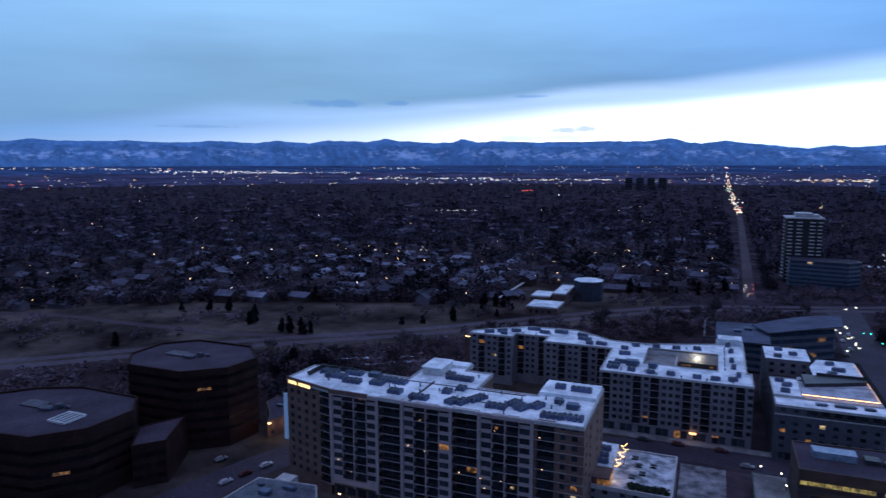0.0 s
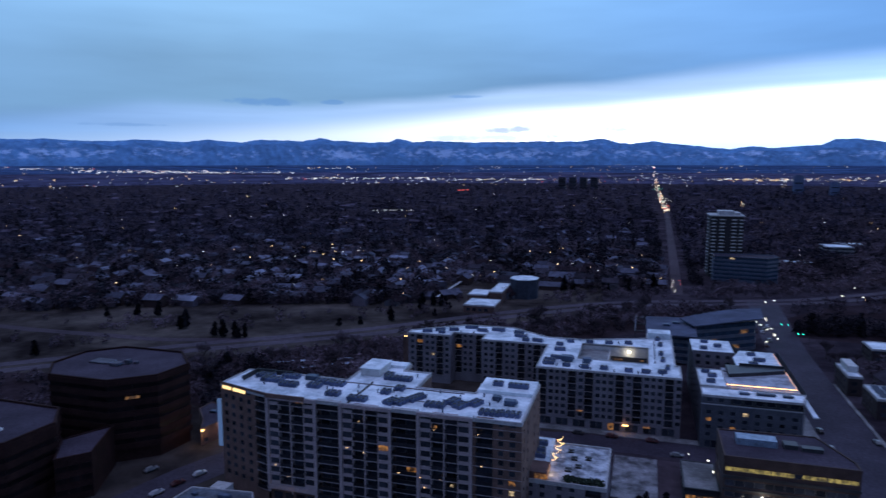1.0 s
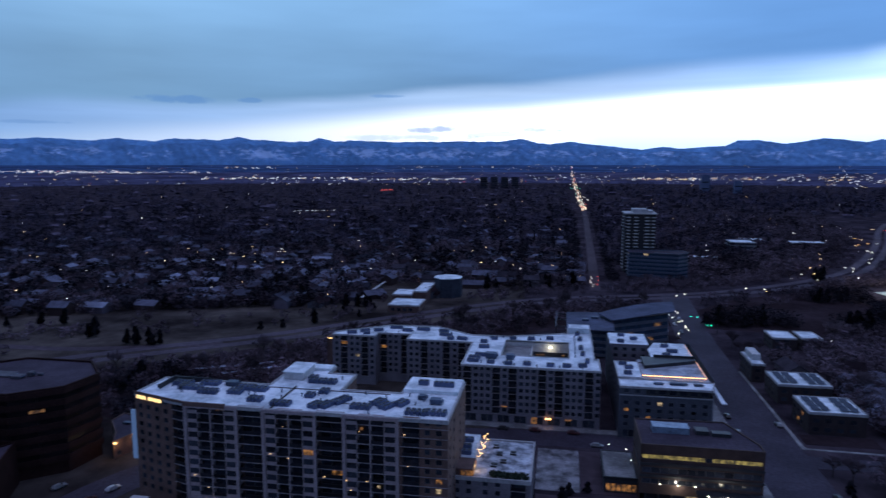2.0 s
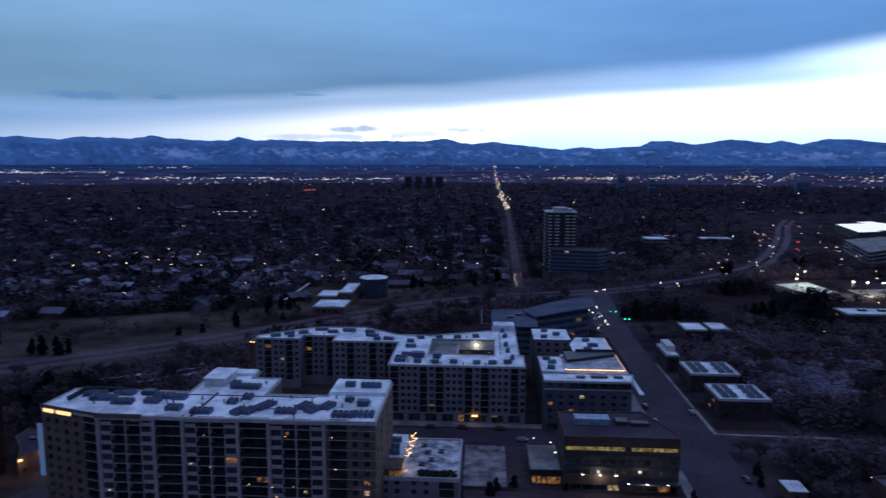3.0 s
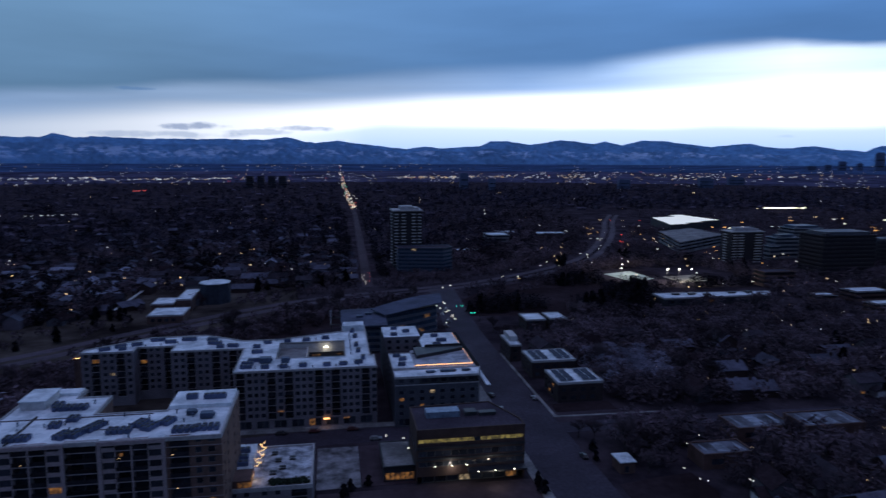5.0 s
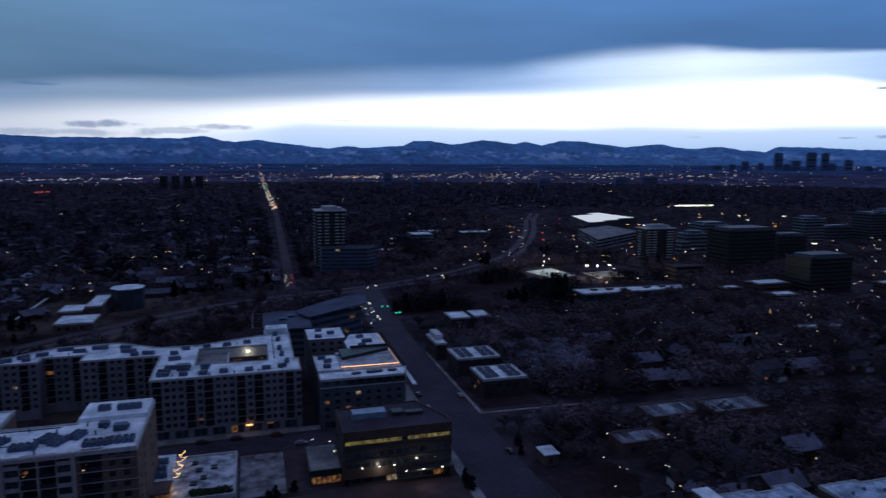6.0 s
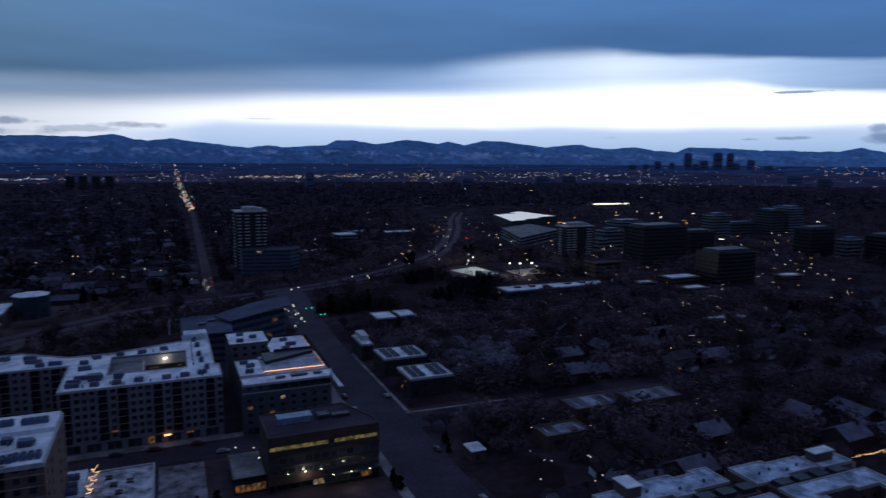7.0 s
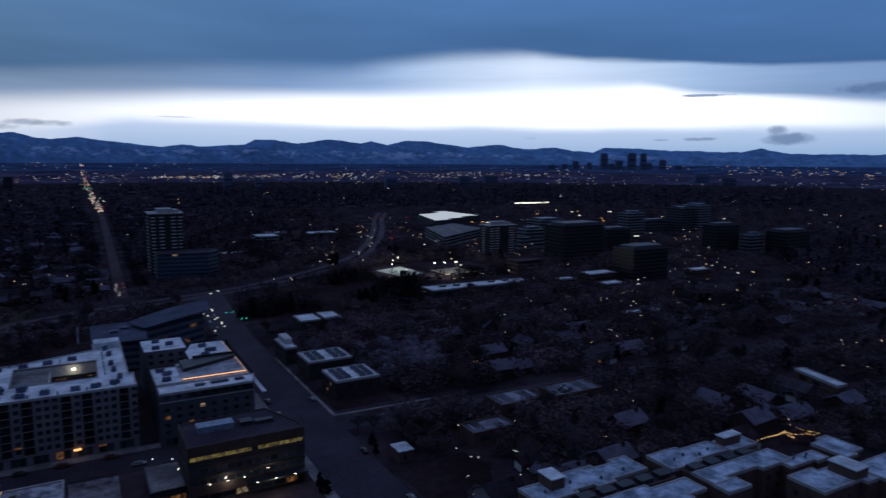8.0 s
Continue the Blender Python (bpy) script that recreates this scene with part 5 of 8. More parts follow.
def banded(name, plan, top, floors, wall_mat, glass_mat, label, category, roof_mat=None, group="", cells=4.0, lit=0.03, first=1.0):
    """A building of storeys: spandrel bands with rows of windows between them."""
    c = (sum(p[0] for p in plan) / len(plan), sum(p[1] for p in plan) / len(plan))
    th = thing(name, (*c, 0), label, category, group)
    step = (top - first) / floors
    part("plinth", prism(plan, 0, first), wall_mat, th)
    part("core", prism(inset(plan, 0.8), first, top - 0.2), DARKMETAL, th)
    core = inset(plan, 0.4)
    n = len(plan)
    for k in range(floors):
        z = first + k * step
        part("spandrel", prism(plan, z, z + step * 0.45), wall_mat, th)
        for i in range(n):
            p, q = Vector(core[i]), Vector(core[(i + 1) % n])
            out = Vector(((q - p).y, -(q - p).x))
            if out.dot((p + q) / 2) > 0 or (q - p).length < 2:
                continue  # faces away from the street side
            m, length = along(p, q), (q - p).length
            count = max(1, round(length / cells))
            for j in range(count):
                r = dice.random()
                add_pane(th, m @ Matrix.Translation((j * length / count, 0, z + step * 0.45)), length / count, step * 0.55, (LIT_WHITE if r < lit * 0.6 else LIT_WARM) if r < lit else glass_mat)
    part("roof", prism(inset(plan, -0.1), top, top + 0.3), roof_mat or GRAVEL, th)
    parapet(th, plan, top + 0.3, top + 0.9, wall_mat, 0.5)
    return th


def build_balcony_tower(x0, x1, y0, y1, top, floors, label, strips, cut=0):
    """A dark residential tower with columns of white balconies."""
    th = thing("apartment_tower", ((x0 + x1) / 2, (y0 + y1) / 2, 0), label, "apartment tower")
    part("body", prism(rect(x0, x1, y0, y1), 0, top), mat("dark_tower_wall", (0.026, 0.023, 0.028), 0.8, vary=0.15), th)
    step = (top - 3) / floors
    for k in range(cut, floors):
        z = 3 + k * step
        for u0, u1 in strips:
            add_pane(th, Matrix.Translation((u0, y0 - 0.12, z)), u1 - u0, step * 0.9, BRONZE_GLASS)
            bm = boxes((u0, u1, y0 - 1.5, y0 - 0.13, z - 0.25, z), (u0, u1, y0 - 1.5, y0 - 1.38, z, z + 0.7))
            part("balcony", bm, WHITE, th)
        for v in (0.4,):
            yy = y0 + (y1 - y0) * v
            part("balcony", boxes((x0 - 1.3, x0 - 0.02, yy, yy + 5.0, z - 0.25, z), (x0 - 1.3, x0 - 1.18, yy, yy + 5.0, z, z + 0.7)), WHITE, th)
    part("roof", prism(rect(x0 - 1.0, x1 + 1.0, y0 - 1.2, y1 + 1.0), top, top + 0.9), TRIM, th, "pale overhanging roof slab")
    part("penthouse", boxes((x0 + 7, x1 - 7, y0 + 5, y1 - 5, top + 0.9, top + 4.2)), TRIM, th, "pale rooftop plant room")
    part("penthouse", boxes((x1 - 6, x1 - 2, y0 + 5, y1 - 5, top + 0.9, top + 3.0)), TRIM, th, "pale rooftop plant room")


build_balcony_tower(56, 82.5, 618, 645, 53, 17, "dark high-rise apartment tower with columns of white balconies", ((57, 60.5), (63.5, 67.5), (73, 77), (79, 82)))
GREENGLASS = mat("blue_green_glass", (0.035, 0.055, 0.085), 0.12, vary=0.2, big=0.3, bump=0.0, spec=0.6)
banded("office_building", [(58, 596), (98, 588), (108, 598), (106, 613), (58, 613)], 21, 6, mat("blue_grey_cladding", (0.062, 0.078, 0.112), 0.6, vary=0.15), GREENGLASS, "blue-grey banded office building at the tower's foot", "office building", lit=0.02)
SLATE = mat("slate_metal_roof", (0.070, 0.080, 0.118), 0.8, vary=0.3, big=0.1, spec=0.05)
PALE_BAND = mat("grey_metal_band", (0.085, 0.092, 0.118), 0.6, vary=0.2, big=0.2)


def build_wing_office():
    """Two wings of glass bands: a low roof plane, and a crescent roof that tilts up over the far wing."""
    th = thing("office_building", (28, 372, 0), "dark glass office with wing-shaped slate metal roof", "office building")

    def bands(plan, z0, top, floors, faces):
        step = (top - z0) / floors
        part("core", prism(inset(plan, 0.9), 0, top), SMOKED, th)
        for k in range(floors):
            z = z0 + k * step
            part("spandrel", prism(plan, z, z + step * 0.42), PALE_BAND, th)
            for p, q in faces:
                m, length = along(p, q), math.dist(p, q)
                n = max(2, round(length / 4.5))
                for j in range(n):
                    lit = dice.random() < 0.04
                    add_pane(th, m @ Matrix.Translation((j * length / n + 0.1, 0.35, z + step * 0.42)), length / n - 0.2, step * 0.56, LIT_DIM if lit else GREENGLASS)

    low = [(5, 343), (26.5, 341), (28, 368), (21, 378), (5, 376)]
    far = [(28.6, 359), (43, 368), (59.5, 379), (61.5, 396), (52, 394), (43, 388), (30, 377)]
    bands(low, 0.6, 14.2, 4, [(low[0], low[1]), (low[1], low[2])])
    bands(far, 0.6, 15.8, 4, [(far[0], far[1]), (far[1], far[2]), (far[2], far[3])])
    part("wing_roof", prism([(3.6, 341), (27.6, 339), (28.3, 369.5), (21.4, 381), (3.6, 379)], 14.3, 15.0), SLATE, th, "overhanging slate metal roof plane")
    # crescent roof, rising towards its outer tip
    south = [(27, 356), (35, 361), (43, 366), (52, 371.5), (62.5, 377)]
    north = [(20.5, 369), (29, 379), (42, 391), (52, 397), (64.5, 399)]
    bm = bmesh.new()
    rows = []
    for i, (p, q) in enumerate(zip(south, north)):
        row = []
        for lift in (0.0, 0.55):
            for j in range(5):
                t = j / 4
                z = 16.0 + 1.6 * (i / 4) ** 1.4 + 1.1 * t * (1 - 0.3 * t) + lift
                row.append(bm.verts.new((p[0] + (q[0] - p[0]) * t, p[1] + (q[1] - p[1]) * t, z)))
        rows.append(row)
    for r, q in zip(rows, rows[1:]):
        for j in range(4):
            bm.faces.new((r[5 + j], q[5 + j], q[6 + j], r[6 + j]))
            bm.faces.new((r[j + 1], q[j + 1], q[j], r[j]))
        bm.faces.new((r[0], q[0], q[5], r[5]))
        bm.faces.new((r[9], q[9], q[4], r[4]))
    for r in (rows[0], rows[-1]):
        for j in range(4):
            bm.faces.new((r[j], r[j + 1], r[j + 6], r[j + 5]))
    bmesh.ops.recalc_face_normals(bm, faces=list(bm.faces))
    part("wing_roof", bm, SLATE, th, "tilted crescent of slate metal roof")
    for x, y in ((12, 358), (17, 364)):
        part("plant", boxes((x, x + 3.4, y, y + 2.6, 15.0, 16.1)), STEEL, th, "sheet metal plant on the roof")
    # open steel frame at the near end
    for y in (345, 360, 375):
        part("frame_post", boxes((-1.9, -1.6, y, y + 0.3, 0, 14.6)), DARKMETAL, th)
        part("frame_beam", boxes((-2.0, 3.6, y, y + 0.3, 14.6, 14.95)), DARKMETAL, th)
    part("frame_beam", boxes((-2.0, -1.6, 343, 379, 14.95, 15.25)), PALE_BAND, th)


build_wing_office()


def build_school():
    """White-roofed low buildings beside the parkway, with a dark octagonal auditorium."""
    th = thing("community_hall", (-100, 455, 0), "low hall with white flat roofs beside a dark octagon", "public building")
    for k, (x0, x1, y0, y1, z) in enumerate(((-113, -92, 424, 446, 5.0), (-118, -104, 454, 474, 6.0), (-103, -93.5, 456, 492, 8.2))):
        plan = rect(x0, x1, y0, y1)
        for p, q in zip(plan, plan[1:] + plan[:1]):
            length = (Vector(q) - Vector(p)).length
            o = [(2 + 4 * i, 4.4 + 4 * i, 1.0, 3.0, "w") for i in range(int(length / 4.4))] if p[1] == q[1] else []
            wall(th, p, q, 0, z, o, BRICK, lit=0.12 if k == 0 else 0.03, framed=False)
        flat_roof(th, plan, z, SNOWROOF, TRIM, 0.3)
    bm = bmesh.new()
    ring = [(-82.5 + 10.6 * math.cos(math.pi * (i + 0.5) / 4), 485 + 10.6 * math.sin(math.pi * (i + 0.5) / 4)) for i in range(8)]
    part("auditorium", prism(ring, 0, 14.0), mat("auditorium_cladding", (0.040, 0.046, 0.062), 0.8, vary=0.2, big=0.2, spec=0.05), th, "dark blue-grey octagonal auditorium")
    part("auditorium_roof", prism(inset(ring, -0.2), 14.0, 14.5), SNOWROOF, th, "white octagonal roof")
    part("canopy", boxes((-141, -139, 450, 522, 3.0, 3.4)), TRIM, th, "pale covered walk")
    part("canopy_post", boxes(*[(-140.2, -139.8, 452 + 9 * i, 452.4 + 9 * i, 0, 3) for i in range(8)]), RAIL, th)


build_school()


DARKBRICK = mat("dark_brown_brick", (0.036, 0.026, 0.027), 0.85, vary=0.25, big=0.3, fine=3.0)
SOLAR = mat("solar_panel", (0.018, 0.024, 0.050), 0.5, vary=0.25, big=0.4, spec=0.15)


def build_flat_house(x0, x1, y0, y1, top, label, solar=True):
    th = thing("townhouse", ((x0 + x1) / 2, (y0 + y1) / 2, 0), label, "house", "flat-roofed corner houses")
    plan = rect(x0, x1, y0, y1)
    for p, q in zip(plan, plan[1:] + plan[:1]):
        length = (Vector(q) - Vector(p)).length
        o = grid([0.6, 4.0], [(1.5 + 4.2 * i, 2.2, 0.6, 1.6, "w") for i in range(int(length / 4.6))])
        wall(th, p, q, 0, top, o, DARKBRICK, lit=0.02, framed=False)
    flat_roof(th, plan, top - 0.2, SNOWROOF, TRIM, 0.3)
    if solar:
        panel = SOLAR
        for i in range(5):
            if i == 2:
                continue
            for j in range(3):
                u, v = x0 + 1.6 + i * (x1 - x0 - 3) / 5, y0 + 2 + j * (y1 - y0 - 3) / 3
                bm = bmesh.new()
                box(bm, 0, (x1 - x0 - 3) / 5 * 0.88, 0, (y1 - y0 - 3) / 3 * 0.7, 0, 0.08, pose(u, v, top + 0.1, 8, 0, 0))
                part("solar_panel", bm, panel, th, "dark solar panel")
    return th


build_flat_house(90, 111, 288, 306, 8.3, "dark brick flat-roofed house with solar panels and pale parapet")
build_flat_house(91.3, 111, 256, 274, 8.6, "dark brick corner house with solar panels and pale parapet")
th = build_flat_house(86.8, 92.4, 315, 335, 8.6, "narrow white modern house with stepped flat roof", False)
part("upper_box", boxes((88.4, 92.2, 322, 334, 8.6, 11.2)), WHITE, th, "white upper storey")
build_flat_house(112, 124, 372, 388, 7.0, "pale flat-roofed modern house with white edge", False)
build_flat_house(127, 137, 373, 389, 7.0, "pale flat-roofed modern house with white edge", False)
th = thing("shed", (92.5, 194.5, 0), "small shed with bright snow-white flat roof", "shed")
for p, q in (((90, 191.5), (95, 191.5)), ((95, 191.5), (95, 198)), ((95, 198), (90, 198)), ((90, 198), (90, 191.5))):
    wall(th, p, q, 0, 3.8, [(1.5, 3, 0.4, 2.6, "w")] if p[1] == q[1] else [], BRICK, lit=0)
part("roof", prism(rect(89.7, 95.3, 191.2, 198.3), 3.8, 4.1), SNOWROOF, th)

# ---------- white-roofed town flats below on the right ----------
THIN_SNOW = mat("thin_snow_on_roof", (0.24, 0.33, 0.43), 0.8, vary=0.5, big=0.2, fine=1.0, second=(0.52, 0.64, 0.78))


def stepped(x0, x1, y0, y1, n, bite, seed):
    """A long plan whose two long sides step in and out, flat by flat."""
    r = random.Random(seed)
    w = (x1 - x0) / n
    lo, hi = [r.choice((0.0, bite)) for i in range(n)], [r.choice((0.0, bite)) for i in range(n)]
    plan = []
    for i in range(n):
        for x in (x0 + i * w, x0 + (i + 1) * w):
            if not plan or plan[-1] != (x, y0 + lo[i]):
                plan.append((x, y0 + lo[i]))
    for i in reversed(range(n)):
        for x in (x0 + (i + 1) * w, x0 + i * w):
            if plan[-1] != (x, y1 - hi[i]):
                plan.append((x, y1 - hi[i]))
    # drop corners where two flats line up
    keep = []
    for i, c in enumerate(plan):
        p, q = plan[i - 1], plan[(i + 1) % len(plan)]
        if not (p[1] == c[1] == q[1] or p[0] == c[0] == q[0]):
            keep.append(c)
    return keep


def build_town_flats():
    top = 12.0
    blocks = (
        ("dark brick town flats with snow-covered flat roofs", [stepped(101, 141, 130, 141, 6, 1.6, 1), stepped(106, 146, 113, 124.5, 6, 2.0, 2), rect(103, 145, 124.5, 130)]),
        ("dark brick town flats with stepped snowy roofs", [stepped(147, 172, 127.5, 138, 4, 1.5, 3), stepped(150, 184, 115.5, 123.5, 5, 1.8, 8), rect(150, 182, 123.5, 127.5), rect(172.2, 184.5, 127.5, 135), rect(149, 158, 110, 115.4)]),
        ("dark brick town flats with snow patches on the roof", [stepped(179, 195, 111, 116.5, 3, 1.2, 5), stepped(199.5, 210, 108, 121, 2, 1.5, 6), stepped(172, 194, 96, 109, 4, 2.0, 9), rect(194.3, 215, 92, 104)]),
    )
    for k, (label, plans) in enumerate(blocks):
        th = thing("town_flats", (sum(c[0] for c in plans[0]) / len(plans[0]), sum(c[1] for c in plans[0]) / len(plans[0]), 0), label, "apartment building", "snow-roofed town flats")
        for i, plan in enumerate(plans):
            z = top - (0.8 if (k, i) in ((0, 2), (1, 2)) else 0) + 0.12 * i
            for p, q in zip(plan, plan[1:] + plan[:1]):
                length = (Vector(q) - Vector(p)).length
                o = grid([0.8, 3.9, 7.0], [(2 + 4.4 * c, 1.6, 0.7, 1.5, "w") for c in range(int((length - 2) / 4.4))]) if q[0] > p[0] or q[1] < p[1] else []
                wall(th, p, q, 0, z, [v for v in o if v[3] < z - 0.8], BRICK, lit=0.015, framed=False)
            low = (k, i) in ((0, 2), (1, 2))
            flat_roof(th, plan, z - 0.1, DARKMETAL if low else THIN_SNOW, BRICK if low else TRIM, 0.25)
            if low:
                x0, x1 = plan[0][0], plan[1][0]
                for c in range(int((x1 - x0) / 7)):
                    roof_unit(x0 + 4 + 7 * c, (plan[0][1] + plan[2][1]) / 2, z - 0.1, 4.6, 3.4, 1.3, "dark rooftop plant in the roof trough", DARKMETAL)
        for x0, x1, y0, y1 in (((108, 112.5, 134, 140),), ((172.3, 180, 130.5, 133.5),), ((186, 192, 98, 106),))[k]:
            part("stair_head", boxes((x0, x1, y0, y1, top, top + 3.0)), BRICK, th, "brick stair head")
            part("stair_roof", boxes((x0 - 0.2, x1 + 0.2, y0 - 0.2, y1 + 0.2, top + 3.0, top + 3.3)), SNOWROOF, th, "white stair head roof")
        x0, x1, y0 = min(c[0] for c in plans[0]), max(c[0] for c in plans[0]), min(c[1] for c in plans[0])
        for i in range(4):
            x, y = x0 + 5 + i * (x1 - x0 - 9) / 3.3, y0 + 4.2 + 1.2 * math.sin(i * 2.1)
            part("vent", boxes((x - 0.25, x + 0.25, y - 0.25, y + 0.25, top - 0.1, top + 0.8)), STEEL, th)
    st = thing("string_lights", (215, 140, 0), "amber festoon lights strung over a garden", "string lights")
    runs = (((200.8, 142.2), (209.3, 141.4)), ((209.8, 141.2), (220.5, 141.6)), ((219.0, 140.6), (223.5, 136.6)), ((224.4, 136.3), (229.2, 134.2)), ((226.6, 145.3), (229.2, 134.2)), ((226.6, 145.3), (230.4, 144.6)), ((218.6, 141.2), (217.6, 135.6)))
    for a, b in runs:
        n = max(3, int(math.dist(a, b) / 0.62))
        for i in range(n):
            t = i / n
            piece("bulb", shared(("bulb",), bulb_mesh, LAMP_WARM), None, st, Matrix.Translation((a[0] + (b[0] - a[0]) * t, a[1] + (b[1] - a[1]) * t, 4.0 - 0.5 * math.sin(math.pi * t))))
        part("mast", boxes((a[0] - 0.06, a[0] + 0.06, a[1] - 0.06, a[1] + 0.06, 0, 4.1)), RAIL, st)


build_town_flats()

# ---------- shopping district beyond the park ----------
def slab_hall(name, plan, top, wall_mat, roof_mat, label, category, windows=True, lit=0.02):
    c = (sum(p[0] for p in plan) / len(plan), sum(p[1] for p in plan) / len(plan))
    th = thing(name, (*c, 0), label, category)
    for p, q in zip(plan, plan[1:] + plan[:1]):
        d = Vector(q) - Vector(p)
        near = Vector((d.y, -d.x)).dot((Vector(p) + Vector(q)) / 2) < 0
        o = [(3 + 8 * i, 7.5 + 8 * i, top * 0.3, top * 0.7, "w") for i in range(int((d.length - 3) / 8))] if windows and near else []
        wall(th, p, q, 0, top, o, wall_mat, lit=lit, framed=False)
    flat_roof(th, plan, top, roof_mat, TRIM if roof_mat is SNOWROOF else wall_mat, 0.4)
    return th


# emission added to the mall's white roof to make it brilliant
GLOWING_ROOF = glow_mat("glowing_white_roof", (0.92, 0.96, 1.0), 0.9)
slab_hall("school_hall", [(226, 423), (309, 425), (316, 437), (226, 441)], 5.6, DARKMETAL, SNOWROOF, "long low school with bright white flat roof", "school", lit=0.03)
for x in (240, 252, 262, 284, 297):
    roof_unit(x, 432 + 2 * math.sin(x), 5.65, 5, 3, 1.2, "dark rooftop plant on the school roof", DARKMETAL)
slab_hall("shopping_mall", [(470, 872), (508, 884), (506, 896), (545, 908), (543, 920), (585, 932), (577, 1040), (545, 1026), (548, 1006), (500, 990)], 11, DARKMETAL, GLOWING_ROOF, "shopping mall with white roof brightened by added glow", "shopping mall", False)
banded("parking_garage", [(372, 668), (466, 735), (468, 815), (404, 778)], 12, 3, CONCRETE, DARKGLASS, "pale concrete multi-storey car park", "parking garage", CONCRETE, cells=20)
build_balcony_tower(380, 413, 586, 604, 32, 11, "dark mid-rise block with rows of white balconies", ((380.5, 385), (387, 392), (404, 411)))
OFFICE_DARK = mat("dark_bronze_cladding", (0.032, 0.025, 0.031), 0.5, vary=0.2)
OFFICE_PALE = mat("pale_concrete_cladding", (0.15, 0.155, 0.165), 0.7, vary=0.2)
MID = (
    (rect(452, 478, 619, 636), 21.5, 5, OFFICE_PALE, "pale concrete office with dark window bands"),
    (rect(440, 451.5, 612, 622), 14, 3, OFFICE_PALE, "pale terraced office annexe"),
    (rect(415, 467, 507, 538), 36.5, 10, OFFICE_DARK, "dark bronze office slab with few lit windows"),
    (rect(341, 368, 478, 494), 11.5, 3, BRICK, "low brick office with snowy flat roof"),
    (rect(404, 445, 403, 428), 26.5, 8, OFFICE_DARK, "dark bronze office block with flat roof"),
    (rect(646, 676, 657, 676), 31, 8, OFFICE_PALE, "pale concrete tower with blind corner"),
    (rect(746, 770, 655, 684), 34, 9, BLUEPANEL, "slate grey office tower with terraces"),
    (rect(774, 798, 650, 680), 38, 10, OFFICE_PALE, "pale office tower with stepped top"),
    (rect(690, 735, 672, 690), 17, 4, BLUEPANEL, "slate grey low office with lit shops"),
    (rect(615, 651, 490, 511), 30, 8, OFFICE_DARK, "dark brown office block"),
    (rect(647, 669, 473, 486), 20, 5, OFFICE_PALE, "pale banded office block with stepped floors"),
    (rect(672, 714, 447, 473), 24, 6, OFFICE_DARK, "dark brown office block"),
    (rect(520, 555, 560, 582), 23, 6, OFFICE_DARK, "dark office block among trees"),
    (rect(560, 600, 735, 765), 18, 4, OFFICE_PALE, "pale office block with lit shops"),
    (rect(354, 374, 380, 392), 6.2, 2, BRICK, "low brick building with snowy roof"),
    (rect(369, 398, 415, 431), 7.2, 2, BRICK, "low brick building with snowy flat roof"),
    (rect(342, 358, 420, 430), 4.4, 1, BRICK, "low brick shed with patchy snow on its roof"),
    (rect(471, 492, 396, 408), 6, 2, BRICK, "low brick building with white flat roof"),
    (rect(180, 205, 757, 785), 13, 3, OFFICE_PALE, "pale office block with flat white roof"),
    (rect(122, 156, 690, 706), 5, 1, BRICK, "low brick shops on the avenue"),
    (rect(262, 300, 826, 850), 6, 1, BRICK, "low shops with flat white roof"),
    (rect(212, 240, 850, 872), 6, 1, BRICK, "low shops with flat white roof"),
)
for plan, top, floors, m, label in MID:
    th = banded("office_building", plan, top, floors, m, DARKGLASS if m is OFFICE_PALE else BRONZE_GLASS, label, "office building", SNOWROOF if m is OFFICE_PALE or top < 8 else GRAVEL, "offices beyond the park", cells=32.0, lit=0.0)
    if top > 13:
        part("plant_room", prism(inset(plan, 4.2), top + 0.3, top + 3.2), BLUEPANEL if m is OFFICE_DARK else STEEL, th, "plain rooftop plant room")
        x, y = plan[0]
        part("stair_core", boxes((x + 2, x + 6.5, y + 1.2, y + 5.5, 0, top + 2.0)), OFFICE_PALE if m is BLUEPANEL else m, th, "blind stair core")
# long snowy roofs among the houses
slab_hall("garden_flats", [(281.5, 159.2), (288, 158.8), (294, 182.6), (288.5, 183.4)], 5, BRICK, SNOWROOF, "low garden flats with snowy roof", "apartment building", lit=0.0)
slab_hall("garden_flats", [(302, 305), (329.5, 303), (330, 308), (302.4, 310)], 5, BRICK, SNOWROOF, "low garden flats with snowy roof", "apartment building", lit=0.0)

DIM_SNOW = mat("trampled_snow", (0.15, 0.165, 0.20), 0.85, vary=0.4, big=0.3, fine=1.5, second=(0.28, 0.31, 0.37))
PATCHY = mat("patchy_snow_on_tar", (0.030, 0.026, 0.034), 0.85, vary=0.2, big=0.16, fine=0.8, second=(0.13, 0.135, 0.17))
for plan in (rect(142, 164, 208, 221), rect(168, 192, 206, 219.5), rect(118, 136, 190, 200)):
    th = slab_hall("row_houses", plan, 5.0, BRICK, PATCHY, "low brown row houses with patchy snow on flat roofs", "house", lit=0.03)
    x0, x1, y0, y1 = plan[0][0], plan[1][0], plan[0][1], plan[2][1]
    for a, b in ((0.12, 0.20), (0.36, 0.62), (0.80, 0.90)):
        part("snow_sheet", prism([(x0 + (x1 - x0) * a, y0 + 2.2), (x0 + (x1 - x0) * b, y0 + 1.4), (x0 + (x1 - x0) * (b - 0.04), y1 - 1.2), (x0 + (x1 - x0) * (a + 0.03), y1 - 1.6)], 5.0, 5.06), DIM_SNOW, th, "thin sheet of snow left on the roof")

# sports courts under floodlights
COURT = mat("pale_sports_court", (0.30, 0.36, 0.33), 0.85, vary=0.2, big=0.05)
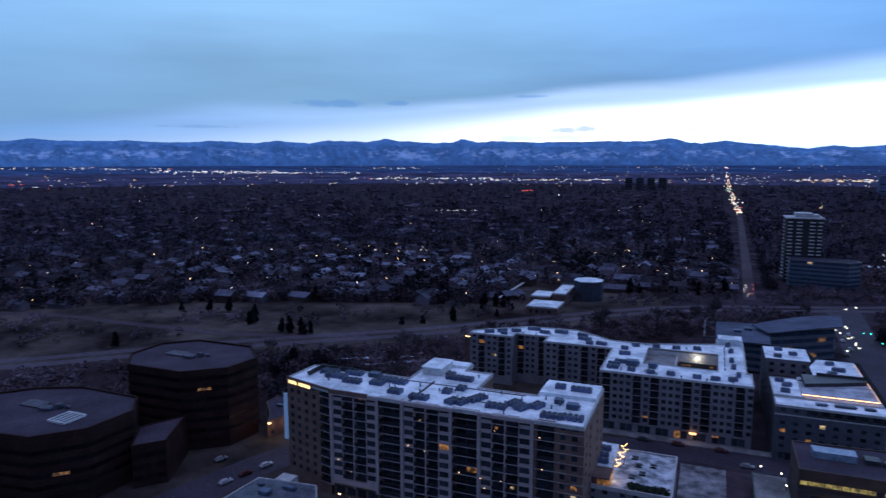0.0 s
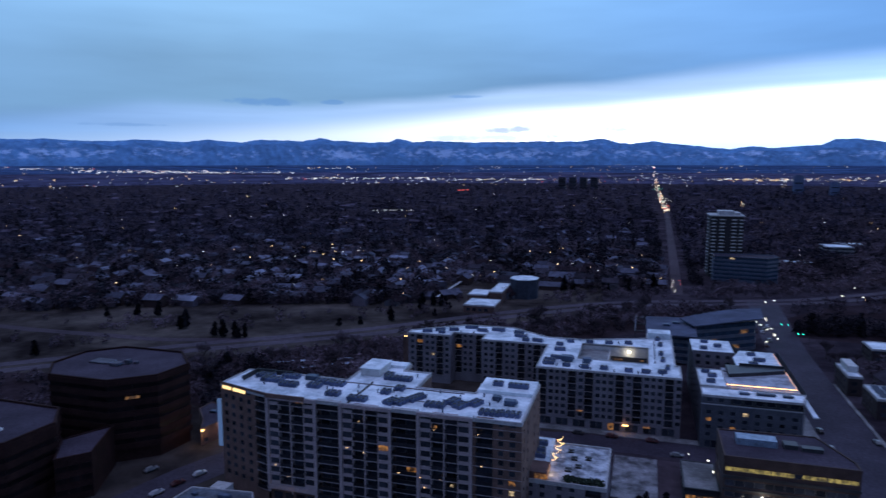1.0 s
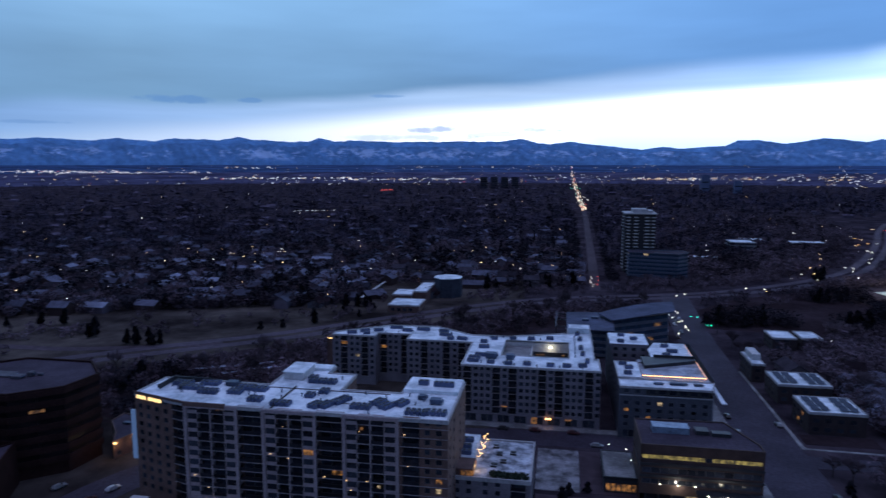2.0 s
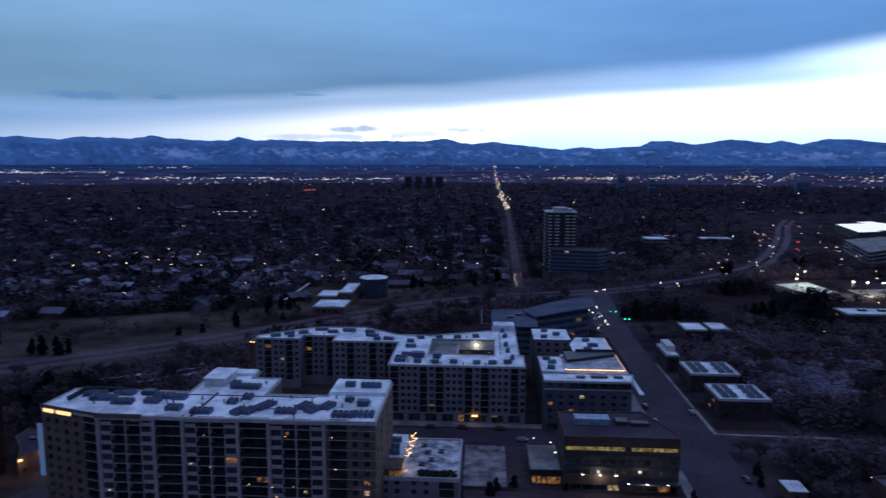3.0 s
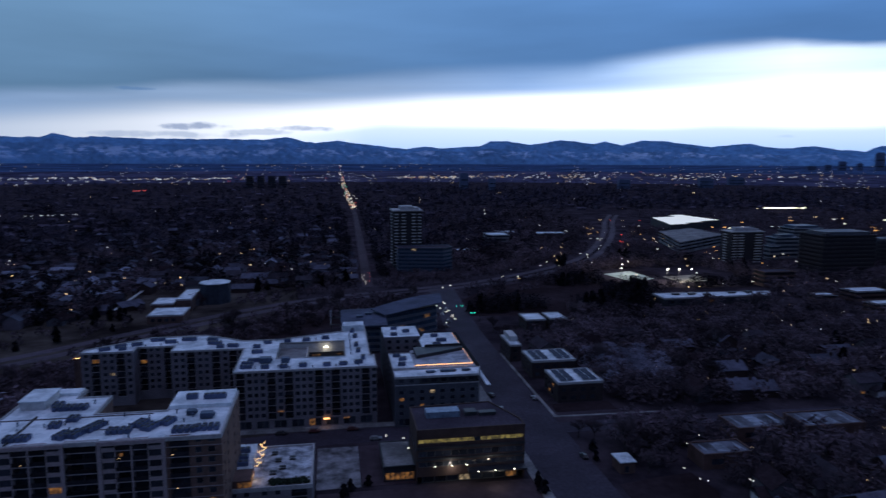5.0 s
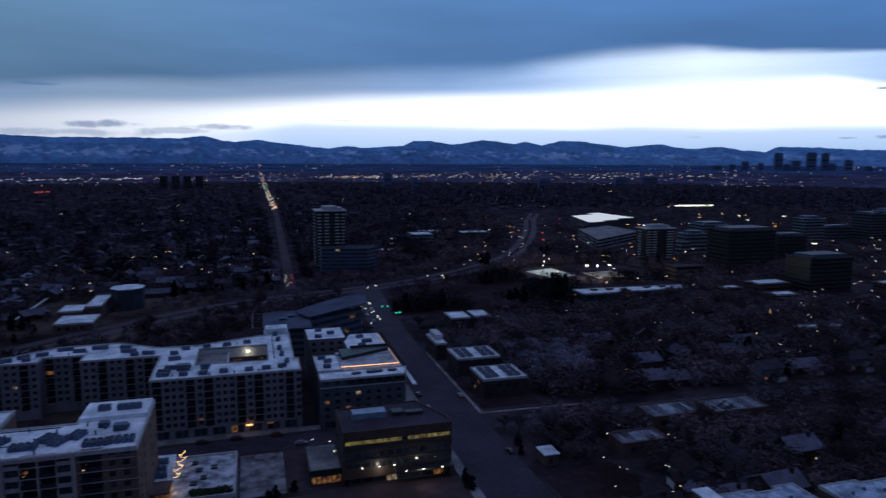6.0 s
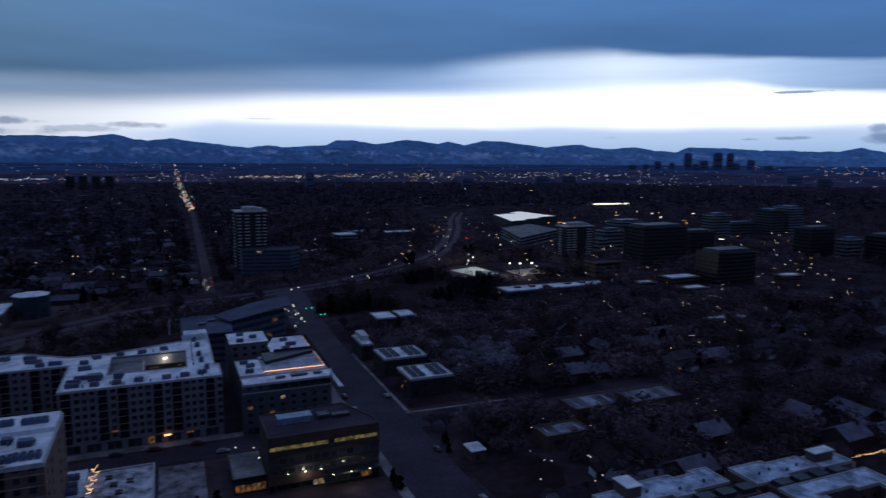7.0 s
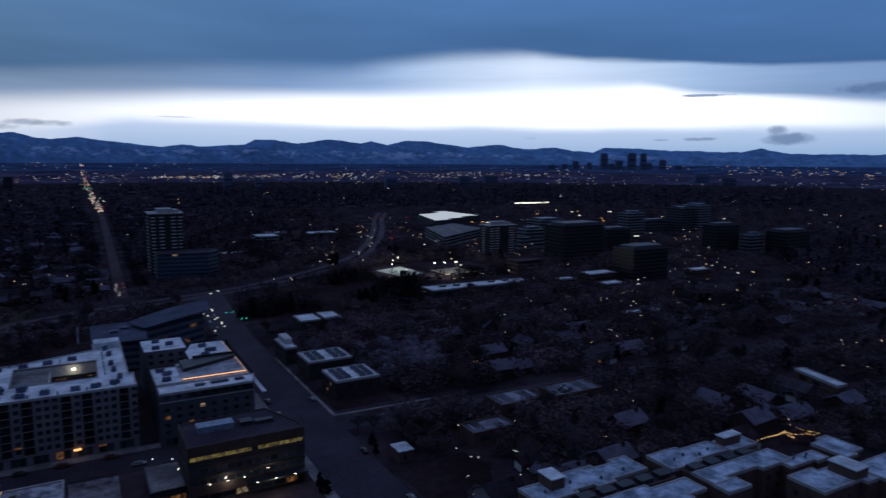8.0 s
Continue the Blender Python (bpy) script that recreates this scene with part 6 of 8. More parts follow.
slab("court_tennis", [(238, 556), (268, 568), (272, 526), (247, 516)], 0.12, COURT, "pale green tennis courts under floodlights")
slab("court_sand", [(284, 506), (318, 510), (316, 540), (284, 536)], 0.12, mat("sandy_court", (0.34, 0.29, 0.21), 0.9, vary=0.3, big=0.05), "sandy sports ground under floodlights")


def floodlight(x, y, z, label="floodlight mast with bright white lamp head", power=9000, head=1.1):
    th = thing("floodlight_mast", (x, y, 0), label, "floodlight", "floodlight masts")
    bm = bmesh.new()
    bmesh.ops.create_cone(bm, cap_ends=True, segments=8, radius1=0.25, radius2=0.12, depth=z, matrix=Matrix.Translation((x, y, z / 2)))
    part("mast", bm, RAIL, th)
    part("head", boxes((x - head, x + head, y - 0.25, y + 0.25, z, z + 0.35 + head * 0.2)), LAMP_WHITE, th)
    if power:
        la = new("floodlight", bpy.data.lights.new("floodlight", "POINT"))
        la.data.energy, la.data.color, la.data.shadow_soft_size = power, (1.0, 0.92, 0.74), 0.6
        la.location = (x, y - 1.2, z - 0.5)


for x, y in ((272, 506), (281, 504), (292, 503)):
    floodlight(x, y, 11.5, head=0.7)
floodlight(250, 545, 10.0, power=7000, head=0.35)
floodlight(262, 560, 10.0, power=7000, head=0.35)
floodlight(240, 525, 10.0, power=5000, head=0.35)
for x, z, y in ((35.2, 6.0, 192.8), (48.5, 5.0, 189.6)):
    la = new("wall_light", bpy.data.lights.new("wall_light", "POINT"))
    la.data.energy, la.data.color, la.data.shadow_soft_size, la.location = 520, (1.0, 0.88, 0.66), 0.3, (x, y - 0.8, z - 0.3)
la = new("court_light", bpy.data.lights.new("court_light", "POINT"))
la.data.energy, la.data.color, la.data.shadow_soft_size, la.location = 260, (1.0, 0.86, 0.58), 0.4, (-3.6, 283.6, 20.0)
la = new("garden_light", bpy.data.lights.new("garden_light", "POINT"))
la.data.energy, la.data.color, la.data.shadow_soft_size, la.location = 120, (1.0, 0.62, 0.28), 0.4, (-22.4, 182, 13.0)
for x, y in LANE_LAMPS:
    th = thing("street_lamp", (x, y, 0), "warm street lamp on the lane", "lamp", "lane lamps")
    bm = bmesh.new()
    bmesh.ops.create_cone(bm, cap_ends=True, segments=8, radius1=0.13, radius2=0.08, depth=6, matrix=Matrix.Translation((x, y, 3)))
    part("post", bm, RAIL, th)
    part("head", boxes((x - 0.32, x + 0.32, y - 0.3, y + 0.3, 6, 6.4)), LAMP_WARM, th)
    la = new("lane_light", bpy.data.lights.new("lane_light", "POINT"))
    la.data.energy, la.data.color, la.data.shadow_soft_size, la.location = 500, (1.0, 0.60, 0.25), 0.4, (x, y, 5.7)
for x, y in ((-98, 160), (-94, 158.5)):
    th = thing("entrance_lamp", (x, y, 0), "warm lamp at the apartment entrance", "lamp", "entrance lamps")
    part("post", boxes((x - 0.08, x + 0.08, y - 0.08, y + 0.08, 0, 3.2)), RAIL, th)
    part("head", boxes((x - 0.35, x + 0.35, y - 0.2, y + 0.2, 3.2, 3.5)), LAMP_WARM, th)

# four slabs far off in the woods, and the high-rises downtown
# pale blue wall colour stands in for haze before the towers
TOWERS = mat("haze_tinted_tower_wall", (0.092, 0.120, 0.195), 0.8, vary=0.2, big=0.02, spec=0.1)
for i in range(4):
    x = -298 + 38 * i
    banded("apartment_tower", rect(x, x + 26, 2440, 2462), 42, 6, OFFICE_DARK, DARKGLASS, "far dark apartment slab among woods", "apartment tower", OFFICE_DARK, "four slabs in the woods", cells=26, lit=0.0)


def downtown(az, d, w, top_el, label="far high-rise tower in the downtown cluster"):
    a = radians(az)
    x, y = d * math.sin(a), d * math.cos(a)
    z0 = lie(x, y)
    top = 100 + d * top_el
    th = thing("skyscraper", (x, y, z0), label, "skyscraper", "downtown towers")
    turn = Matrix.Translation((x, y, 0)) @ pose(0, 0, 0, 0, 0, -az + 12)
    for zz0, zz1, k in ((z0 - 2, z0 + (top - z0) * 0.92, 1.0), (z0 + (top - z0) * 0.92, top, 0.8)):
        bm = bmesh.new()
        box(bm, -w * k / 2, w * k / 2, -w * k / 3, w * k / 3, zz0, zz1, turn)
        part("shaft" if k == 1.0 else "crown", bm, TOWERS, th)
    for i in range(2):
        z = z0 + (top - z0) * (0.2 + 0.35 * i)
        bm = bmesh.new()
        box(bm, -w * 0.42, w * 0.42, -w / 3 - 0.5, -w / 3 + 0.2, z, z + (top - z0) * 0.07, turn)
        part("window_band", bm, DARKGLASS, th)


for az, w, el in ((40.1, 34, 0.0005), (41.2, 26, -0.002), (42.4, 40, 0.0115), (43.6, 40, 0.0015), (44.6, 46, 0.012), (45.5, 34, 0.0115), (47.0, 36, 0.0025), (39.2, 30, -0.004), (43.0, 30, -0.003), (45.9, 40, -0.002), (38.1, 44, -0.0055), (48.2, 40, -0.005)):
    downtown(az, 4300, w * 1.05, el)
for az, d, w, el in ((33, 3000, 60, -0.021), (30.8, 2700, 50, -0.022), (50, 3200, 60, -0.018), (52, 3000, 50, -0.021), (11.2, 2300, 27, -0.018), (13.6, 2250, 22, -0.026), (24.5, 2500, 40, -0.026)):
    downtown(az, d, w, el, "far mid-rise block above the dark woods")

# ---------- houses ----------
SIDING = [mat("house_siding_%s" % n, c, 0.85, vary=0.15, per_object=0.35, spec=0.05) for n, c in (("pale", (0.14, 0.122, 0.135)), ("brick", (0.050, 0.033, 0.032)), ("grey", (0.075, 0.072, 0.085)))]
SHINGLE = [mat("shingles_%s" % n, c, 0.9, vary=0.25, big=0.25, fine=2.0, per_object=0.4, spec=0.0) for n, c in (("grey", (0.044, 0.039, 0.049)), ("brown", (0.028, 0.020, 0.024)), ("frosted", (0.085, 0.086, 0.115)))]


def build_house(k, far=False):
    """A detached house: gabled main wing, cross wing or garage, chimney, windows and door."""
    w, d, h, rise = ((15, 9, 4.6, 2.8), (13, 10, 5.6, 3.0), (18, 9, 3.2, 2.3), (12, 9, 5.8, 2.6), (16, 11, 3.4, 2.6), (11, 8, 5.2, 3.0))[k]
    label = ("two-storey pale sided house with grey shingle roof", "brick house with brown shingle gable roof", "long ranch house with frosted shingle roof", "grey sided house with steep brown roof", "wide ranch house with grey hipped wing", "small pale house with frosted gable roof")[k]
    th = thing("house", (0, 0, 0), label, "house", "houses in the neighbourhood")
    side, roof = SIDING[k % 3], SHINGLE[(k * 2) % 3]
    bm = boxes((-w / 2, w / 2, -d / 2, d / 2, 0, h))
    for s in (-1, 1):
        v = [bm.verts.new(c) for c in ((s * w / 2, -d / 2, h), (s * w / 2, d / 2, h), (s * w / 2, 0, h + rise))]
        bm.faces.new(v if s > 0 else v[::-1])
    part("wall", bm, side, th)

    def gable(x0, x1, y0, y1, z, up, across=False):
        b = bmesh.new()
        o, t = 0.5, 0.22
        if across:
            m = Matrix(((0, -1, 0, 0), (1, 0, 0, 0), (0, 0, 1, 0), (0, 0, 0, 1)))
            x0, x1, y0, y1 = y0, y1, -x1, -x0
        else:
            m = Matrix.Identity(4)
        c = (y0 + y1) / 2
        drop = up * o / ((y1 - y0) / 2)
        prof = [(y0 - o, z - drop), (c, z + up), (y1 + o, z - drop), (y1 + o, z - drop + t), (c, z + up + t), (y0 - o, z - drop + t)]
        a = [b.verts.new(m @ Vector((x0 - o, y, zz))) for y, zz in prof]
        e = [b.verts.new(m @ Vector((x1 + o, y, zz))) for y, zz in prof]
        for i in range(6):
            j = (i + 1) % 6
            b.faces.new((a[i], e[i], e[j], a[j]))
        for ring in (a[::-1], e):
            b.faces.new((ring[0], ring[1], ring[4], ring[5]))
            b.faces.new((ring[1], ring[2], ring[3], ring[4]))
        return b

    part("roof", gable(-w / 2, w / 2, -d / 2, d / 2, h, rise), roof, th)
    gx = w * 0.22
    part("wing", boxes((gx - 2.8, gx + 2.8, -d / 2 - 3.4, -d / 2, 0, 2.9)), side, th, "garage wing")
    part("wing_roof", gable(gx - 2.8, gx + 2.8, -d / 2 - 3.4, 0, 2.9, 1.7, True), roof, th)
    if far:
        return th
    part("garage_door", boxes((gx - 2.1, gx + 2.1, -d / 2 - 3.46, -d / 2 - 3.4, 0.05, 2.3)), WHITE, th)
    part("chimney", boxes((-w * 0.3 - 0.5, -w * 0.3 + 0.5, 0.6, 1.4, h, h + rise + 1.1)), SIDING[1], th)
    part("door", boxes((-0.5, 0.5, -d / 2 - 0.06, -d / 2, 0.2, 2.2)), RAIL, th)
    for i, x in enumerate((-w * 0.36, -w * 0.18)):
        for z in (0.9,):
            add_pane(th, Matrix.Translation((x, -d / 2 - 0.1, z)), 1.5, 1.2, LIT_WARM if (i + k) % 7 == 3 else DARKGLASS)
    return th


HOUSES = [build_house(k) for k in range(6)]
FAR_HOUSES = [build_house(k, True) for k in range(6)]
USED = []
land = random.Random(21)


def inside(x, y, poly):
    hit = False
    for (x0, y0), (x1, y1) in zip(poly, poly[1:] + poly[:1]):
        if (y0 > y) != (y1 > y) and x < (x1 - x0) * (y - y0) / (y1 - y0) + x0:
            hit = not hit
    return hit


WEST_SUBURB = [(-560, 250), (-431, 300), (-385, 350), (-275, 400), (-165, 435), (-150, 440), (-146, 520), (-60, 520), (18, 545), (18, 2500), (-1700, 2500), (-1700, 700)]
EAST_A = [(100, 142), (200, 142), (260, 110), (420, 90), (520, 160), (520, 215), (300, 218), (98, 222)]
EAST_B = [(115, 246), (300, 236), (520, 230), (520, 330), (380, 372), (330, 410), (240, 412), (150, 398), (138, 370), (100, 365), (100, 340), (115, 310)]
NORTH_WOODS = [(45, 660), (110, 660), (170, 690), (240, 820), (290, 1050), (330, 1300), (900, 1250), (1300, 900), (2200, 1000), (1500, 2200), (60, 2500)]
FAR_EAST = [(440, 210), (560, 330), (620, 420), (900, 560), (1400, 700), (1800, 500), (900, 150), (520, 90)]


def near_road(x, y):
    pts = PARKWAY
    for a in pts[::2]:
        if abs(a[0] - x) < 22 and abs(a[1] - y) < 22:
            return True
    return abs(x - 74.5) < 14 and y < 540 or abs(x - (27 + (y - 525) * 0.02)) < 11 and 500 < y < 4600


def scatter_houses(poly, x0, x1, y0, y1, dx, dy, most, rim=900, kinds=None):
    n = 0
    y = y0
    while y < y1:
        x = x0
        while x < x1 and n < most:
            px, py = x + land.uniform(-4, 4), y + land.uniform(-4, 4)
            if inside(px, py, poly) and math.hypot(px, py) < rim and land.random() < 0.86 and not near_road(px, py) and all(abs(px - u) > 15 or abs(py - v) > 14 for u, v in USED):
                k = land.randrange(6)
                copy_thing((kinds or HOUSES)[k], pose(px, py, 0, 0, 0, land.choice((0, 180, 90, -90, 0, 180)) + land.uniform(-6, 6)))
                USED.append((px, py))
                n += 1
            x += dx
        y += dy
    return n


def clear_of_buildings(x, y, reach):
    for x0, x1, y0, y1 in KEEP:
        if x0 - reach < x < x1 + reach and y0 - reach < y < y1 + reach:
            return False
    return True


KEEP = [(-124, -26, 160, 206), (-103, 18, 240, 312), (20, 66, 188, 320), (-32, 62, 148, 236), (-204, -150, 118, 210), (-224, -150, 116, 212), (-124, -95, 134, 160), (-4, 66, 334, 410), (-120, -70, 420, 502), (54, 110, 585, 648), (88, 113, 254, 308), (86, 94, 313, 337), (110, 139, 370, 391), (88, 97, 189, 200), (100, 217, 90, 141), (224, 318, 420, 443), (236, 340, 495, 572), (370, 470, 580, 820), (468, 590, 870, 1048), (86, 98, 240, 340), (140, 194, 205, 223), (86, 116, 158, 190), (278, 296, 157, 185), (300, 332, 302, 311), (116, 138, 188, 202), (-162, -142, 188, 218)] + [(min(p[0] for p in m[0]), max(p[0] for p in m[0]), min(p[1] for p in m[0]), max(p[1] for p in m[0])) for m in MID]
for x0, x1, y0, y1 in ((88, 113, 254, 308), (110, 139, 370, 391), (86, 98, 189, 200), (100, 217, 90, 141), (140, 166, 207, 223), (166, 194, 205, 221), (117, 137, 189, 201), (278, 296, 157, 185), (300, 332, 302, 311), (88, 102, 162, 182), (104, 118, 162, 182), (398, 438, 333, 364)):
    USED.append(((x0 + x1) / 2, (y0 + y1) / 2))
scatter_houses(EAST_A, 106, 500, 150, 225, 23, 21, 30)
scatter_houses(EAST_B, 106, 500, 252, 410, 25, 24, 38)
scatter_houses([(-64, 512), (16, 552), (18, 720), (-160, 720), (-150, 522)], -160, 18, 522, 720, 19, 17, 34, 900, FAR_HOUSES)
scatter_houses(WEST_SUBURB, -560, 15, 380, 900, 26, 29, 44, 860, FAR_HOUSES)
# the six first ones stand in the neighbourhood too
for k, (x, y, a) in enumerate(((122, 214, 0), (170, 250, 180), (128, 322, 90), (160, 340, 0), (196, 300, 180), (215, 262, 0))):
    HOUSES[k].matrix_basis = pose(x, y, 0, 0, 0, a)
for k in range(6):
    FAR_HOUSES[k].matrix_basis = pose(-300 + 41 * k, 432 + 9 * k, 0, 0, 0, 12 * k)
    USED.append((-300 + 41 * k, 432 + 9 * k))

# ---------- trees ----------
BARK = mat("grey_bark", (0.045, 0.04, 0.038), 0.95, vary=0.3, big=0.6, spec=0.0)
TWIGS = mat("bare_twigs", (0.085, 0.066, 0.076), 0.95, vary=0.35, big=0.02, fine=0.2, bump=0.0, per_object=0.35, spec=0.0)
NEEDLES = mat("conifer_needles", (0.019, 0.019, 0.023), 0.9, vary=0.4, big=0.05, fine=0.5, bump=0.0, per_object=0.3, spec=0.0)


def tube(bm, p, q, r0, r1, n=5):
    d = (q - p).normalized()
    a = d.orthogonal().normalized()
    b = d.cross(a)
    rings = [[bm.verts.new(c + (a * math.cos(2 * math.pi * i / n) + b * math.sin(2 * math.pi * i / n)) * r) for i in range(n)] for c, r in ((p, r0), (q, r1))]
    for i in range(n):
        bm.faces.new((rings[0][i], rings[0][(i + 1) % n], rings[1][(i + 1) % n], rings[1][i]))


def build_bare_tree(seed, h, spread, label):
    r = random.Random(seed)
    th = thing("bare_tree", (0, 0, 0), label, "tree", "bare trees")
    wood, twig = bmesh.new(), bmesh.new()
    top = Vector((r.uniform(-0.4, 0.4), r.uniform(-0.4, 0.4), h * 0.42))
    tube(wood, Vector((0, 0, -0.1)), top, h * 0.028, h * 0.018, 6)

    def grow(p, d, length, rad, level):
        q = p + d * length
        if level < 2:
            tube(wood, p, q, rad, rad * 0.55, 4)
        for i in range(5 if level < 2 else 9):
            base = p + (q - p) * r.uniform(0.35, 1.0)
            nd = (d + Vector((r.uniform(-1, 1), r.uniform(-1, 1), r.uniform(-0.35, 0.9))) * 0.85).normalized()
            if level < 2:
                grow(base, nd, length * r.uniform(0.5, 0.75), rad * 0.5, level + 1)
            else:
                tip = base + nd * length * r.uniform(0.6, 1.2)
                s = nd.orthogonal().normalized() * 0.05 * (h / 9)
                v = [twig.verts.new(c) for c in (base - s, base + s, tip)]
                twig.faces.new(v)

    for i in range(6):
        a = 2 * math.pi * (i + r.uniform(0, 0.6)) / 6
        d = Vector((math.cos(a) * spread, math.sin(a) * spread, r.uniform(0.7, 1.5))).normalized()
        grow(top * r.uniform(0.75, 1.0), d, h * r.uniform(0.26, 0.36), h * 0.014, 0)
    part("trunk", wood, BARK, th)
    part("crown", twig, TWIGS, th, "fine bare twigs")
    return th


def build_conifer(seed, h, w, label):
    r = random.Random(seed)
    th = thing("conifer", (0, 0, 0), label, "tree", "conifers")
    wood, green = bmesh.new(), bmesh.new()
    tube(wood, Vector((0, 0, -0.1)), Vector((0, 0, h * 0.95)), h * 0.018, h * 0.003, 6)
    n = 380
    for i in range(n):
        t = (i / n) ** 0.8
        z = h * (0.08 + 0.9 * t)
        a = r.uniform(0, 2 * math.pi)
        reach = w * 1.2 * min(1.0, 0.6 + 1.6 * t) * (1.02 - t) ** 0.42 * (0.55 + 0.6 * noise.noise(Vector((math.cos(a), math.sin(a), t * 4.0 + seed)))) * r.uniform(0.45, 1.3) + 0.15
        d, s = Vector((math.cos(a), math.sin(a), 0)), Vector((-math.sin(a), math.cos(a), 0))
        p = Vector((0, 0, z))
        tip = p + d * reach + Vector((0, 0, -reach * r.uniform(0.15, 0.55)))
        mid = p + d * reach * 0.55 + Vector((0, 0, reach * 0.02))
        k = reach * r.uniform(0.22, 0.42)
        v = [green.verts.new(c) for c in (p, mid - s * k, tip, mid + s * k)]
        green.faces.new(v)
        v = [green.verts.new(c) for c in (p + d * reach * 0.2, mid + Vector((0, 0, -k)), tip, mid + Vector((0, 0, k * 0.4)))]
        green.faces.new(v)
    part("trunk", wood, BARK, th)
    part("crown", green, NEEDLES, th, "dense dark needles")
    return th


BARE = [build_bare_tree(3, 10, 0.9, "bare spreading winter tree with grey twigs"), build_bare_tree(11, 13, 0.7, "tall bare winter tree with fine twigs"), build_bare_tree(17, 8, 1.2, "broad bare winter tree with low limbs")]
FIRS = [build_conifer(5, 10, 3.3, "dark bushy conifer on winter grass"), build_conifer(9, 7, 3.3, "short dark bushy conifer beside road"), build_conifer(23, 12.5, 4.0, "tall dark conifer in the woods")]
green = random.Random(33)
SPOTS = []


def plant(kind, x, y, k=None, scale=1.0):
    proto = (BARE if kind == "bare" else FIRS)[green.randrange(3) if k is None else k]
    s = scale * green.uniform(0.8, 1.25)
    ob = copy_thing(proto, pose(x, y, 0, 0, 0, green.uniform(0, 360)))
    ob.matrix_basis = pose(x, y, 0, 0, 0, green.uniform(0, 360)) @ Matrix.Diagonal((s, s, s * green.uniform(0.9, 1.15), 1))
    SPOTS.append((x, y))


def plant_some(kind, poly, count, scale=1.0, road=True):
    xs, ys = [p[0] for p in poly], [p[1] for p in poly]
    n = tries = 0
    while n < count and tries < count * 40:
        tries += 1
        x, y = green.uniform(min(xs), max(xs)), green.uniform(min(ys), max(ys))
        if inside(x, y, poly) and clear_of_buildings(x, y, 2.5) and not near_road(x, y) and all(abs(x - u) > 8 or abs(y - v) > 7 for u, v in USED):
            plant(kind, x, y, None, scale)
            n += 1


# conifers standing in the park and along the parkway
for x, y in ((-264, 330), (-262, 333), (-234, 322), (-228, 321), (-222, 324), (-219, 322), (-216, 325), (-300, 262), (-176, 365), (-165, 372), (-150, 385), (-128, 408), (-300, 355), (-312, 350), (-332, 345)):
    plant("fir", x, y, None, 0.8)
CREEK = [(-250, 255), (-190, 312), (-120, 370), (-60, 420), (0, 462), (60, 480), (75, 455), (20, 420), (-60, 360), (-105, 318), (-120, 260), (-105, 215), (-125, 215), (-160, 225)]
plant_some("bare", CREEK, 46, 0.9)
plant_some("fir", [(-155, 212), (-100, 208), (-104, 240), (-150, 245)], 13, 0.9)
for x, y, n, reach in ((211, 462, 4, 9), (210, 444, 4, 9), (212, 424, 3, 8), (231, 477, 3, 8), (175, 427, 5, 5), (184, 511, 4, 4), (200, 516, 4, 4), (214, 602, 4, 4), (288, 622, 4, 6), (120, 428, 3, 6), (94, 430, 3, 5), (130, 436, 2, 5), (350, 592, 2, 8), (362, 545, 3, 9), (-186, 266, 4, 9), (-174, 274, 3, 6)):
    for i in range(n):
        a, d = green.uniform(0, 2 * math.pi), reach * math.sqrt(green.random())
        plant("fir", x + d * math.cos(a) * 1.3, y + d * math.sin(a), None, 0.95)
plant_some("bare", EAST_B, 40)
plant_some("bare", EAST_A, 30)
plant_some("fir", EAST_B, 12, 0.8)
plant_some("fir", EAST_A, 8, 0.8)
plant_some("bare", [(113, 258), (150, 262), (152, 306), (113, 306)], 12, 1.0)
plant_some("bare", [(86.5, 305), (100, 338), (112, 365), (88, 380)], 7, 0.7)
plant_some("fir", [(85.5, 322), (88, 322), (88, 345), (85.5, 345)], 4, 0.5)
plant_some("fir", [(-150, 418), (-120, 426), (-122, 440), (-148, 440)], 6, 0.8)
plant_some("fir", [(-60, 512), (15, 540), (10, 556), (-62, 528)], 14, 0.8)
plant_some("bare", [(-60, 505), (12, 530), (-20, 555), (-62, 520)], 12, 0.7)
for x, y in ((61.5, 187), (62.3, 191), (61.8, 183.5), (97, 197), (86, 202), (88, 210), (2, 191), (4, 194), (9.5, 196.5)):
    plant("fir", x, y, 1, 0.62)
for x, y in ((87, 221), (91, 216), (99, 208), (104, 200), (99, 190), (110, 196)):
    plant("bare", x, y, None, 0.8)
for i, (ob, spot) in enumerate(zip(BARE + FIRS, ((-8, 440), (-60, 395), (40, 465), (-178, 240), (-170, 236), (-150, 232)))):
    ob.matrix_basis = pose(spot[0], spot[1], 0, 0, 0, 40 * i)


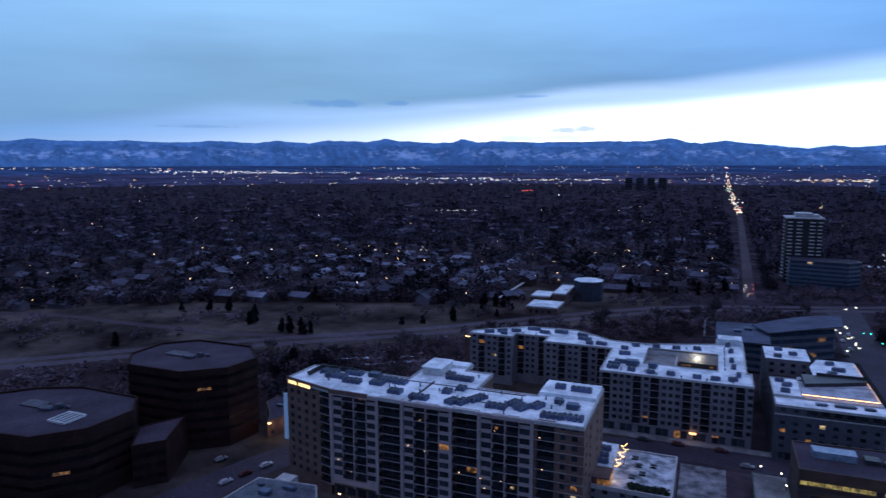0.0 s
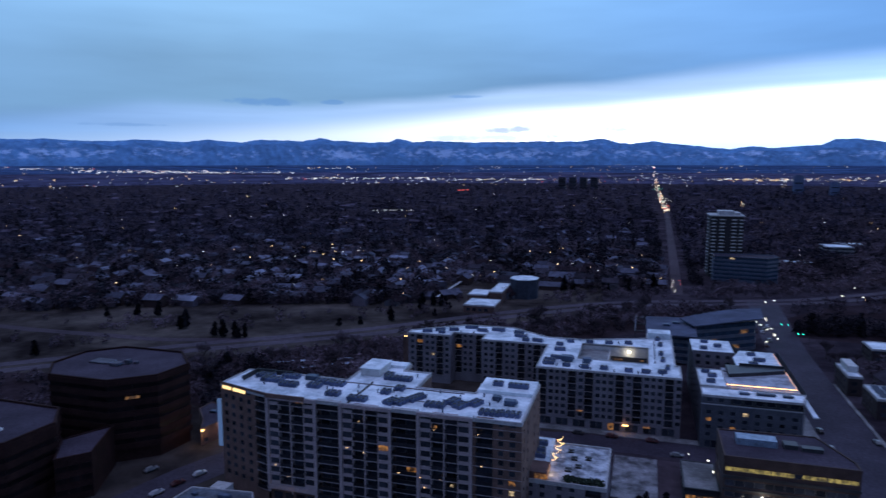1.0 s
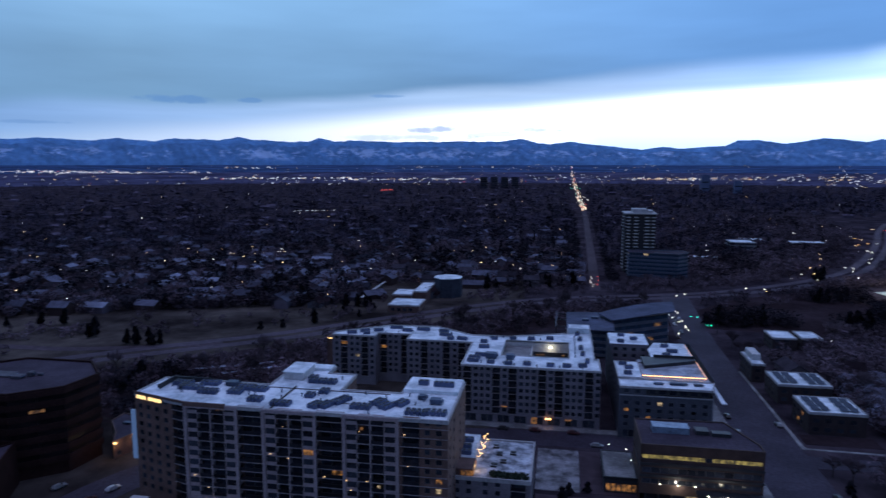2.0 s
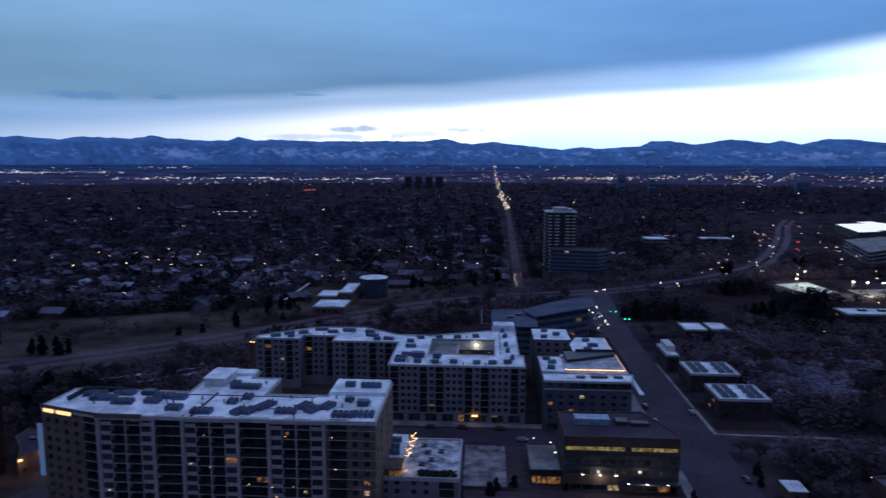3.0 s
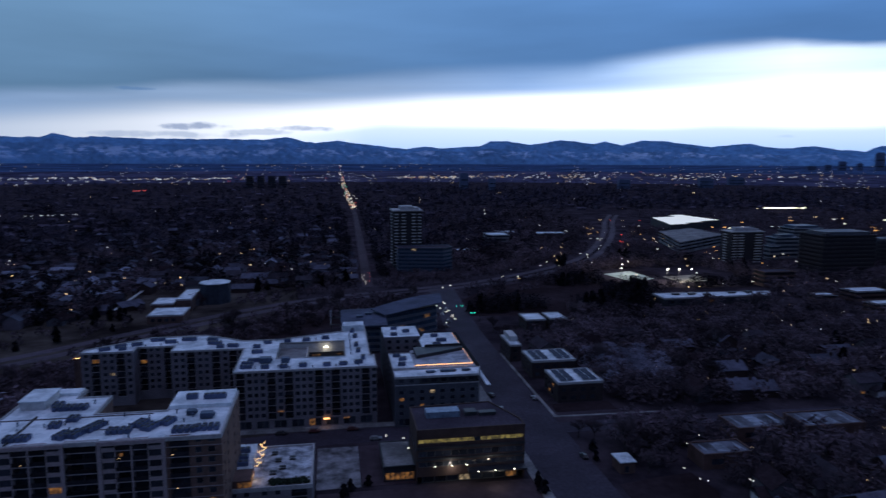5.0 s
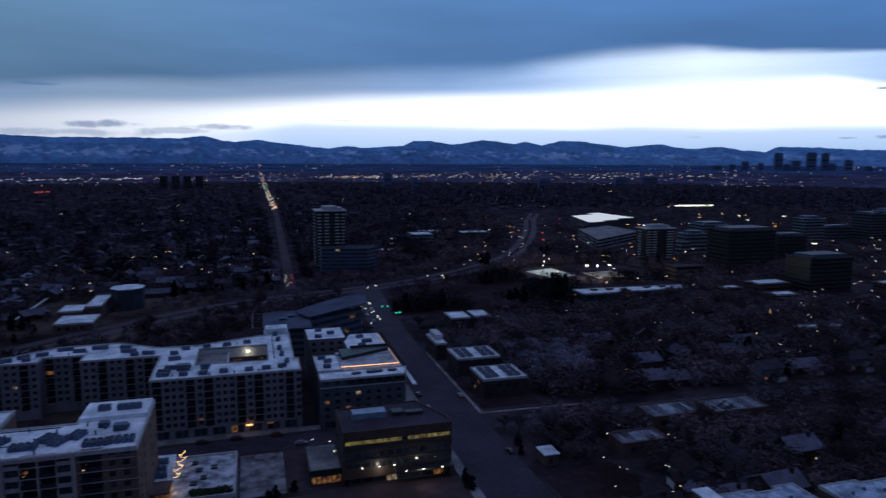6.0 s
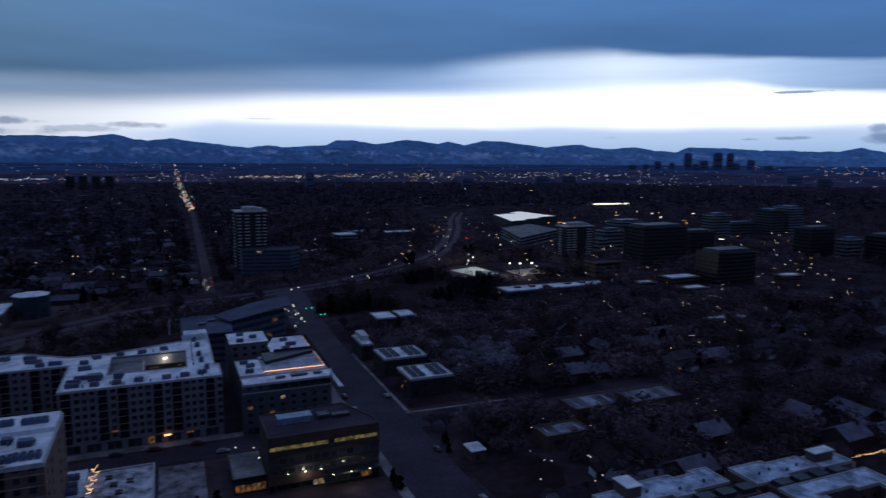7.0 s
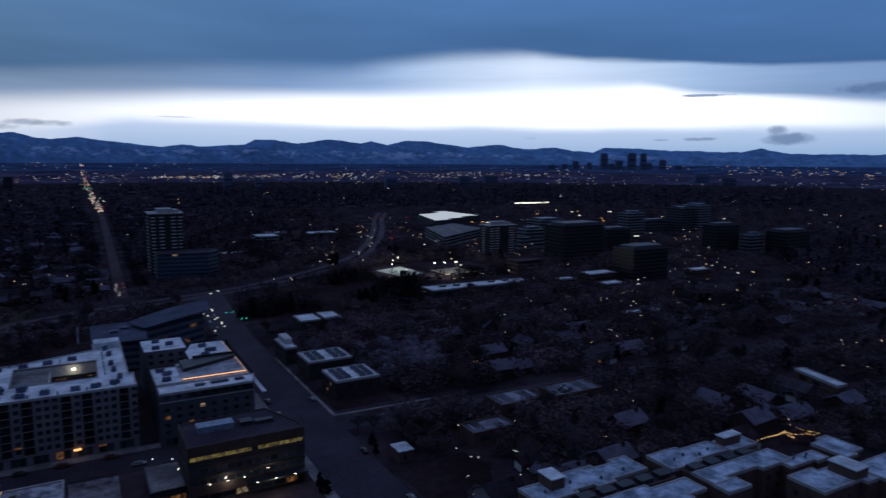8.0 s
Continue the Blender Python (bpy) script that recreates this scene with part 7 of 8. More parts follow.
# woods past those: every tree is a loose crown of many small clumps
def woods(name, label, material, spots, cone, per, seed, clump=1.0, thin=0.8):
    rng = np.random.default_rng(seed)
    spots = np.array(spots)
    n = len(spots)
    x, y, size = spots[:, 0], spots[:, 1], spots[:, 2]
    r = np.hypot(x, y)
    z0 = np.where(r <= 2500, 0.0, 100 - r * (0.04 - 1.6e-5 * (r - 2500)))
    t = rng.uniform(0.12, 1.0, (n, per))
    ang = rng.uniform(0, 2 * np.pi, (n, per))
    if cone:
        rad = (1.02 - t) * 0.30 * rng.uniform(0.3, 1.0, (n, per))
    else:
        rad = np.sqrt(np.clip(1 - ((t - 0.58) / 0.46) ** 2, 0.02, 1)) * 0.50 * np.sqrt(rng.uniform(0.05, 1.0, (n, per)))
    cx = x[:, None] + rad * np.cos(ang) * size[:, None]
    cy = y[:, None] + rad * np.sin(ang) * size[:, None]
    cz = z0[:, None] + t * size[:, None]
    c = np.stack([cx, cy, cz], -1).reshape(-1, 3)
    k = np.repeat(size, per)[:, None] * rng.uniform(0.09, 0.20, (n * per, 1)) * (1.15 if cone else 1.0) * clump
    d1, d2 = rng.normal(size=(2, n * per, 3))
    d1 /= np.linalg.norm(d1, axis=1, keepdims=True)
    d2 /= np.linalg.norm(d2, axis=1, keepdims=True)
    d1[:, 2] *= 0.7
    v = np.stack([c - d1 * k, c + d2 * k * thin, c + d1 * k, c - d2 * k * thin], 1).reshape(-1, 3)
    me = bpy.data.meshes.new(name)
    count = n * per
    me.vertices.add(count * 4)
    me.vertices.foreach_set("co", v.ravel())
    me.loops.add(count * 4)
    me.loops.foreach_set("vertex_index", np.arange(count * 4, dtype=np.int32))
    me.polygons.add(count)
    me.polygons.foreach_set("loop_start", np.arange(count, dtype=np.int32) * 4)
    me.update(calc_edges=True)
    me.materials.append(material)
    ob = new(name, me)
    tagged(ob, label, "woods", kind="stuff")


def woods_mat(name, color, spread):
    m = mat(name, color, 0.95, vary=0.62, big=0.022, fine=0.05, bump=0.0, spec=0.0)
    t = m.node_tree
    b = t.nodes["Principled BSDF"]
    isl = t.nodes.new("ShaderNodeNewGeometry").outputs["Random Per Island"]
    mr = t.nodes.new("ShaderNodeMapRange")
    mr.inputs[3].default_value, mr.inputs[4].default_value = 1 - spread, 1 + spread * 0.6
    t.links.new(isl, mr.inputs[0])
    mm = t.nodes.new("ShaderNodeMix")
    mm.data_type, mm.blend_type = "RGBA", "MULTIPLY"
    mm.inputs[0].default_value = 1
    t.links.new(b.inputs["Base Color"].links[0].from_socket, mm.inputs[6])
    t.links.new(mr.outputs[0], mm.inputs[7])
    t.links.new(mm.outputs[2], b.inputs["Base Color"])
    return m


WOOD_GREY = woods_mat("winter_woods", (0.102, 0.077, 0.092), 0.3)
WOOD_DARK = woods_mat("conifer_woods", (0.027, 0.024, 0.030), 0.5)
wild = np.random.default_rng(5)


def sow(poly, count, r0, r1, deg0, deg1, size):
    """Spots spread evenly over the view: dense near by, sparse and larger far off."""
    out = []
    while len(out) < count:
        q = wild.uniform(1 / r1, 1 / r0)
        r, a = 1 / q, math.radians(wild.uniform(deg0, deg1))
        x, y = r * math.sin(a), r * math.cos(a)
        if inside(x, y, poly) and clear_of_buildings(x, y, 4) and not near_road(x, y) and not any(abs(x - u) < 9 and abs(y - v) < 8 for u, v in USED):
            out.append((x, y, size * wild.uniform(0.6, 1.3) * (1 + max(0, r - 900) / 2500)))
    return out


ALL_FAR = [(-4500, 200), (-3000, 3600), (0, 4600), (3500, 3200), (4400, 600), (1800, 500), (1400, 720), (1000, 1150), (330, 1320), (60, 2300), (18, 2300), (-1700, 2400), (-1700, 700), (-560, 250)]
woods("near_woods", "fuzzy bare treetops among the nearer houses", WOOD_GREY, sow(EAST_A, 620, 150, 560, 20, 80, 8.5) + sow(EAST_B, 1000, 250, 600, 10, 70, 9), False, 110, 21, 0.9, 0.26)
woods("suburb_woods", "grey bare treetops among the suburb's houses", WOOD_GREY, sow(WEST_SUBURB, 1450, 420, 800, -60, 3, 8.6), False, 64, 22, 1.0, 0.32)
# bluer than the nearer woods: some distance haze sits in this colour
woods("winter_woods", "grey bare treetops of the leafy suburb", woods_mat("haze_tinted_suburb_woods", (0.057, 0.049, 0.069), 0.3), sow(WEST_SUBURB, 3800, 800, 2500, -60, 3, 10) + sow(NORTH_WOODS, 1500, 640, 2400, 2, 60, 11) + sow(FAR_EAST, 900, 420, 1900, 45, 78, 10), False, 28, 1, 1.05, 0.5)
woods("conifer_woods", "dark conifers among the suburb's houses", WOOD_DARK, sow(WEST_SUBURB, 420, 420, 2400, -60, 3, 9) + sow(NORTH_WOODS, 450, 640, 2400, 2, 60, 9) + sow(FAR_EAST, 300, 420, 1900, 45, 78, 11), True, 22, 2)
AVENUE_ROWS = ([(2, 545), (15, 545), (24, 1300), (8, 1300)], [(39, 560), (47, 560), (54, 1300), (46, 1300)])
woods("avenue_trees", "dark street trees in rows along the avenue", WOOD_DARK, sow(AVENUE_ROWS[0], 150, 540, 1300, -2, 4, 9) + sow(AVENUE_ROWS[1], 60, 560, 1300, 1, 6, 7), False, 60, 41, 0.8, 0.5)
MID_WOODS = [(110, 560), (190, 632), (280, 750), (330, 860), (395, 1010), (440, 1300), (250, 1320), (110, 1000)]
PARK_EDGE = [(-440, 300), (-275, 402), (-160, 437), (-150, 452), (-280, 428), (-450, 345)]
woods("thickets", "dark rounded evergreens among the houses", WOOD_DARK, sow(PARK_EDGE, 130, 380, 600, -62, -15, 7.5) + sow(WEST_SUBURB, 820, 430, 1500, -60, 2, 11) + sow(EAST_B, 60, 250, 560, 10, 70, 8) + sow(MID_WOODS, 260, 540, 1300, 2, 35, 8.5), False, 60, 27, 0.9, 0.6)
LOTS = ([(225, 578), (345, 590), (372, 655), (365, 770), (318, 735), (262, 655)], [(345, 470), (372, 580), (402, 520), (425, 432), (345, 440)], [(440, 580), (640, 500), (800, 560), (870, 640), (720, 860), (600, 860), (480, 760)], [(470, 440), (540, 330), (900, 470), (800, 600), (640, 490), (520, 510)], [(340, 760), (440, 800), (470, 900), (420, 940)])
lot_trees = []
for lot_plan, count in zip(LOTS, (260, 110, 520, 420, 90)):
    lot_trees += sow(lot_plan, count, 420, 1200, 10, 70, 7.5)
woods("lot_trees", "bare trees round offices and car parks", WOOD_GREY, lot_trees, False, 56, 31, 0.85, 0.35)
PARK_BANK = [(-440, 122), (-335, 66), (-242, 114), (-238, 165), (-214, 216), (-170, 224), (-250, 244), (-290, 236), (-330, 198)]
PARK_FIELD = [(-470, 300), (-390, 312), (-300, 312), (-200, 330), (-160, 370), (-130, 420), (-170, 430), (-275, 395), (-385, 345)]
PARK_STRIP = [(-430, 160), (-330, 226), (-232, 308), (-196, 326), (-250, 302), (-300, 296), (-400, 290), (-470, 280)]
woods("park_brush", "dark bare brush on the bank beside the parkway", WOOD_GREY, sow(PARK_BANK, 420, 60, 520, -80, -20, 5.5) + sow(PARK_FIELD, 60, 300, 600, -62, -10, 5) + sow(PARK_STRIP, 70, 150, 620, -80, -20, 5), False, 46, 44, 1.25, 0.45)
GROVES = ([(196, 412), (240, 420), (246, 486), (226, 500), (198, 470)], [(165, 418), (186, 418), (186, 440), (165, 440)], [(84, 418), (142, 420), (142, 446), (90, 446)], [(176, 500), (215, 500), (215, 525), (176, 525)], [(270, 590), (372, 560), (380, 600), (300, 640)], [(236, 486), (338, 478), (340, 496), (262, 500)], [(-165, 215), (-105, 212), (-108, 246), (-150, 262), (-190, 280), (-196, 258)])
grove_trees = []
for grove, count in zip(GROVES, (90, 18, 50, 26, 50, 34, 90)):
    grove_trees += sow(grove, count, 150, 760, -70, 60, 8.5)
woods("groves", "dark uneven evergreens crowded in groves", WOOD_DARK, grove_trees, False, 130, 46, 0.6, 0.45)
PARK_FRINGE = [(-470, 308), (-385, 346), (-275, 398), (-165, 433), (-150, 436), (-150, 470), (-280, 452), (-400, 402), (-490, 350)]
woods("fringe_trees", "bare trees along the edge of the park", WOOD_GREY, sow(PARK_FRINGE, 330, 380, 640, -62, -10, 7), False, 56, 51, 1.1, 0.4)
# haze over the plain is put into the twigs' colour
woods("distant_woods", "dark woods tinted with haze across the plain", woods_mat("haze_tinted_far_woods", (0.056, 0.053, 0.084), 0.4), sow(ALL_FAR, 2600, 1500, 2900, -62, 68, 9), False, 14, 3)
EAST_WOODS = [(500, 1160), (1000, 1160), (1400, 720), (1800, 500), (1300, 420), (900, 480), (850, 760), (640, 800), (620, 1050)]
woods("park_woods", "bare trees and dark thickets north of the parkway", WOOD_GREY, sow(MID_WOODS, 1300, 540, 1350, 2, 35, 9) + sow(EAST_WOODS, 1300, 850, 1900, 20, 75, 10), False, 44, 15, 0.9, 0.4)
# the farthest trees get the strongest haze blue in their colour
woods("plain_woods", "woods tinted haze blue across the far plain", woods_mat("haze_tinted_plain_woods", (0.072, 0.074, 0.128), 0.4), sow(ALL_FAR, 1200, 2900, 4550, -62, 68, 6), False, 10, 4)


DISTRICT = [(112, 560), (200, 640), (262, 730), (330, 900), (345, 1100), (470, 860), (480, 840), (600, 720), (640, 500), (420, 440), (360, 420), (330, 440), (345, 500), (345, 580), (230, 580), (215, 520)]
woods("district_trees", "dark bare trees between offices and car parks", WOOD_GREY, sow(DISTRICT, 1300, 480, 1250, 8, 55, 8.5), False, 50, 12, 0.8, 0.35)
PALE_TWIGS = woods_mat("frosted_twigs", (0.20, 0.19, 0.245), 0.3)
woods("pale_trees", "cluster of pale frosted bare trees behind the corner house", PALE_TWIGS, [(118 + 9 * (i % 4) + 2 * (i % 3), 262 + 8.5 * (i // 4) + 2 * (i % 2), 10.5 + (i * 7 % 3)) for i in range(20)], False, 620, 14, 0.55, 0.14)
BRUSH = [(-250, 250), (-185, 306), (-118, 366), (-60, 416), (-5, 459), (60, 479), (64, 442), (20, 417), (-60, 352), (-106, 314), (-114, 252), (-106, 213), (-128, 208), (-165, 223)]
NORTH_BANK = [(60, 512), (110, 545), (185, 618), (240, 700), (225, 720), (150, 650), (112, 622), (50, 560)]
woods("creek_brush", "dark tangled brush along the creek", WOOD_GREY, sow(BRUSH, 900, 220, 520, -60, 20, 4.6) + sow(NORTH_BANK, 260, 480, 800, -5, 25, 5), False, 46, 6, 1.2, 0.42)


def roadside(count, reach0, reach1):
    out = []
    while len(out) < count:
        i = int(wild.integers(2, len(PARKWAY) - 3))
        (x0, y0), (x1, y1) = PARKWAY[i], PARKWAY[i + 1]
        d = Vector((x1 - x0, y1 - y0)).normalized()
        side = (reach0 + (reach1 - reach0) * wild.random()) * (1 if wild.random() < 0.5 else -1)
        x, y = x0 - d.y * side + wild.uniform(-4, 4), y0 + d.x * side + wild.uniform(-4, 4)
        if x < -140 or y > 760 or not clear_of_buildings(x, y, 3) or 60 < x < 94 and y < 500 or abs(x - 28) < 9 and y > 500:
            continue
        out.append((x, y, wild.uniform(3.0, 6.5)))
    return out


woods("roadside_brush", "dark leafless scrub beside the parkway", WOOD_GREY, roadside(620, 13, 46), False, 46, 61, 1.25, 0.5)

# houses too far off to tell apart: walls, and gabled roofs of their own colours
ROOFTOPS = woods_mat("mixed_shingle_roofs", (0.090, 0.090, 0.120), 0.8)
HOUSE_WALLS = woods_mat("mixed_house_walls", (0.115, 0.095, 0.115), 0.75)
DIM_WALLS = woods_mat("far_house_walls", (0.072, 0.060, 0.080), 0.6)


def house_field(name, label, count, r0, r1, deg0, deg1, zones, seed, size, roof_mat, wall_mat, spacing):
    rng = np.random.default_rng(seed)
    walls, wall_faces, roofs, roof_faces, done = [], [], [], [], []
    tries = 0
    while len(done) < count and tries < count * 60:
        tries += 1
        r, a = 1 / rng.uniform(1 / r1, 1 / r0), math.radians(rng.uniform(deg0, deg1))
        x, y = r * math.sin(a), r * math.cos(a)
        if not any(inside(x, y, zone) for zone in zones) or near_road(x, y) or not clear_of_buildings(x, y, 8):
            continue
        if any(abs(x - u) < spacing and abs(y - v) < spacing for u, v in done) or any(abs(x - u) < 15 and abs(y - v) < 14 for u, v in USED):
            continue
        done.append((x, y))
        w, d, h, up, turn = rng.uniform(6, 10) * size, rng.uniform(4, 6) * size, rng.uniform(3, 6), rng.uniform(1.5, 3), rng.choice((0, math.pi / 2)) + rng.normal() * 0.12
        c, s = math.cos(turn), math.sin(turn)
        k = len(walls)
        for u, v, z in ((-w, -d, 0), (w, -d, 0), (w, d, 0), (-w, d, 0), (-w, -d, h), (w, -d, h), (w, d, h), (-w, d, h), (-w, 0, h + up), (w, 0, h + up)):
            walls.append((x + u * c - v * s, y + u * s + v * c, z))
        for f in ((0, 1, 5, 4), (1, 2, 6, 9, 5), (2, 3, 7, 6), (3, 0, 4, 8, 7)):
            wall_faces.append(tuple(k + i for i in f))
        k = len(roofs)
        o, e = 0.5, up * 0.5 / d
        for u in (-w - o, w + o):
            for v, z in ((-d - o, h - e), (0, h + up), (d + o, h - e), (d + o, h - e + 0.25), (0, h + up + 0.25), (-d - o, h - e + 0.25)):
                roofs.append((x + u * c - v * s, y + u * s + v * c, z))
        for i in range(6):
            j = (i + 1) % 6
            roof_faces.append((k + i, k + 6 + i, k + 6 + j, k + j))
        for q in (k, k + 6):
            roof_faces.append((q, q + 1, q + 4, q + 5))
            roof_faces.append((q + 1, q + 2, q + 3, q + 4))
    th = thing(name, (0, 0, 0), label, "houses", kind="stuff")
    for kind, verts, faces, m in (("wall", walls, wall_faces, wall_mat), ("roof", roofs, roof_faces, roof_mat)):
        me = bpy.data.meshes.new(kind)
        me.from_pydata(verts, [], faces)
        me.validate()
        piece(kind, me, m, th)


house_field("far_houses", "distant houses half hidden in bare woods", 700, 980, 2400, -58, 58, (WEST_SUBURB, NORTH_WOODS), 8, 1.0, DIM_WALLS, DIM_WALLS, 10)
house_field("suburb_houses", "pale and dark gabled houses close together among bare trees", 300, 470, 980, -58, 2, (WEST_SUBURB,), 18, 0.85, ROOFTOPS, HOUSE_WALLS, 17)
house_field("edge_houses", "pale snow-dusted houses in rows along the park's edge", 90, 430, 700, -46, 1, (WEST_SUBURB,), 27, 0.9, woods_mat("snow_dusted_shingles", (0.165, 0.175, 0.225), 0.7), HOUSE_WALLS, 15)

# ---------- cars ----------
PAINTS = [mat("car_paint_" + n, c, 0.3, vary=0.05, bump=0.0, spec=0.5) for n, c in (("white", (0.32, 0.32, 0.34)), ("black", (0.02, 0.02, 0.022)), ("grey", (0.15, 0.155, 0.16)), ("red", (0.05, 0.008, 0.008)))]


def build_car(k):
    th = thing("car", (0, 0, 0), "parked %s car on asphalt" % ("white", "black", "grey", "dark red")[k], "car", "cars")
    bm = boxes((-2.2, 2.2, -0.88, 0.88, 0.32, 0.85))
    prof = [(-2.0, 0.85), (1.1, 0.85), (0.5, 1.42), (-1.3, 1.45)]
    a = [bm.verts.new((x, -0.78 if z < 1 else -0.62, z)) for x, z in prof]
    b = [bm.verts.new((x, 0.78 if z < 1 else 0.62, z)) for x, z in prof]
    bm.faces.new(a)
    bm.faces.new(b[::-1])
    for i in range(4):
        j = (i + 1) % 4
        bm.faces.new((a[i], b[i], b[j], a[j]))
    bmesh.ops.bevel(bm, geom=list(bm.edges), offset=0.06, segments=1, affect="EDGES")
    body = part("body", bm, PAINTS[k], th)
    part("windscreen", boxes((0.62, 1.02, -0.6, 0.6, 0.95, 1.3)), DARKGLASS, th)
    for x in (-1.35, 1.35):
        for y in (-0.85, 0.85):
            w = bmesh.new()
            bmesh.ops.create_cone(w, cap_ends=True, segments=12, radius1=0.33, radius2=0.33, depth=0.22, matrix=pose(x, y, 0.33, 90, 0, 0))
            part("wheel", w, RAIL, th)
    for y in (-0.6, 0.6):
        part("tail_light", boxes((-2.24, -2.18, y - 0.2, y + 0.2, 0.6, 0.75)), PAINTS[3], th)
    return th


CARS = [build_car(k) for k in range(4)]
lot = random.Random(2)
PARKED = [(-148, 135, 75), (-146, 142, 75), (-150.5, 170.5, 70), (-136, 165, 70), (-133.5, 172.5, 68), (-138, 158, 72), (83, 150, 90), (83, 168, 90), (83, 205, 90), (83, 262, 90), (66, 252, 90), (66, 268, 90), (66, 300, 90), (-20, 240.5, 0), (-8, 240.6, 0), (6, 240.5, 0), (31, 240.5, 0), (-32, 231, 0), (14, 230.6, 0), (12, 176, 90), (16, 176, 90), (24, 176.5, 90), (36, 176, 90)]
for i, (x, y, a) in enumerate(PARKED):
    z = 0.11 if x < 63 and 150 < y < 193 else 0.07
    m = pose(x, y, z, 0, 0, a)
    k = i % 4 if i >= 4 else i
    if i < 4:
        CARS[i].matrix_basis = m
    else:
        copy_thing(CARS[lot.randrange(4)], m)


# ---------- traffic, street and city lights ----------
def sparks(name, label, material, spots):
    """Lamps too far off to tell apart: small lit bodies, wide where they are rows of lamps."""
    bm = bmesh.new()
    for x, y, z, w, h in spots:
        a = math.atan2(x, y)
        m = Matrix.Translation((x, y, z)) @ pose(0, 0, 0, 0, 0, -math.degrees(a))
        box(bm, -w / 2, w / 2, -h / 2, h / 2, -h / 2, h / 2, m)
    tagged(part(name, bm, material, None), label, "city lights", kind="stuff")


def polar(r, deg):
    a = math.radians(deg)
    return r * math.sin(a), r * math.cos(a)


glint = random.Random(77)
PLAIN_WHITE = glow_mat("town_lights_white", (0.92, 0.93, 1.0), 0.95)
PLAIN_WARM = glow_mat("town_lights_warm", (1.0, 0.68, 0.36), 0.95)
PLAIN_RED = glow_mat("town_lights_red", (1.0, 0.12, 0.10), 0.55)


def plain_lights():
    """Towns on the plain: fine grains of light in long level bands."""
    white, warm, red = [], [], []

    def grain(deg, r, w, h, p_white):
        r = min(max(r, 1900), 4600)
        x, y = polar(r, deg)
        p = glint.random()
        (white if p < p_white else warm if p < 0.965 else red).append((x, y, lie(x, y) + 5 + glint.uniform(0, 4), w, h))

    # thin scatter everywhere
    for i in range(900):
        deg = glint.uniform(-60, 66)
        r = 1 / glint.uniform(1 / 4560, 1 / 2700)
        if noise.noise(Vector((deg * 0.16, r * 0.002, 3.0))) < 0.0 and glint.random() < 0.75:
            continue
        grain(deg, r, glint.choice((2.5, 3, 4, 6)) * glint.uniform(0.7, 1.2), glint.uniform(1.5, 2.2), 0.72)
    # bands: direction from and to, distance, spread, grains, share of white
    for d0, d1, r, spread, n, p_white in ((-56, -49, 4400, 50, 34, 0.7), (-49, -44, 4330, 40, 30, 0.85), (-46, -36, 4060, 75, 110, 0.9), (-40, -34, 3950, 50, 70, 0.92), (-36, -29, 3920, 50, 40, 0.85), (-30, -18, 3330, 35, 75, 0.8), (-28, -24, 4330, 50, 18, 0.8), (-19, -6, 3220, 40, 75, 0.72), (-14, 10, 4300, 160, 40, 0.75), (-5, 4, 3300, 160, 28, 0.7), (5.5, 10.5, 3330, 45, 60, 0.35), (10, 14.5, 3400, 60, 36, 0.6), (14, 22, 3480, 130, 60, 0.7), (20, 34, 3520, 220, 80, 0.65), (33, 42, 3600, 240, 40, 0.6), (52, 64, 4050, 120, 60, 0.45), (40, 60, 4380, 90, 26, 0.6)):
        for i in range(n):
            grain(glint.uniform(d0, d1), r + glint.gauss(0, spread), glint.choice((3, 4, 6, 8, 12)) * glint.uniform(0.7, 1.2), glint.uniform(1.8, 2.8), p_white)
    # street lamps strung along a road in the south, a red sign beside them
    for deg in (-54.4, -51.9, -49.2, -46.8, -40.2, -38.7, -37.4, -26.5):
        x, y = polar(3280, deg)
        warm.append((x, y, lie(x, y) + 12, 5.0, 4.4))
    for deg, r in ((-55.0, 3060), (-54.3, 3080), (-54.8, 3040), (-15.0, 2150), (-14.6, 2160), (-15.3, 2140)):
        x, y = polar(r, deg)
        red.append((x, y, lie(x, y) + 9, 9, 3.0))
    # a shopping strip, lit end to end
    for i in range(14):
        x, y = polar(1290, -22.6 + 0.27 * i + glint.uniform(-0.1, 0.1))
        white.append((x, y, 7, glint.uniform(1.5, 4.0), 1.2))
    sparks("plain_lights_white", "white lights of distant towns across the plain", PLAIN_WHITE, white)
    sparks("plain_lights_warm", "warm lights of distant towns across the plain", PLAIN_WARM, warm)
    sparks("plain_lights_red", "red signal lights across the plain", PLAIN_RED, red)


plain_lights()


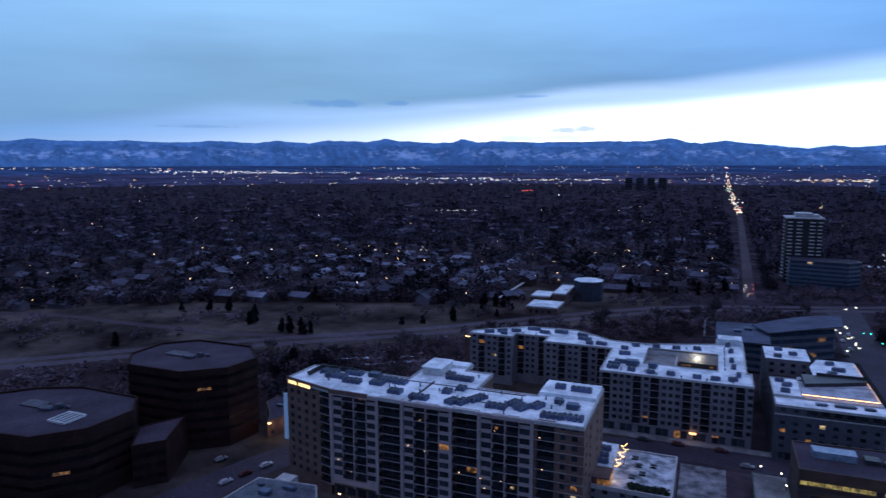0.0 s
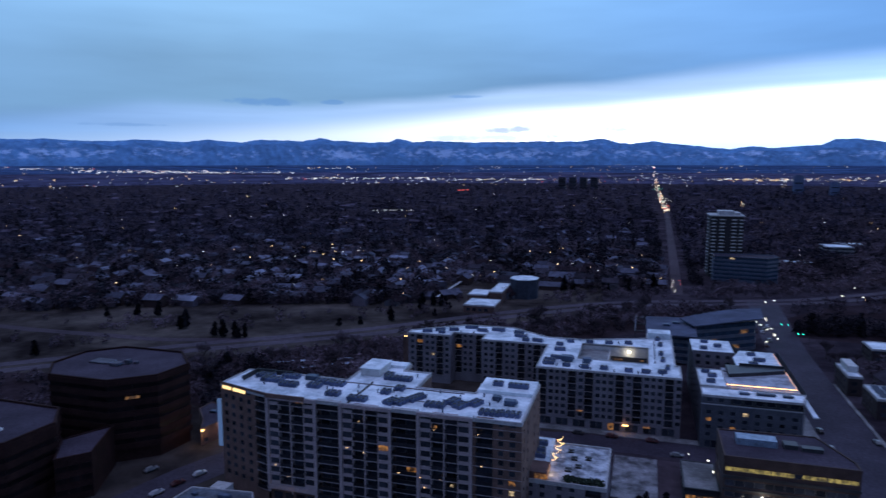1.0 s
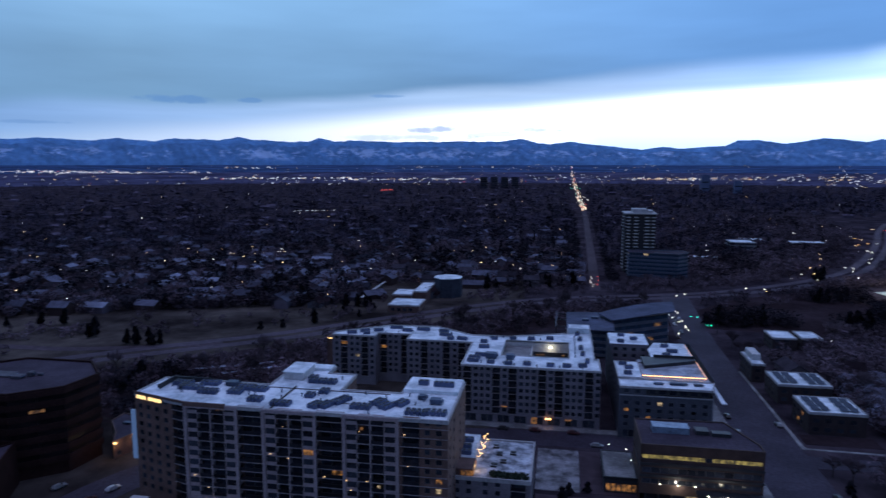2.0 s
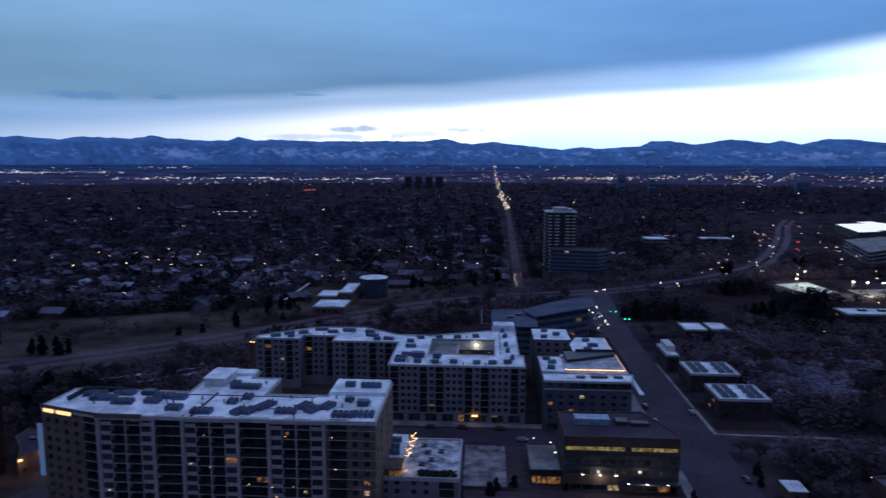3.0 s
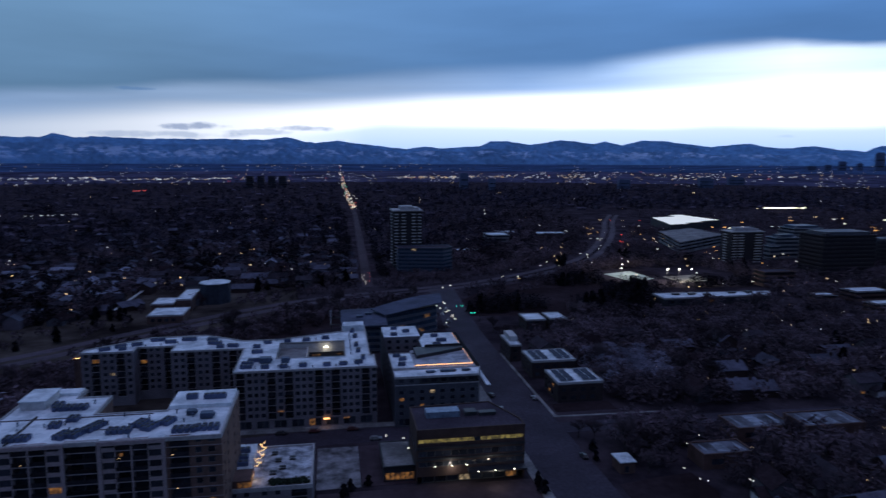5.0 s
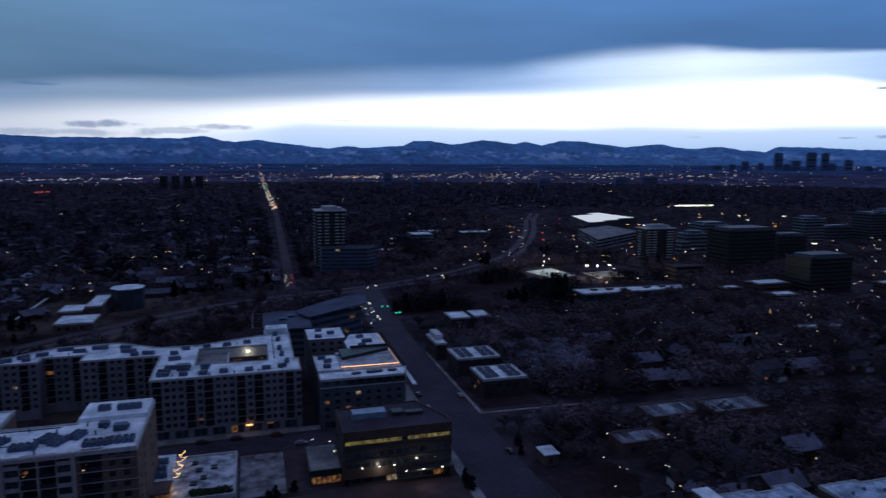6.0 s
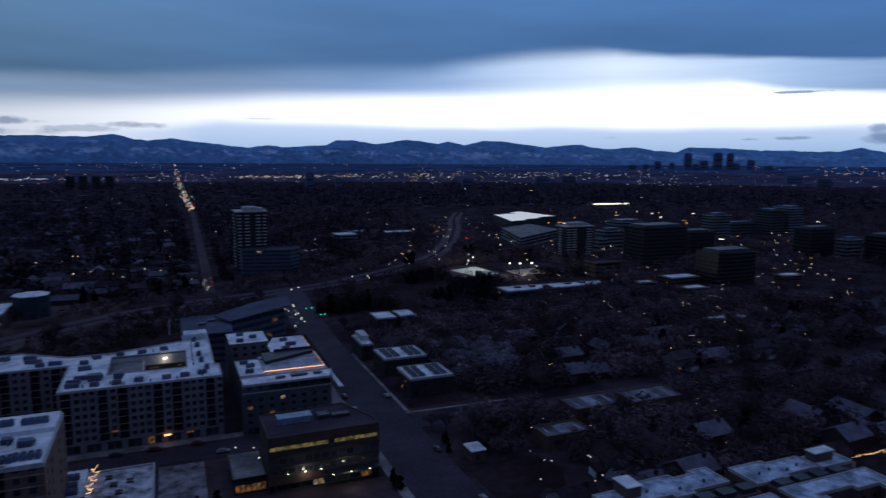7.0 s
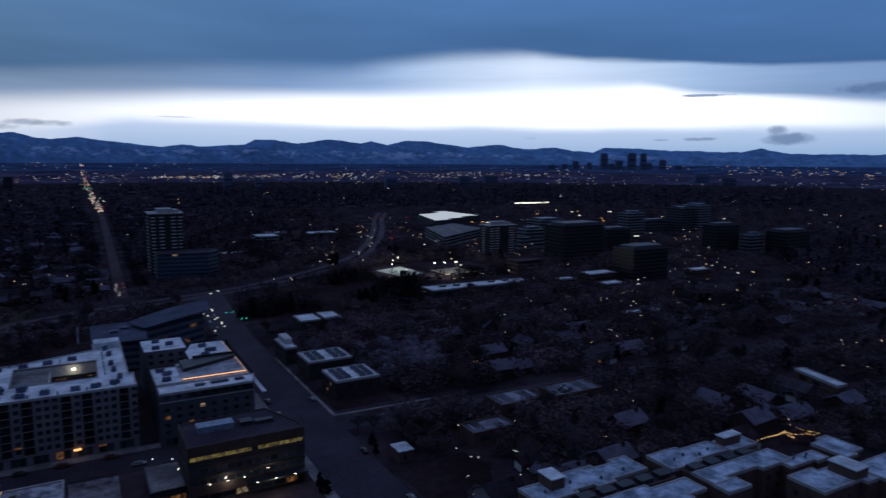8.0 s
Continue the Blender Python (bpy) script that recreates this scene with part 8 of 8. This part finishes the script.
def avenue_lights():
    white, warm, red, green_ = [], [], [], []
    for i in range(110):
        y = 1 / glint.uniform(1 / 4560, 1 / 1350)
        x = 42 + (y - 1250) * 0.0031 + glint.uniform(-5, 5) * (1 + (y - 1200) / 3000)
        s = 1.0 + (y - 1200) / 1900
        spot = (x, y, lie(x, y) + glint.uniform(2, 7), s * glint.uniform(0.8, 2.0), s * glint.uniform(0.6, 1.2))
        p = glint.random()
        (white if p < 0.62 else warm if p < 0.86 else red if p < 0.96 else green_).append(spot)
    for y, n in ((1420, 3), (1500, 2), (1800, 4), (2400, 4)):
        for i in range(n):
            x = 43 + glint.uniform(-14, 14)
            (red if y < 1600 else green_ if y > 2000 else white).append((x, y, 6, 2.0, 1.0))
    for i in range(6):
        white.append((24 + glint.uniform(0, 4), 535 + i * 9.5, 1.0, 0.55, 0.4))
    for i in range(3):
        red.append((30 + glint.uniform(-2, 2), 548 + i * 19, 0.9, 0.5, 0.35))
    sparks("avenue_lights_white", "headlights and street lamps along the avenue", glow_mat("avenue_white", (1.0, 0.88, 0.72), 2.4), white)
    sparks("avenue_lights_warm", "warm street lamps along the avenue", glow_mat("avenue_warm", (1.0, 0.58, 0.26), 2.0), warm)
    sparks("avenue_lights_red", "tail lights and red signals along the avenue", glow_mat("avenue_red", (1.0, 0.08, 0.06), 1.6), red)
    sparks("avenue_lights_green", "green signals along the avenue", glow_mat("avenue_green", (0.08, 1.0, 0.62), 1.3), green_)


avenue_lights()


def suburb_lights():
    white, warm = [], []
    for i in range(230):
        r, deg = 1 / glint.uniform(1 / 2100, 1 / 430), glint.uniform(-58, 2)
        x, y = polar(r, deg)
        if inside(x, y, WEST_SUBURB):
            s = 0.4 + r / 1700
            (white if glint.random() < 0.45 else warm).append((x, y, glint.uniform(2.5, 6.5), s * glint.uniform(0.45, 1.2), s * 0.5))
    for i in range(80):
        r, deg = 1 / glint.uniform(1 / 760, 1 / 430), glint.uniform(-46, 1)
        x, y = polar(r, deg)
        if inside(x, y, WEST_SUBURB):
            (white if glint.random() < 0.4 else warm).append((x, y, glint.uniform(5.5, 9.0), glint.uniform(0.4, 1.1), 0.42))
    for i in range(190):
        x, y = glint.uniform(100, 520), glint.uniform(145, 420)
        if inside(x, y, EAST_A) or inside(x, y, EAST_B):
            r = math.hypot(x, y)
            tone = white if glint.random() < 0.35 else warm
            for j in range(glint.choice((1, 1, 1, 2, 2, 3))):
                tone.append((x + glint.uniform(-4, 4), y + glint.uniform(-2, 2), glint.uniform(2.0, 5.0), 0.18 + r / 2200 * glint.uniform(0.5, 1.3), 0.10 + r / 3400))
    for i in range(130):
        r, deg = 1 / glint.uniform(1 / 1300, 1 / 520), glint.uniform(14, 68)
        x, y = polar(r, deg)
        (white if glint.random() < 0.5 else warm).append((x, y, glint.uniform(3, 9), glint.uniform(0.4, 1.4) * r / 800, 0.42 * r / 800))
    for i in range(90):
        r, deg = 1 / glint.uniform(1 / 2300, 1 / 700), glint.uniform(2, 66)
        x, y = polar(r, deg)
        (white if glint.random() < 0.6 else warm).append((x, y, glint.uniform(3, 9), glint.uniform(0.4, 1.8) * r / 1000, 0.5 * r / 1000))
    sparks("porch_lights_white", "white porch and street lights among houses", glow_mat("porch_white", (1.0, 0.90, 0.76), 3.6), white)
    sparks("porch_lights_warm", "warm porch and street lights among houses", glow_mat("porch_warm", (1.0, 0.60, 0.27), 4.6), warm)


suburb_lights()


def district_lights():
    """Shops, car parks and traffic round the mall."""
    red, orange, white = [], [], []
    for i in range(6):
        t = glint.random()
        a, b = PARKWAY[int(len(PARKWAY) * (0.62 + 0.3 * t))], 0
        red.append((a[0] + glint.uniform(-6, 60), a[1] + glint.uniform(-60, 6), 1.2, 1.2, 0.6))
    for i in range(20):
        x, y = glint.uniform(330, 430), glint.uniform(640, 900)
        (orange if i % 3 else white).append((x, y, glint.uniform(1, 8), glint.uniform(0.8, 1.8), 0.6))
    for i in range(12):
        a = PARKWAY[int(len(PARKWAY) * glint.uniform(0.42, 0.8))]
        white.append((a[0] + glint.uniform(-7, 7), a[1] + glint.uniform(-7, 7), 1.0, 1.0, 0.5))
    for i in range(30):
        x, y = polar(glint.uniform(820, 1250), glint.uniform(30, 52))
        (orange if i % 2 else white).append((x, y, glint.uniform(4, 14), glint.uniform(2, 7), 0.9))
    for i in range(70):
        x, y = polar(glint.uniform(560, 900), glint.uniform(30, 52))
        (orange if i % 5 < 2 else white).append((x, y, glint.uniform(3, 9), glint.uniform(0.5, 1.5), 0.45))
    for i in range(16):
        white.append((852 + 5.4 * i, 1207 - 0.4 * i, 8, 5.6, 2.4))
    for i in range(11):
        white.append((68 + glint.uniform(0, 9), 398 + 6.5 * i + glint.uniform(-2, 2), 0.9, 0.9, 0.32))
    sparks("brake_lights", "red tail lights on the parkway", LAMP_RED, red)
    sparks("shop_lights_amber", "amber shop and car park lights", glow_mat("shop_amber", (1.0, 0.45, 0.12), 2.2), orange)
    sparks("shop_lights_white", "white car park lights and headlights", glow_mat("shop_white", (1.0, 0.92, 0.70), 3.0), white)


district_lights()


def traffic_signal(x, y, reach, label="green traffic signal on a mast arm"):
    th = thing("traffic_light", (x, y, 0), label, "traffic light", "traffic lights")
    bm = bmesh.new()
    bmesh.ops.create_cone(bm, cap_ends=True, segments=8, radius1=0.15, radius2=0.10, depth=6.4, matrix=Matrix.Translation((x, y, 3.2)))
    part("post", bm, RAIL, th)
    part("arm", boxes((min(x, x + reach), max(x, x + reach), y - 0.07, y + 0.07, 6.2, 6.36)), RAIL, th)
    for u in (0.55, 0.95):
        part("signal_head", boxes((x + reach * u - 0.25, x + reach * u + 0.25, y - 0.2, y + 0.06, 5.3, 6.5)), RAIL, th)
        part("green_lens", boxes((x + reach * u - 0.24, x + reach * u + 0.24, y - 0.34, y - 0.2, 5.4, 5.9)), LAMP_GREEN, th, "glowing green lens")


traffic_signal(88, 421, -9)
traffic_signal(90, 400, -6)
for i, (x, y) in enumerate(((69.8, 420), (72, 428), (70.5, 402), (67, 389), (75, 436))):
    ob = copy_thing(CARS[i % 4], pose(x, y, 0.09, 0, 0, -90))
    tagged(ob, "waiting car with headlights on", "car", "cars")
    for dx in (-0.6, 0.6):
        piece("lit_headlight", shared(("lit_headlight",), lambda: boxes((2.2, 2.45, -0.5, 0.5, 0.4, 0.95)), glow_mat("headlight", (1.0, 0.93, 0.78), 9.0)), None, ob, Matrix.Translation((0, dx, 0)))
